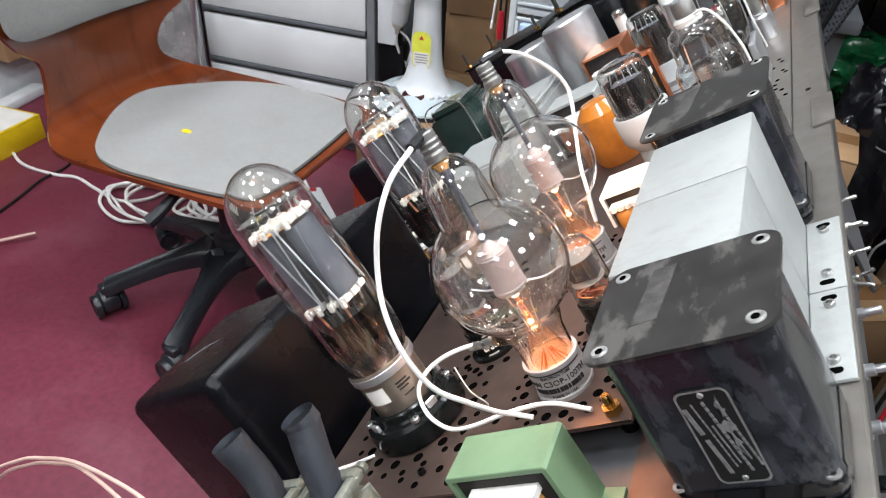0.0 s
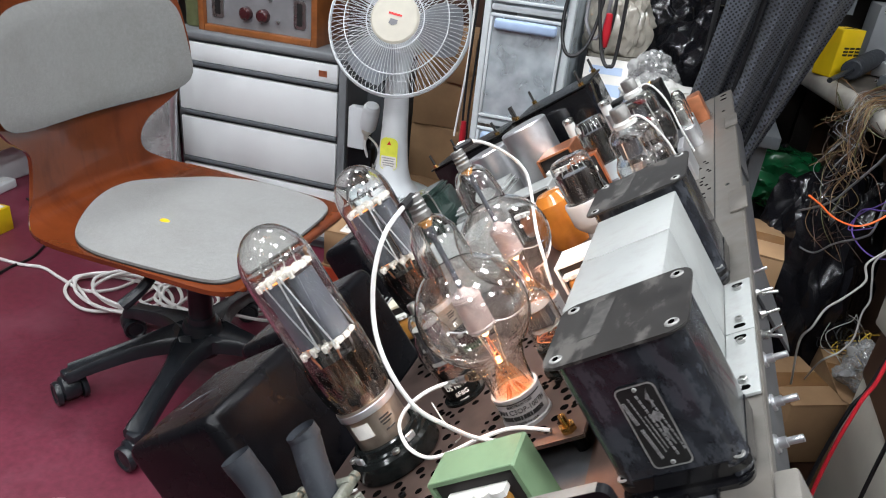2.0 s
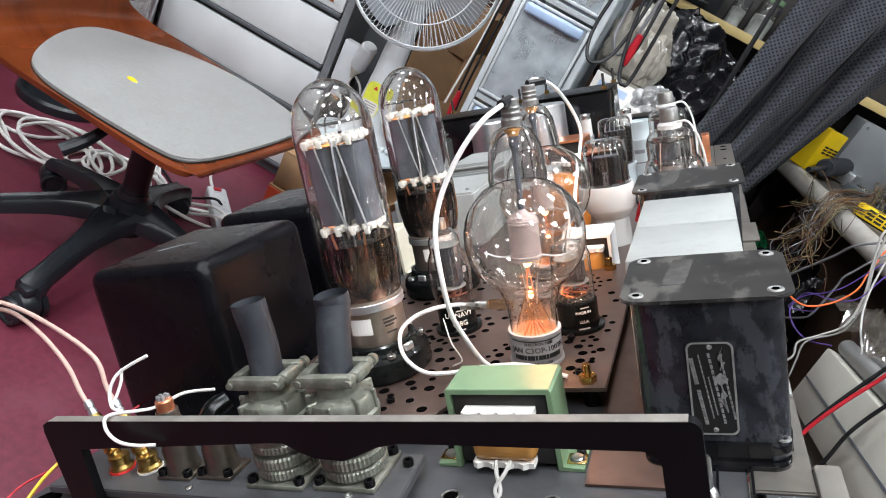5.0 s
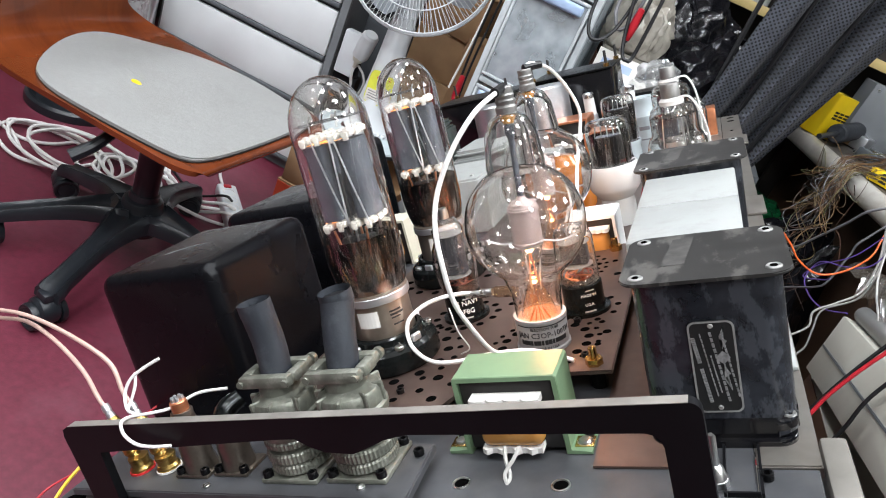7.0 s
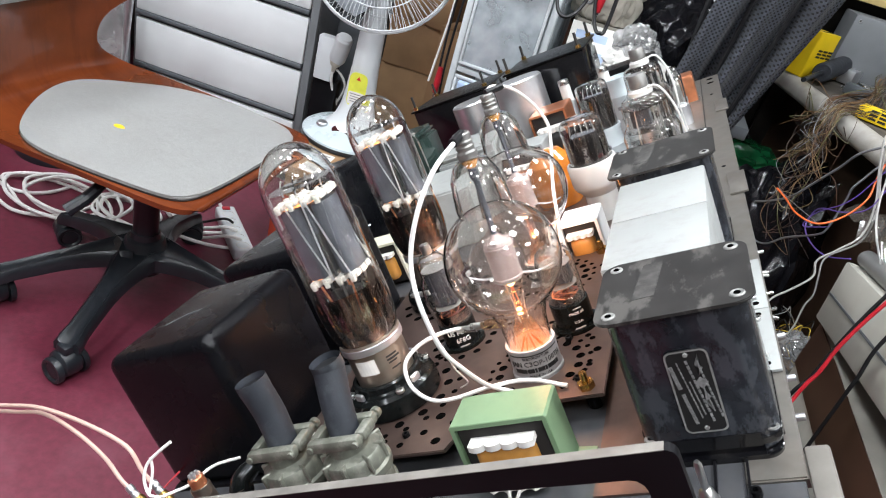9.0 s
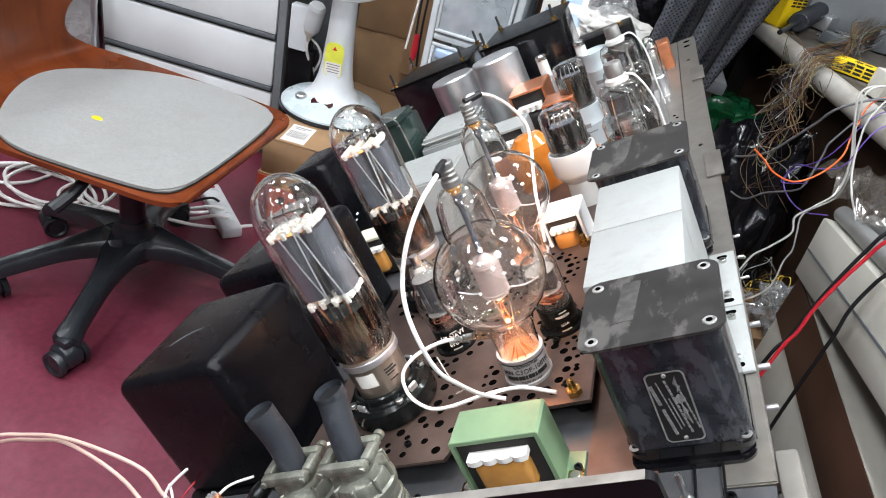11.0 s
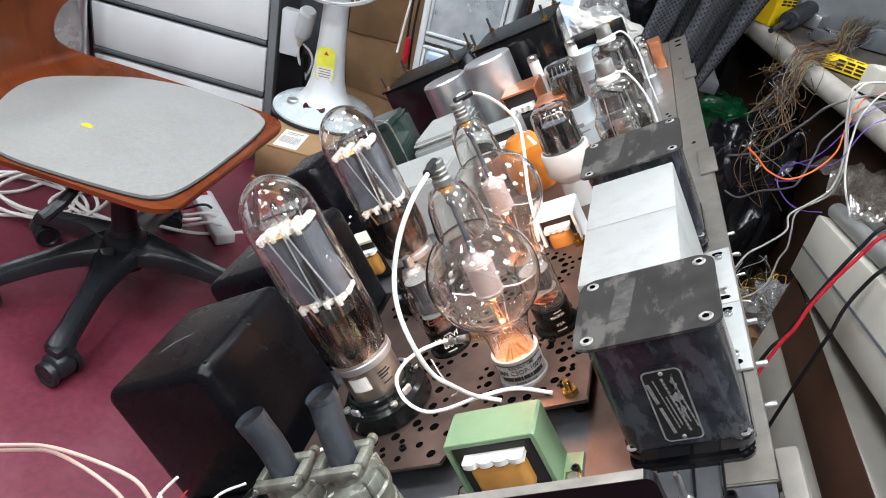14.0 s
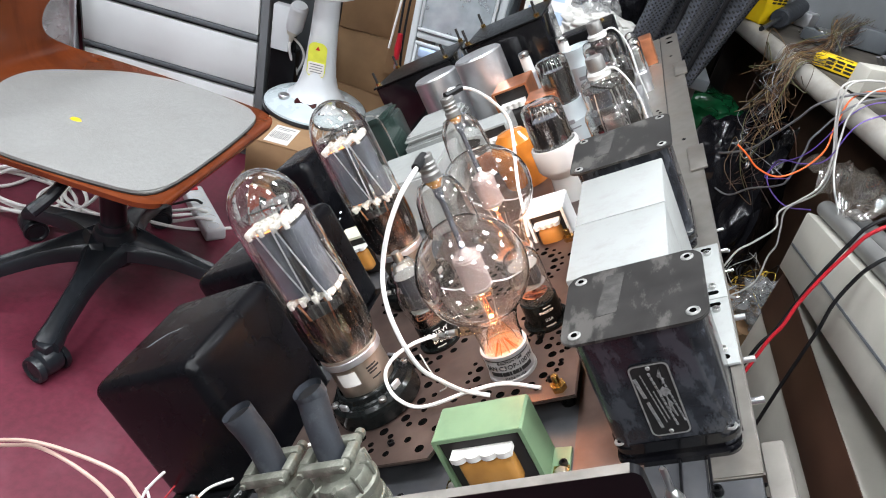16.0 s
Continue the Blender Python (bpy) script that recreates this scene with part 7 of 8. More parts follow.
# adapters and plugs by the fan
t = thing("power_adapter", pose(-1.066, 1.70, 0.0, 0, 0, 4), "white plug-in power adapter on a black upright box", "adapter")
part("body", box(B(), -0.030, 0.030, -0.018, 0.020, 0.435, 0.578, 0.005, 2), M_FANWHITE, t)
part("stem", box(B(), -0.034, 0.052, 0.0, 0.045, 0.0, 0.4345, 0.004), M_BLACKFRAME, t, "black upright box")
part("bracket", box(B(), 0.0305, 0.045, 0.004, 0.018, 0.4355, 0.575, 0.003), M_BLACKFRAME, t)
so = part("socket_body", lathe(B(), [(0, -0.016), (0.017, -0.016), (0.021, -0.020), (0.026, -0.010), (0.027, 0.02), (0.027, 0.070), (0.022, 0.078), (0, 0.078)], 28, pose(0.048, -0.026, 0.530, 16, 14, 0)), M_FANWHITE, t, "round white socket")
t = thing("cable_plug", pose(-1.020, 1.675, 0.513, 16, 14, 0), "cream mains plug with a pale lead", "plug")
part("body", lathe(B(), [(0, -0.040), (0.0065, -0.040), (0.009, -0.020), (0.017, -0.010), (0.0185, 0.0), (0.0185, 0.006), (0, 0.006)], 24), M_FANCREAM, t)
part("lead", sweep(B(), [(0, 0, -0.036), (0.002, -0.004, -0.060), (0.014, 0.0, -0.10), (0.040, 0.012, -0.155), (0.030, 0.02, -0.185), (0.02, 0.03, -0.195)], 0.0048, 8, 5), M_CABLEW, t)
part("second_lead", sweep(B(), [(0.008, 0.006, -0.030), (0.034, 0.010, -0.048), (0.050, 0.014, -0.080), (0.046, 0.018, -0.13), (0.030, 0.024, -0.185)], 0.0040, 8, 5), M_CABLEW, t)


# ---------------------------------------------------------------- drawer tower
def drawer_tower():
    t = thing("drawer_tower", pose(-0.465, 1.36, 0), "cloudy plastic drawer tower filled with small parts", "drawer tower")
    w, d = 0.112, 0.34
    for s in (-1, 1):
        part("side_wall", box(B(), s * w - (0.018 if s > 0 else 0), s * w + (0.018 if s < 0 else 0), 0.0, 0.016, 0, 1.5, 0.004), M_FROST, t, "white corner post")
        part("side_wall", box(B(), s * w - (0.005 if s > 0 else 0), s * w + (0.005 if s < 0 else 0), 0.0165, d, 0, 1.5, 0.002), M_MILKY, t)
    part("back_wall", box(B(), -w + 0.0055, w - 0.0055, d - 0.004, d, 0, 1.5), M_FROST, t)
    zs = [0.0, 0.235, 0.465, 0.70, 0.985, 1.27]
    for n, z0 in enumerate(zs):
        z1 = zs[n + 1] if n + 1 < len(zs) else 1.5
        part("shelf_rail", box(B(), -w + 0.0185, w - 0.0185, 0.0, d - 0.005, z0, z0 + 0.016, 0.004), M_FROST, t, "frosted white rail")
        x0, x1, za, zb = -w + 0.020, w - 0.020, z0 + 0.022, z1 - 0.006
        dr = part("drawer", box(B(), x0 + 0.008, x1 - 0.008, -0.004, -0.001, za + 0.008, zb - 0.008, 0.001), M_MILKY, t, "cloudy drawer front")
        for q in ((x0, x1, za, za + 0.0075), (x0, x1, zb - 0.0075, zb), (x0, x0 + 0.0075, za + 0.008, zb - 0.008), (x1 - 0.0075, x1, za + 0.008, zb - 0.008)):
            part("front_rim", box(B(), q[0], q[1], -0.008, 0.0, q[2], q[3], 0.002), M_FROST, dr, "pale moulded rim")
        part("handle_lip", box(B(), x0 + 0.014, x1 - 0.014, -0.020, -0.0045, zb - 0.036, zb - 0.010, 0.007, 3), M_BLUELIP, dr, "pale blue moulded handle")
        part("drawer_floor", box(B(), x0, x1, 0.002, d - 0.02, za - 0.004, za), M_MILKY, dr)
        rg = random.Random(40 + n)
        for k in range(11):
            x, y, z = rg.uniform(x0 + 0.005, x1 - 0.05), rg.uniform(0.012, 0.2), za
            b = box(B(), x, x + rg.uniform(0.02, 0.05), y, y + 0.06, z, z + rg.uniform(0.05, 0.75) * (z1 - z0 - 0.07), 0.002, 1, Matrix.Translation((x, y, z)) @ pose(0, 0, 0, rg.uniform(-12, 12), rg.uniform(-14, 14), rg.uniform(-25, 25)) @ Matrix.Translation((-x, -y, -z)))
            part("content", b, rg.choice((M_MIXED, M_PAPER, M_CABDARK, M_ALU, M_CARTON, M_BLUELIP)), dr, "part seen through the plastic")
    return t


drawer_tower()


# ---------------------------------------------------------------- crumpled and draped things
def crumple(name, label, category, m, size, material, seed, power=0.9, parts=("bag",), res=5, fine=1.0):
    """A bag or sheet crushed into folds."""
    t = thing(name, m, label, category)
    b = B()
    bmesh.ops.create_icosphere(b, subdivisions=res, radius=1)
    off = Vector((seed * 7.3, seed * 3.1, seed * 1.7))
    for v in b.verts:
        p = v.co.copy()
        n = noise.ridged_multi_fractal(p * 1.4 + off, 1.0, 2.1, 4, 0.9, 1.6) * 0.22 + noise.noise(p * 3.1 + off) * 0.12
        for sc, amt in ((2.3, 0.10), (4.6, 0.055 * fine), (9.0, 0.028 * fine)):
            c = abs(noise.noise(Vector((p.x * sc, p.y * sc, p.z * sc * 0.55)) + off * 1.3))
            n -= amt * max(0.0, 1 - c / 0.16)
        q = p * (1 + power * (n - 0.16))
        q.z = max(q.z, -0.62)
        v.co = Vector((q.x * size[0], q.y * size[1], (q.z + 0.62) * size[2]))
    part(parts[0], b, material, t, smooth=38)
    tie = lathe(B(), [(0.0, 0.0), (0.03, 0.01), (0.02, 0.03), (0.04, 0.06), (0.0, 0.055)], 9, pose(0, 0, 1.45 * size[2]) @ Matrix.Diagonal((size[0] * 4, size[1] * 4, size[2] * 3, 1)))
    part("gathered_neck", tie, material, t)
    return t


t = thing("parts_bench", pose(-0.33, 1.40, 0), "low dark bench loaded with bags behind the amplifier", "bench")
part("top", box(B(), 0.0, 0.50, 0.0, 0.62, 0.76, 0.79, 0.004), M_CABDARK, t)
for x in (0.02, 0.45):
    for y in (0.03, 0.56):
        part("leg", box(B(), x, x + 0.03, y, y + 0.03, 0, 0.7595), M_CABDARK, t)
part("modesty_panel", box(B(), 0.005, 0.495, 0.61, 0.62, 0.05, 0.755), M_CABDARK, t)
tb = thing("parts_tub", pose(-0.265, 1.52, 0.79, 0, 0, 8), "cloudy plastic tub half filled with dark parts", "tub")
b = slab(B(), rounded(-0.058, 0.058, -0.05, 0.05, 0.012, 3), 0.0, 0.105, 0.003)
part("wall", b, M_TUB, tb, "cloudy plastic wall")
part("rim", slab(B(), rounded(-0.063, 0.063, -0.055, 0.055, 0.014, 3), 0.105, 0.113, 0.002), M_TUB, tb)
crumple("plastic_bag", "yellowed clear bag on the plastic tub", "bag", pose(-0.265, 1.52, 0.905), (0.085, 0.065, 0.12), M_TUBFILM, 1)
crumple("plastic_bag", "small knotted clear plastic bag", "bag", pose(-0.155, 1.47, 0.79), (0.07, 0.06, 0.085), M_FILM2, 2)
crumple("paper_wad", "crumpled white paper and cloth", "paper", pose(-0.13, 1.44, 0.79), (0.10, 0.06, 0.055), M_PAPERBAG, 3)
crumple("bin_bag", "shiny black bin bag on the bench", "bag", pose(-0.03, 1.62, 0.79), (0.14, 0.11, 0.155), M_BAG, 4, 0.9, ("bag",), 5, 0.45)
crumple("bin_bag", "shiny black bin bag behind the clear bags", "bag", pose(-0.17, 1.76, 0.79), (0.18, 0.09, 0.20), M_BAG, 5, 0.9, ("bag",), 5, 0.45)
t = thing("leaflet", pose(-0.26, 1.40, 0.79, 62, 0, 8), "pale printed leaflet propped against a bag", "leaflet")
part("sheet", box(B(), -0.055, 0.055, 0.0, 0.12, 0, 0.003), M_PAPER, t)
bars(t, pose(0, 0.06, 0.0034), [(0, 0.03, 0.08, 0.02), (0, -0.02, 0.09, 0.03)], M_BLUELIP)
for k, (pts, m_) in enumerate((([(-0.34, 1.30, 1.55), (-0.345, 1.28, 1.20), (-0.36, 1.25, 1.00), (-0.33, 1.22, 0.93), (-0.29, 1.25, 0.98), (-0.28, 1.30, 1.2), (-0.29, 1.34, 1.55)], M_CABLEB),
                               ([(-0.30, 1.30, 1.55), (-0.30, 1.27, 1.15), (-0.27, 1.24, 0.97), (-0.24, 1.22, 0.92), (-0.23, 1.24, 1.0), (-0.25, 1.30, 1.55)], M_CABLEB),
                               ([(-0.33, 1.33, 1.55), (-0.32, 1.31, 1.1), (-0.31, 1.28, 0.99), (-0.27, 1.28, 1.02), (-0.26, 1.33, 1.55)], M_CABLEG),
                               ([(-0.28, 1.33, 1.55), (-0.265, 1.30, 1.2), (-0.255, 1.27, 1.02), (-0.262, 1.25, 0.95)], M_CABLEB),
                               ([(-0.62, 1.50, 1.55), (-0.625, 1.48, 1.1), (-0.63, 1.46, 0.8), (-0.625, 1.45, 0.6)], M_CABLEB),
                               ([(-0.61, 1.52, 1.55), (-0.612, 1.50, 1.05), (-0.618, 1.47, 0.7), (-0.60, 1.45, 0.5)], M_CABLEB),
                               ([(-0.635, 1.5, 1.55), (-0.64, 1.49, 1.15), (-0.635, 1.47, 0.85), (-0.65, 1.46, 0.62)], M_CABLEW))):
    wire("hanging_cable", [(x, y, z + (0 if z < 1.5 else 0.0)) for x, y, z in pts], 0.0042 if k < 4 else 0.0032, m_, "hanging test lead looped over the rail", "cable", None, "hanging leads")
t = thing("cable_rail", pose(-0.45, 1.36, 1.53), "thin steel rail on the drawer tower that carries hanging leads", "rail")
part("rod", cyl(B(), 0.006, -0.24, 0.26, 10, pose(0, 0, 0.02, 0, 90, 0)), M_STEEL, t)
for s in (-1, 1):
    part("bracket", box(B(), s * 0.1 - 0.005, s * 0.1 + 0.005, -0.01, 0.03, -0.03, 0.014), M_STEEL, t)
for x, y, z in ((-0.622, 1.450, 0.63), (-0.262, 1.252, 0.985)):
    t = thing("probe_sleeve", pose(x, y, z), "red insulated test clip on a lead", "clip", "red clips")
    part("sleeve", lathe(B(), [(0, -0.035), (0.007, -0.03), (0.010, 0.0), (0.007, 0.04), (0, 0.042)], 12), M_CABLER, t)
    part("tip", lathe(B(), [(0, -0.06), (0.003, -0.058), (0.004, -0.034)], 8), M_STEEL, t)


def jacket():
    """A mesh-backed garment that hangs in long folds from a stand."""
    t = thing("mesh_jacket", pose(0, 0, 0), "dark grey perforated mesh jacket hanging in folds", "jacket")
    b = B()
    nu, nv = 70, 46
    g = []
    for v in range(nv + 1):
        f = v / nv
        z = 1.62 - 0.90 * f
        row = []
        for u in range(nu + 1):
            e = u / nu
            x = -0.105 + 0.09 * (1 - f) + (0.325 - 0.14 * f) * e + 0.035 * math.sin(2.1 * f + 0.4)
            fold = 0.035 * math.sin(17 * e + 2.4 * f + 1.2 * math.sin(3 * f)) + 0.018 * math.sin(31 * e - 3 * f) + 0.02 * noise.noise(Vector((e * 4, f * 3, 2)))
            y = 1.33 - 0.10 * f + fold * (0.6 + 0.6 * f) + 0.08 * e
            row.append(b.verts.new((x, y, z)))
        g.append(row)
    for v in range(nv):
        for u in range(nu):
            b.faces.new((g[v][u], g[v + 1][u], g[v + 1][u + 1], g[v][u + 1]))
    bmesh.ops.solidify(b, geom=b.faces[:], thickness=0.004)
    part("mesh_panel", b, M_MESHCLOTH, t, smooth=60)
    b = B()
    for k in range(3):
        sweep(b, [(-0.065 + 0.1 * k, 1.345 + 0.02 * k, 1.62), (-0.055 + 0.1 * k, 1.30 + 0.02 * k, 1.25), (-0.04 + 0.06 * k, 1.24 + 0.02 * k, 0.76)], 0.006, 6, 6)
    part("seam", b, M_CABLEB, t, "dark piped seams")
    return t


jacket()
t = thing("coat_stand", pose(0.055, 1.50, 0), "slim black coat stand behind the jacket", "coat stand")
part("pole", cyl(B(), 0.014, 0.02, 1.70, 14), M_PLASTBLACK, t)
part("foot", lathe(B(), [(0, 0), (0.15, 0), (0.15, 0.012), (0.02, 0.03), (0, 0.03)], 28), M_PLASTBLACK, t)
part("cross_bar", cyl(B(), 0.008, -0.16, 0.16, 10, pose(0, -0.10, 1.635, 0, 90, 14)), M_PLASTBLACK, t)
part("arm", sweep(B(), [(0, 0, 1.64), (0, -0.05, 1.64), (0, -0.10, 1.635)], 0.008, 8, 3), M_PLASTBLACK, t)

# ---------------------------------------------------------------- work table at the side
t = thing("side_table", pose(0.229, 1.62, 0, 0, 0, 12.5), "white topped workbench with a rounded edge", "table")
part("front_edge", box(B(), 0.0, 0.048, -1.25, 0.62, 0.865, 0.912, 0.022, 5), M_WHITEWORN, t, "worn white rounded edge")
part("top", box(B(), 0.040, 1.05, -1.249, 0.619, 0.868, 0.909, 0.002), M_GRIMY, t, "grimy worktop")
for x in (0.12, 0.98):
    for y in (-1.15, 0.55):
        part("leg", box(B(), x - 0.02, x + 0.02, y - 0.02, y + 0.02, 0, 0.8645, 0.003), M_CABDARK, t)
part("back_panel", box(B(), 0.20, 0.22, -1.1, 0.5, 0.03, 0.864), M_BROWNBOARD, t, "brown board under the top")
SIDE_T = pose(0.229, 1.62, 0.912, 0, 0, 12.5)


def small_box(m, w, d, h, label, material):
    t = thing("component_box", m, label, "box", "yellow boxes")
    part("body", box(B(), -w / 2, w / 2, -d / 2, d / 2, 0, h, 0.0015), material, t)
    part("end_flap", box(B(), -w / 2 - 0.002, -w / 2 - 0.0003, -d / 2 + 0.002, d / 2 - 0.002, 0.003, h - 0.003), material, t)
    bars(t, pose(0.0, -d / 2 - 0.0002, h * 0.55) @ FACE, [(-0.012 + 0.02 * k, 0.008 * (j - 1), 0.016, 0.005) for k in range(3) for j in range(3)], M_INK)
    bars(t, pose(0.01, 0.0, h + 0.0002), [(-0.01 + 0.02 * k, 0.008 * (j - 1), 0.016, 0.004) for k in range(2) for j in range(2)], M_INK)
    return t


small_box(SIDE_T @ pose(0.045, 0.02, 0, 0, 0, 30), 0.075, 0.055, 0.115, "upright yellow component carton at the bench edge", M_YELLOW)
small_box(SIDE_T @ pose(0.078, -0.350, 0, 0, 0, -38), 0.088, 0.042, 0.028, "flat yellow component carton with dark print", M_YELLOW)
t = thing("soldering_tube", SIDE_T @ pose(0.040, -0.082, 0.030, 0, 88, 55.4), "grey rubber sleeved tube lying on the bench", "tube")
part("sleeve", cyl(B(), 0.024, 0.02, 0.45, 20, None, 0.004), M_RUBBER, t)
part("rod", cyl(B(), 0.006, -0.160, 0.02, 10), M_PLASTBLACK, t)
rg = random.Random(11)
for k in range(30):
    t = thing("bench_clutter", SIDE_T @ pose(rg.uniform(0.10, 0.6), rg.uniform(-0.55, 0.4), 0, 0, 0, rg.uniform(0, 180)), rg.choice(("small metal part lying on the bench", "grey plastic part among bench clutter", "dark component lying on the bench")), "part", "bench clutter")
    w = rg.uniform(0.02, 0.07)
    part("body", box(B(), -w, w, -0.02, 0.02, 0, rg.uniform(0.015, 0.06), 0.004, 2), rg.choice((M_ALU, M_CABDARK, M_BEIGE, M_STEEL, M_CARTON)), t)
    part("terminal", cyl(B(), 0.004, 0, 0.02, 8, pose(w, 0, 0.008, 0, 90, 0)), M_STEEL, t)
for k, m_ in enumerate((M_CABLEG, M_CABLEB, M_CLEARBAG)):
    crumple("cable_nest", "tangled bundle of old wires and film on the bench", "bundle", SIDE_T @ pose(0.25 + 0.18 * k, -0.42 + 0.25 * k, 0), (0.11, 0.13, 0.055), m_, 21 + k)
# the fringe of thin wires that spills over the bench edge
tints = (M_CABLET, M_TANPALE, M_DARKWOOD, M_DARKWOOD, M_CABLEB, M_OLIVEWIRE, M_DARKWOOD, M_CABLET, M_CABLEG)
for k in range(58):
    q, v = rg.uniform(-1, 1), rg.random()
    drop = 0.05 + 0.27 * v ** 1.7
    y0 = -0.330 + 0.055 * q
    x0 = -0.016 - 0.03 * rg.random()
    sway, back = rg.uniform(-0.10, 0.08), -0.34 * drop
    wob = [rg.uniform(-0.042, 0.042) for _ in range(6)]
    p = [(0.52 + 0.05 * q, 0.34 + rg.uniform(-0.06, 0.06), 0.02 + 0.05 * rg.random()), (0.22 + 0.03 * q, -0.08 + rg.uniform(-0.04, 0.04), 0.015 + 0.05 * rg.random()), (0.05 + rg.uniform(-0.01, 0.02), y0 + 0.03 + 0.02 * q, 0.008 + 0.03 * rg.random()), (-0.012, y0, 0.004 + 0.014 * rg.random()),
         (x0, y0 - 0.016 + 0.2 * (sway + back), -0.22 * drop), (x0 + 0.6 * wob[0], y0 + 0.45 * (sway + back) + wob[1], -0.50 * drop), (x0 + wob[2], y0 + 0.75 * (sway + back) + wob[3], -0.78 * drop), (x0 + 1.4 * wob[4], y0 + sway + back + 1.6 * wob[5], -drop + rg.uniform(-0.02, 0.05))]
    if k % 4 == 0:
        p += [(x0 + wob[0], y0 + sway + back + 3.2 * wob[1], -drop + rg.uniform(0.03, 0.10)), (x0 + wob[3], y0 + sway + back + 4.5 * wob[1], -drop + rg.uniform(-0.05, 0.05))]
    wire("thin_wire", p, rg.uniform(0.0004, 0.0009), tints[k % len(tints)], "thin wire spilling over the bench edge", "wire", SIDE_T, "spilling wires", 5)
for pts, m_, r_, lb in (([(0.16, -0.58, 0.05), (0.0, -0.600, 0.025), (-0.035, -0.630, -0.03), (-0.048, -0.660, -0.075), (-0.072, -0.664, -0.118), (-0.108, -0.663, -0.144), (-0.150, -0.660, -0.137), (-0.180, -0.657, -0.117), (-0.204, -0.655, -0.103)], M_CABLEO, 0.0017, "orange wire curling below the bench"),
                        ([(0.10, -0.66, 0.04), (-0.03, -0.690, 0.0), (-0.05, -0.683, -0.083), (-0.06, -0.639, -0.117), (-0.06, -0.574, -0.141), (-0.05, -0.534, -0.167), (-0.05, -0.537, -0.202), (-0.05, -0.591, -0.213), (-0.05, -0.652, -0.204), (-0.05, -0.717, -0.172)], M_CABLEP, 0.0013, "purple wire looped below the bench"),
                        ([(0.12, -0.64, 0.04), (-0.02, -0.660, 0.02), (-0.06, -0.640, -0.09), (-0.07, -0.580, -0.15), (-0.07, -0.560, -0.19), (-0.06, -0.60, -0.17), (-0.07, -0.64, -0.15)], M_CABLEP, 0.0011, "purple wire curling below the bench"),
                        ([(0.3, -0.55, 0.04), (0.03, -0.610, 0.035), (-0.05, -0.585, -0.010), (-0.055, -0.539, -0.066), (-0.06, -0.494, -0.123), (-0.06, -0.437, -0.181), (-0.06, -0.33, -0.243), (-0.05, -0.215, -0.29)], M_CABLEG, 0.0024, "grey cable swinging below the bench"),
                        ([(0.2, -0.58, 0.05), (0.0, -0.625, 0.02), (-0.05, -0.613, -0.064), (-0.05, -0.608, -0.102), (-0.05, -0.605, -0.166), (-0.05, -0.582, -0.194), (-0.05, -0.492, -0.25), (-0.05, -0.418, -0.307), (-0.05, -0.303, -0.334)], M_CABLEG, 0.0020, "thin grey cable swinging below the bench"),
                        ([(0.2, -0.61, 0.06), (0.01, -0.645, 0.055), (-0.045, -0.668, 0.010), (-0.05, -0.686, -0.042), (-0.05, -0.712, -0.084), (-0.05, -0.745, -0.112), (-0.05, -0.788, -0.136), (-0.04, -0.83, -0.18)], M_CABLEPALE, 0.0018, "white cable hanging below the bench")):
    wire("bench_cable", pts, r_, m_, lb, "cable", SIDE_T, "bench cables", 8)

# beige equipment and what stands under the bench
t = thing("equipment_case", pose(0.335, 0.90, 0.615, -9, 0, 0), "beige steel equipment case with grey rails on top", "equipment case")
part("body", box(B(), 0.0, 0.5, -1.0, 0.0, 0.0, 0.118, 0.004), M_BEIGE, t)
for x in (0.025, 0.075):
    part("rail", cyl(B(), 0.016, 0.0, 0.98, 16, pose(x, -0.01, 0.135, 90, 0, 0)), M_RAILGREY, t, "grey tubular rail")
part("seam_strip", box(B(), -0.002, -0.0004, -1.0, -0.01, 0.052, 0.056), M_CABDARK, t)
t = thing("lower_case", pose(0.36, 0.92, 0, 0, 0, 0), "beige metal cabinet under the equipment case", "cabinet")
part("body", box(B(), 0.0, 0.48, -1.25, 0.0, 0.0, 0.60, 0.004), M_BEIGE, t)
part("kick_strip", box(B(), -0.003, -0.0005, -1.25, 0.0, 0.50, 0.60, 0.001), M_DARKWOOD, t, "dark brown upper strip")
for pts, m_, lb in (([(0.62, 0.63, 0.875), (0.42, 0.628, 0.895), (0.34, 0.626, 0.868), (0.310, 0.626, 0.839), (0.299, 0.626, 0.803), (0.284, 0.621, 0.752), (0.272, 0.613, 0.705), (0.265, 0.602, 0.665), (0.253, 0.592, 0.624), (0.235, 0.56, 0.50), (0.22, 0.49, 0.2), (0.20, 0.40, 0.008)], M_CABLER, "red power cable draped over the case"),
                    ([(0.62, 0.645, 0.88), (0.42, 0.641, 0.902), (0.34, 0.638, 0.875), (0.309, 0.637, 0.847), (0.298, 0.636, 0.810), (0.284, 0.630, 0.753), (0.271, 0.619, 0.694), (0.261, 0.607, 0.647), (0.247, 0.598, 0.609), (0.228, 0.57, 0.48), (0.21, 0.50, 0.2), (0.19, 0.42, 0.008)], M_CABLEB, "black power cable beside the red one"),
                    ([(0.62, 0.58, 0.86), (0.42, 0.583, 0.87), (0.34, 0.585, 0.838), (0.316, 0.586, 0.808), (0.308, 0.589, 0.770), (0.303, 0.587, 0.732), (0.303, 0.581, 0.692), (0.300, 0.575, 0.653), (0.29, 0.55, 0.50), (0.27, 0.48, 0.2), (0.25, 0.38, 0.008)], M_CABLEB, "black power cable draped over the case alone")):
    wire("power_cable", pts, 0.0029, m_, lb, "cable", None, "power cables", 10)
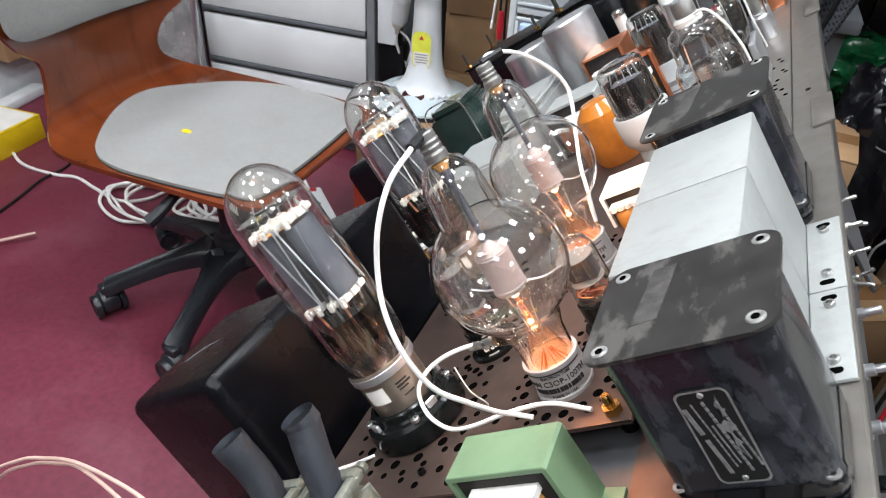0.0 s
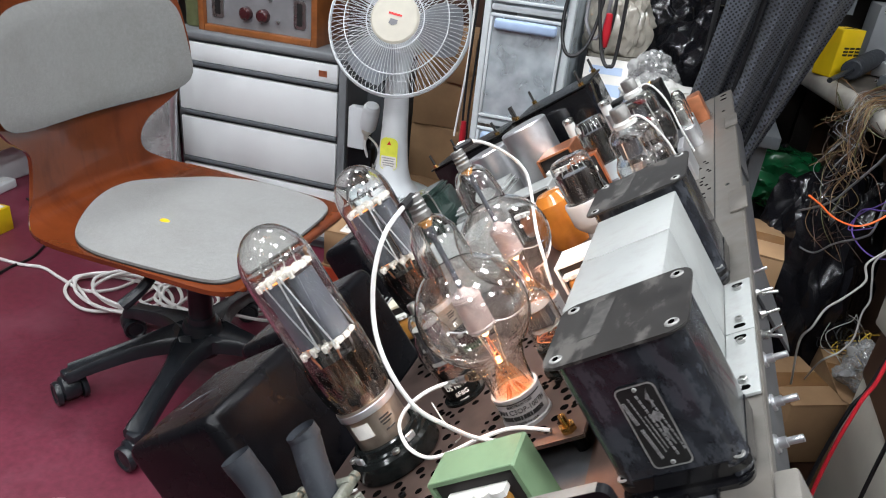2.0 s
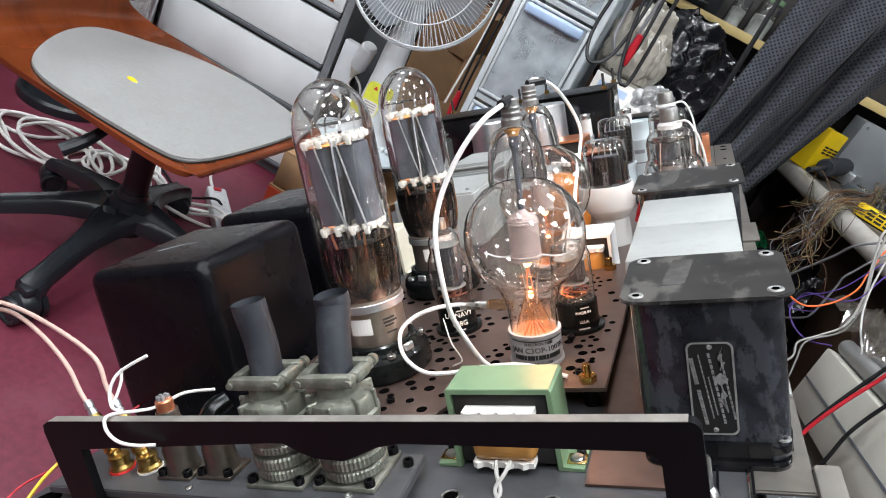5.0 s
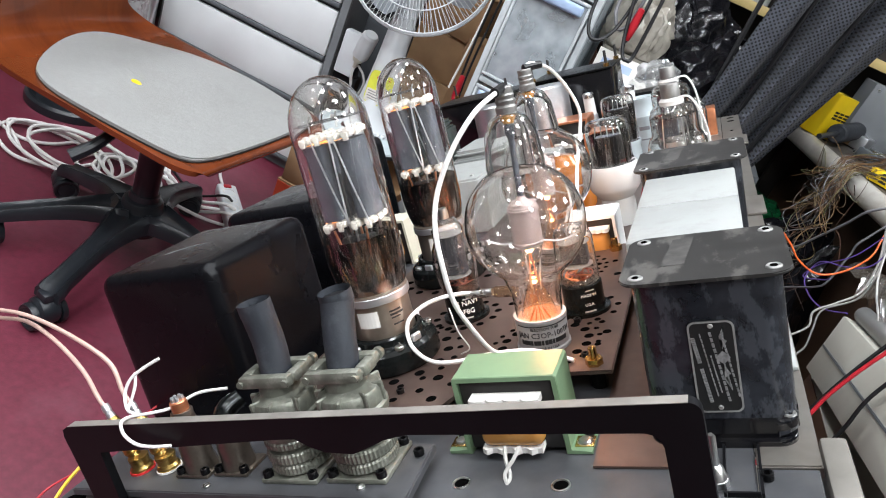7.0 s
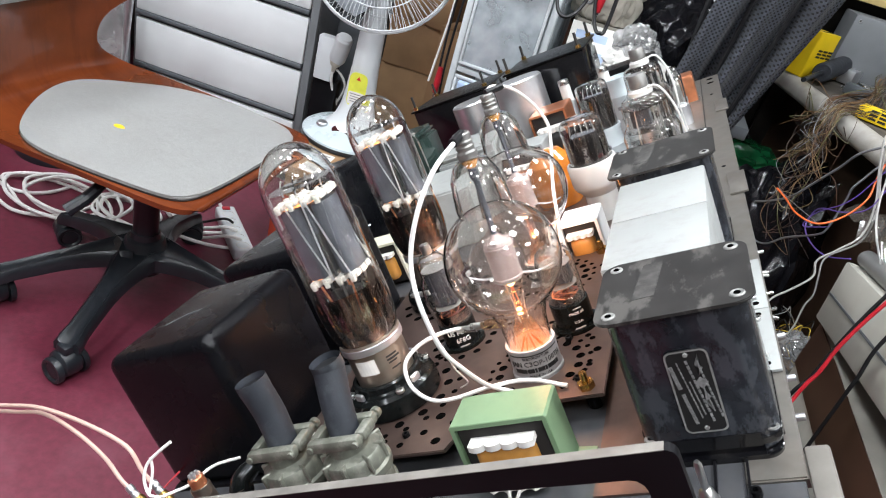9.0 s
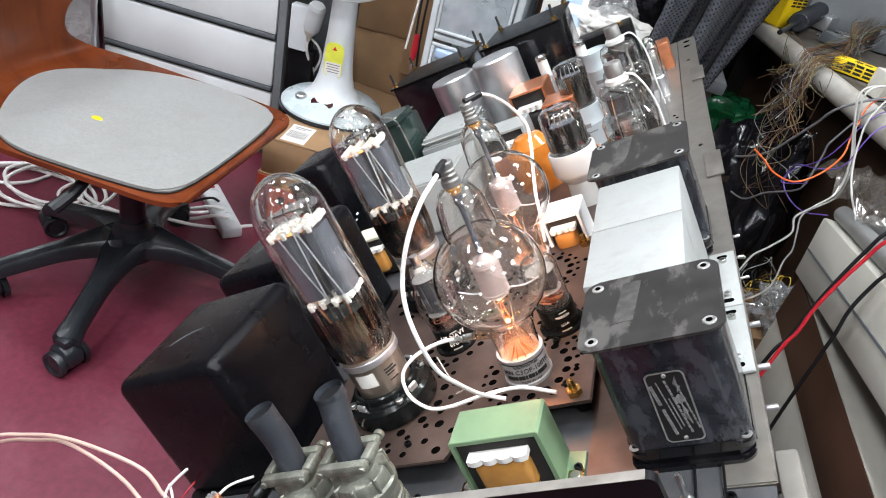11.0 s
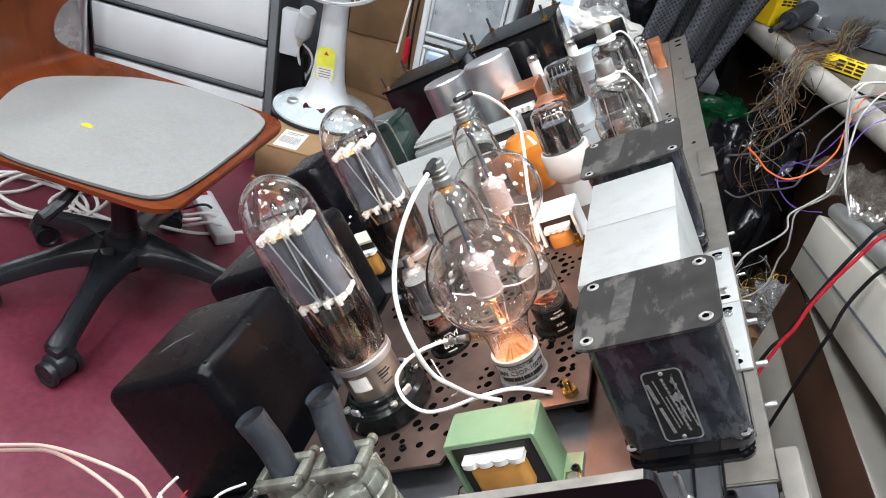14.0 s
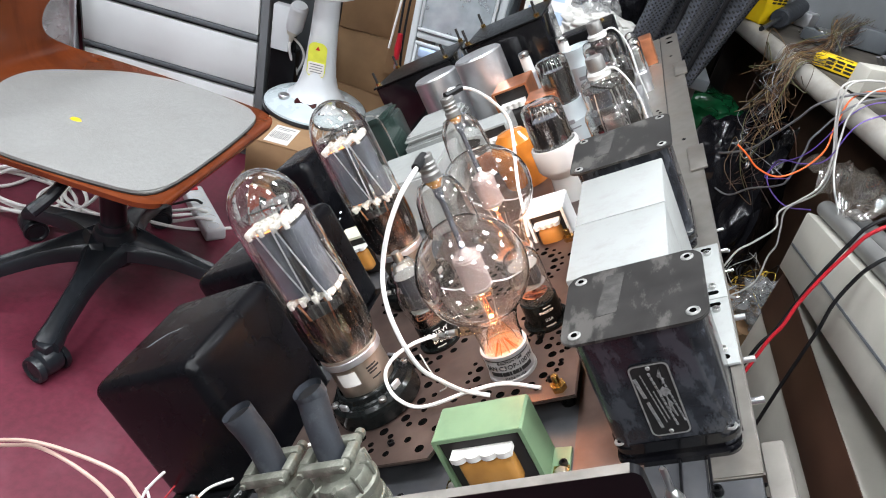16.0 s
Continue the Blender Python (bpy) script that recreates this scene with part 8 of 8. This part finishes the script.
for pts, r_ in (([(0.42, 1.06, 0.965), (0.34, 1.00, 0.966), (0.298, 0.972, 0.949), (0.315, 0.964, 0.892), (0.336, 0.952, 0.837), (0.342, 0.942, 0.778), (0.321, 0.944, 0.736), (0.301, 0.947, 0.702), (0.307, 0.938, 0.673), (0.284, 0.937, 0.632), (0.264, 0.937, 0.603), (0.252, 0.929, 0.564), (0.245, 0.945, 0.52), (0.27, 0.985, 0.40)], 0.0020),
                ([(0.44, 1.05, 0.965), (0.35, 1.00, 0.968), (0.306, 0.97, 0.952), (0.32, 0.969, 0.892), (0.347, 0.96, 0.825), (0.351, 0.956, 0.762), (0.319, 0.967, 0.707), (0.324, 0.959, 0.667), (0.331, 0.952, 0.633), (0.326, 0.948, 0.606), (0.326, 0.937, 0.556), (0.312, 0.935, 0.523), (0.29, 0.937, 0.494), (0.30, 1.02, 0.40)], 0.0018)):
    wire("sagging_cable", pts, r_, M_CABLEPALE, "pale cable sagging from the bench to the cartons below", "cable", None, "sagging cables", 8)


def film_sheet(name, label, m, w, l, seed):
    """A thin sheet of wrapping film in sharp folds."""
    t = thing(name, m, label, "film", "clear films")
    b = B()
    nu, nv = 44, 44
    off = Vector((seed * 3.7, seed * 1.9, seed))
    g = []
    for v in range(nv + 1):
        row = []
        for u in range(nu + 1):
            x, y = (u / nu - 0.5) * w, (v / nv - 0.5) * l
            p = Vector((x * 9, y * 9, 0)) + off
            z = 0.05 * (1 - abs(noise.noise(p)) * 2.6) + 0.022 * (1 - abs(noise.noise(p * 2.7)) * 2.4) + 0.35 * max(0.0, -x - 0.25 * w) * -1
            row.append(b.verts.new((x + 0.02 * noise.noise(p * 1.7 + off), y + 0.02 * noise.noise(p * 1.9 - off), z)))
        g.append(row)
    for v in range(nv):
        for u in range(nu):
            b.faces.new((g[v][u], g[v][u + 1], g[v + 1][u + 1], g[v + 1][u]))
    bmesh.ops.solidify(b, geom=b.faces[:], thickness=0.0006)
    part("sheet", b, M_FILM, t, smooth=40)
    return t


film_sheet("plastic_film", "clear crumpled film draped over the equipment case", pose(0.435, 0.93, 0.77, -14, 0, 12), 0.20, 0.26, 9)
carton("carton", 0.235, 0.365, 0.990, 1.160, 0.202, 0.36, "small taped brown carton below the bench", 28)
carton("carton", 0.23, 0.37, 1.00, 1.17, 0.0, 0.20, "dark stained carton under a small taped one", 20, False, M_DARKWOOD)
carton("carton", 0.10, 0.32, 1.30, 1.55, 0.0, 0.50, "brown carton standing behind the taped one", 10)
crumple("bin_bag", "shiny black bin bag on the floor below the bench", "bag", pose(0.30, 1.38, 0.0), (0.17, 0.17, 0.46), M_BAG, 12, 0.9, ("bag",), 5, 0.45)
crumple("bin_bag", "black bin bag slumped beside the bench leg", "bag", pose(0.20, 1.65, 0.0), (0.20, 0.18, 0.42), M_BAG, 13, 0.9, ("bag",), 5, 0.45)
crumple("bin_bag", "glossy black refuse bag in the corner", "bag", pose(0.50, 1.62, 0.0), (0.22, 0.22, 0.45), M_BAG, 15, 0.9, ("bag",), 5, 0.45)
crumple("carrier_bag", "crumpled green carrier bag on a bin bag", "bag", pose(0.215, 1.60, 0.58), (0.13, 0.12, 0.085), M_GREENBAG, 14, 0.9, ("bag",), 5, 0.35)
carton("carton", 0.07, 0.22, 1.14, 1.36, 0.36, 0.60, "brown carton standing on another carton", -5)
carton("carton", 0.02, 0.22, 1.12, 1.36, 0.0, 0.358, "dark brown carton at the bottom of a stack", 3)
crumple("plastic_film", "clear glittering packing film on a brown carton", "film", pose(0.450, 1.115, 0.3605, 0, 0, -22), (0.072, 0.085, 0.062), M_FILM2, 26, 1.3)
rn = random.Random(88)
for k in range(12):
    a0, r0 = rn.uniform(0, 6.28), rn.uniform(0.02, 0.05)
    pts = [(0.425 + rn.uniform(-0.02, 0.02) + r0 * math.cos(a0 + 0.8 * q) * (1 + 0.5 * rn.random()), 1.215 + r0 * 1.3 * math.sin(a0 + 0.8 * q) * (1 + 0.4 * rn.random()), 0.366 + 0.10 * rn.random() * math.sin(math.pi * q / 8)) for q in range(9)]
    wire("scrap_wire", pts, rn.uniform(0.0008, 0.0018), (M_CABLEB, M_CABLEB, M_CABLEPALE, M_CABLET, M_CABLEB, M_CABLEY)[k % 6], "scrap of wire tangled on a brown carton", "wire", None, "scrap wires", 6)
carton("carton", 0.375, 0.54, 1.04, 1.29, 0.0, 0.36, "brown carton under crumpled film and scrap wire", 4)
t = thing("dark_green_case", pose(0.27, 0.80, 0.0, 0, 0, 20), "dark green metal box on the floor", "case")
part("body", box(B(), -0.10, 0.10, -0.09, 0.09, 0, 0.22, 0.006), M_DKGREEN, t)
part("handle", sweep(B(), [(-0.05, 0, 0.22), (-0.045, 0, 0.25), (0.045, 0, 0.25), (0.05, 0, 0.22)], 0.005, 8, 4), M_STEEL, t)
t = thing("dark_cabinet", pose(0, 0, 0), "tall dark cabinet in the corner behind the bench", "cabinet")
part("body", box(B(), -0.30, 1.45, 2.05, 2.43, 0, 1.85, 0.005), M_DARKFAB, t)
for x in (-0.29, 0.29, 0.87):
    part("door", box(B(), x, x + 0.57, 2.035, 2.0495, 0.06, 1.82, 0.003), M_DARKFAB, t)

t = thing("wall_shelf", pose(0, 0, 0), "pale edged wooden shelf in front of the dark cabinet", "shelf")
part("shelf_board", box(B(), -0.36, 0.95, 1.905, 2.034, 1.112, 1.134, 0.002), M_DARKWOOD, t)
part("edge_band", box(B(), -0.36, 0.95, 1.898, 1.9045, 1.110, 1.136, 0.001), M_SHELFEDGE, t, "pale yellow wooden edge")
for x in (-0.34, 0.3, 0.92):
    part("bracket", box(B(), x, x + 0.02, 1.92, 2.034, 1.04, 1.1118), M_CABDARK, t)
for k, (x, r_, h_, lid) in enumerate(((-0.09, 0.026, 0.10, M_PLASTBLACK), (-0.015, 0.034, 0.12, M_GREEN), (0.07, 0.032, 0.11, M_CABLEP), (0.15, 0.03, 0.12, M_CABLER), (0.23, 0.034, 0.10, M_BLUECAP))):
    t = thing("storage_jar", pose(x, 1.962, 1.134), "clear jar of small parts with a coloured lid", "jar", "jars on the shelf")
    part("jar_body", lathe(B(), [(0, 0.001), (r_ - 0.003, 0.001), (r_, 0.004), (r_, h_ * 0.8), (r_ * 0.85, h_ * 0.88), (r_ * 0.85, h_ * 0.9)], 24), M_JAR, t)
    part("content", lathe(B(), [(0, 0.003), (r_ * 0.9, 0.003), (r_ * 0.9, h_ * 0.5), (0, h_ * 0.56)], 18), M_MIXED, t, "small mixed parts")
    part("lid", lathe(B(), [(r_ * 0.9, h_ * 0.88), (r_ * 0.92, h_), (0, h_)], 24), lid, t, "coloured screw lid")
t = thing("black_case", pose(-0.22, 1.965, 1.134), "black case with a strap on the shelf", "case")
part("body", box(B(), -0.10, 0.08, -0.055, 0.06, 0, 0.075, 0.012, 3), M_PLASTBLACK, t)
part("handle", sweep(B(), [(-0.06, -0.05, 0.03), (-0.05, -0.075, 0.02), (0.03, -0.075, 0.02), (0.04, -0.05, 0.03)], 0.006, 8, 4), M_CABLEB, t)
t = thing("grey_instrument", SIDE_T @ pose(0.27, 0.17, 0, 0, 0, -14), "grey metal instrument case standing on the bench", "instrument")
part("case", box(B(), -0.10, 0.16, -0.06, 0.10, 0.0, 0.17, 0.004), M_CABTOP, t)
for x in (-0.085, 0.145):
    part("case_screw", lathe(B(), [(0, 0.002), (0.003, 0.002), (0.004, 0)], 10, pose(x, -0.06, 0.155, 90, 0, 0)), M_STEEL, t)
t = thing("wire_rack", SIDE_T @ pose(0.62, 0.42, 0), "yellow wire rack with small drawers on the bench", "rack")
for k in range(5):
    part("rack_bar", cyl(B(), 0.004, 0.0, 0.60, 8, pose(-0.30, 0, 0.02 + 0.11 * k, 0, 90, 0)), M_SHELFEDGE, t, "yellow wire")
for k in range(6):
    part("rack_post", cyl(B(), 0.004, 0.0, 0.50, 8, pose(-0.30 + 0.12 * k, 0.006, 0)), M_SHELFEDGE, t)
for k in range(5):
    for q in range(4):
        part("drawer", box(B(), -0.29 + 0.12 * k, -0.19 + 0.12 * k, 0.012, 0.10, 0.028 + 0.11 * q, 0.118 + 0.11 * q, 0.003), (M_CLEARFRONT, M_CABDARK, M_PINKCARD, M_CLEARFRONT, M_MIXED)[(k + 2 * q) % 5], t)

# ---------------------------------------------------------------- behind the chair
t = thing("wire_shelf", pose(-2.35, 2.0, 0), "dark shelf rack with white wire edges", "shelf")
for z in (0.45, 0.97, 1.5):
    part("shelf_board", box(B(), -0.75, 0.5, -0.25, 0.38, z - 0.02, z, 0.003), M_DARKWOOD, t)
    part("edge_wire", cyl(B(), 0.006, -0.75, 0.5, 8, pose(0, -0.258, z - 0.01, 0, 90, 0)), M_FANWHITE, t, "white wire edge")
for x in (-0.74, 0.48):
    for y in (-0.24, 0.36):
        part("post", cyl(B(), 0.012, 0, 1.8, 12, pose(x, y, 0)), M_FANWHITE, t)
for k, (x, w, h, m_, lb) in enumerate(((-0.55, 0.17, 0.15, M_TEAK, "teak cased radio on the shelf"), (-0.18, 0.16, 0.10, M_TEALCARD, "flat teal equipment box on the shelf"), (0.20, 0.20, 0.16, M_BEIGE, "pale equipment box on the shelf"))):
    b_ = thing("shelf_equipment", pose(-2.35 + x, 1.95, 0.97), lb, "equipment", "shelf equipment")
    part("case", box(B(), -w, w, -0.15, 0.2, 0, h, 0.005), m_, b_)
    part("face", box(B(), -w + 0.015, w - 0.015, -0.155, -0.1505, 0.012, h - 0.012), M_GREYPANEL, b_)
    for s in (-0.4, 0.0, 0.4):
        part("knob", cyl(B(), 0.014, 0, 0.016, 16, pose(s * w, -0.155, h * 0.5, 90, 0, 0), 0.002), M_BAKERED, b_)
for k in range(9):
    x = -1.85 - 0.09 * k
    wire("shelf_lead", [(x, 1.74, 1.35 - 0.03 * (k % 3)), (x + 0.02, 1.70, 1.15), (x - 0.03 + 0.02 * (k % 4), 1.68, 0.95), (x + 0.04 * (k % 2), 1.66, 0.70 - 0.08 * (k % 3)), (x + 0.05, 1.62, 0.40)], 0.004, (M_CABLEW, M_CABLEB, M_CABLEW)[k % 3], "lead hanging in front of the shelf", "cable", None, "shelf leads")
t = thing("clear_bottle", pose(-1.80, 1.52, 0.0), "pale plastic sack propped beside the cabinet", "sack")
part("body", lathe(B(), [(0, 0), (0.09, 0.0), (0.10, 0.04), (0.095, 0.46), (0.06, 0.54), (0.03, 0.57), (0, 0.57)], 24), M_CLEARBAG, t)
part("cap", cyl(B(), 0.024, 0.57, 0.60, 16), M_BLUECAP, t, "blue cap")
t = thing("floor_stand", pose(-1.80, 1.385, 0), "round black dished stand base with a pale steel pole", "stand")
part("base", lathe(B(), [(0, 0.018), (0.05, 0.018), (0.06, 0.012), (0.115, 0.012), (0.128, 0.030), (0.138, 0.034), (0.147, 0.026), (0.150, 0.010), (0.148, 0.0), (0, 0)], 48), M_PLASTBLACK, t, "black plastic dish")
part("pole", cyl(B(), 0.015, 0.016, 0.95, 20, pose(0.045, 0.17, 0, 0, 6.0, 0), 0.002), M_ALU, t, "pale grey steel pole")
c = carton("carton", -2.58, -2.22, 1.03, 1.28, 0.0, 0.09, "flat yellow printed carton lying open on the floor", 4, False, M_YELLOW)
part("top_sheet", box(B(), -0.17, 0.17, -0.115, 0.115, 0.0902, 0.0912), M_PAPER, c, "pale printed top")
bars(c, pose(0.12, -0.126, 0.05) @ FACE, [(0.0, 0.012, 0.05, 0.012), (0.01, -0.008, 0.06, 0.010)], M_RED)
t = thing("power_unit", pose(-2.80, 1.56, 0.0), "white plastic power unit under a carton", "power unit")
part("body", box(B(), -0.20, 0.20, -0.14, 0.16, 0.0, 0.19, 0.012, 3), M_FANWHITE, t)
part("yellow_tag", box(B(), 0.10, 0.14, -0.1425, -0.1405, 0.03, 0.15), M_YELLOW, t, "yellow tag")
part("outlet", box(B(), -0.02, 0.04, -0.1425, -0.1405, 0.06, 0.12, 0.001), M_CABDARK, t)
c = carton("carton", -2.86, -2.48, 1.40, 1.72, 0.191, 0.63, "brown carton with a red label resting on a white unit", 3)
lbl = part("red_label", box(B(), -0.075, 0.075, -0.055, 0.055, 0, 0.001), M_RED, c, "red and white warning label")
lbl.matrix_basis = pose(0.075, -0.1615, 0.215) @ FACE @ pose(0, 0, 0, 0, 0, 13)
part("white_band", box(B(), -0.073, 0.073, -0.02, 0.02, 0.0012, 0.0016), M_PAPER, lbl)
writing("FRAGILE", 0.034, M_RED, lbl, pose(0, 0, 0.0020))
bars(lbl, pose(0, 0, 0.0014), [(0.0, 0.036, 0.10, 0.010), (0.0, -0.038, 0.10, 0.010)], M_PAPER)


def power_strip(m, n, label):
    t = thing("power_strip", m, label, "power strip", "power strips")
    part("body", box(B(), -0.03, 0.03, -0.045 * n / 2 - 0.03, 0.045 * n / 2, 0, 0.038, 0.007, 3), M_FANWHITE, t)
    for k in range(n):
        so = part("socket", lathe(B(), [(0.019, 0.0385), (0.0175, 0.0395), (0.0165, 0.030), (0, 0.030)], 20, pose(0, -0.045 * (n - 1) / 2 + 0.045 * k, 0)), M_PAPER, t)
        for s in (-1, 1):
            part("contact_hole", cyl(B(), 0.0028, 0.0302, 0.0306, 8, pose(s * 0.0075, -0.045 * (n - 1) / 2 + 0.045 * k, 0)), M_HOLESHADE, so)
    part("switch", box(B(), -0.012, 0.012, -0.045 * n / 2 - 0.022, -0.045 * n / 2 - 0.004, 0.037, 0.042, 0.002), M_CABLER, t, "red rocker switch")
    return t


power_strip(pose(-1.075, 1.275, 0, 0, 0, 226), 5, "white five-way power strip on the floor")
power_strip(pose(-2.545, 1.46, 0, 0, 0, 9), 5, "white power strip under cables behind the chair")
# cable coils and runs on the floor
for cx, cy, n, r0, lb in ((-1.62, 1.10, 5, 0.13, "loose coil of white mains cable on the floor"), (-1.42, 1.16, 4, 0.10, "second loose coil of white cable on the floor")):
    pts = []
    rq = random.Random(int(cx * 100))
    for k in range(n * 8):
        a = 2 * math.pi * k / 8
        r = r0 * (0.8 + 0.35 * rq.random())
        pts.append((cx + 1.25 * r * math.cos(a) + 0.004 * k, cy + 0.8 * r * math.sin(a), 0.006 + 0.0015 * k))
    pts += [(cx + 0.35, cy + 0.05, 0.006), (cx + 0.55, cy + 0.22, 0.006)]
    wire("cable_coil", pts, 0.0052, M_CABLEW, lb, "cable", None, "cable coils")
for pts, m_, r_, lb in (([(-2.253, 1.164, 0.006), (-2.130, 1.106, 0.006), (-1.995, 1.103, 0.006), (-1.912, 1.121, 0.006), (-1.813, 1.097, 0.006), (-1.693, 1.074, 0.006), (-1.621, 1.123, 0.006), (-1.595, 1.228, 0.006)], M_CABLEW, 0.0055, "white cable running across the floor"),
                        ([(-1.93, 0.70, 0.005), (-1.963, 0.918, 0.005), (-1.999, 1.059, 0.005), (-2.006, 1.187, 0.005), (-2.15, 1.40, 0.005), (-2.40, 1.50, 0.005)], M_CABLEB, 0.0045, "black cable running across the floor"),
                        ([(-2.6, 0.3, 0.005), (-2.2, 0.45, 0.005), (-1.95, 0.62, 0.005), (-1.75, 0.82, 0.02)], M_CABLEPINK, 0.0045, "pinkish cable lying on the floor"),
                        ([(-1.165, 1.365, 0.02), (-1.20, 1.40, 0.006), (-1.26, 1.46, 0.006), (-1.32, 1.56, 0.006)], M_CABLEW, 0.005, "white lead of the power strip"),
                        ([(-1.03, 1.235, 0.040), (-1.06, 1.20, 0.055), (-1.16, 1.20, 0.012), (-1.30, 1.26, 0.006), (-1.40, 1.36, 0.006)], M_CABLEW, 0.005, "white lead plugged into the power strip"),
                        ([(-1.10, 1.30, 0.040), (-1.12, 1.28, 0.055), (-1.22, 1.28, 0.006), (-1.36, 1.34, 0.006)], M_CABLEB, 0.004, "black lead plugged into the power strip"),
                        ([(-1.065, 1.268, 0.040), (-1.09, 1.24, 0.055), (-1.20, 1.24, 0.012), (-1.33, 1.30, 0.006), (-1.42, 1.42, 0.006)], M_CABLEW, 0.005, "white lead plugged into the power strip")):
    wire("floor_cable", pts, r_, m_, lb, "cable", None, "floor cables")
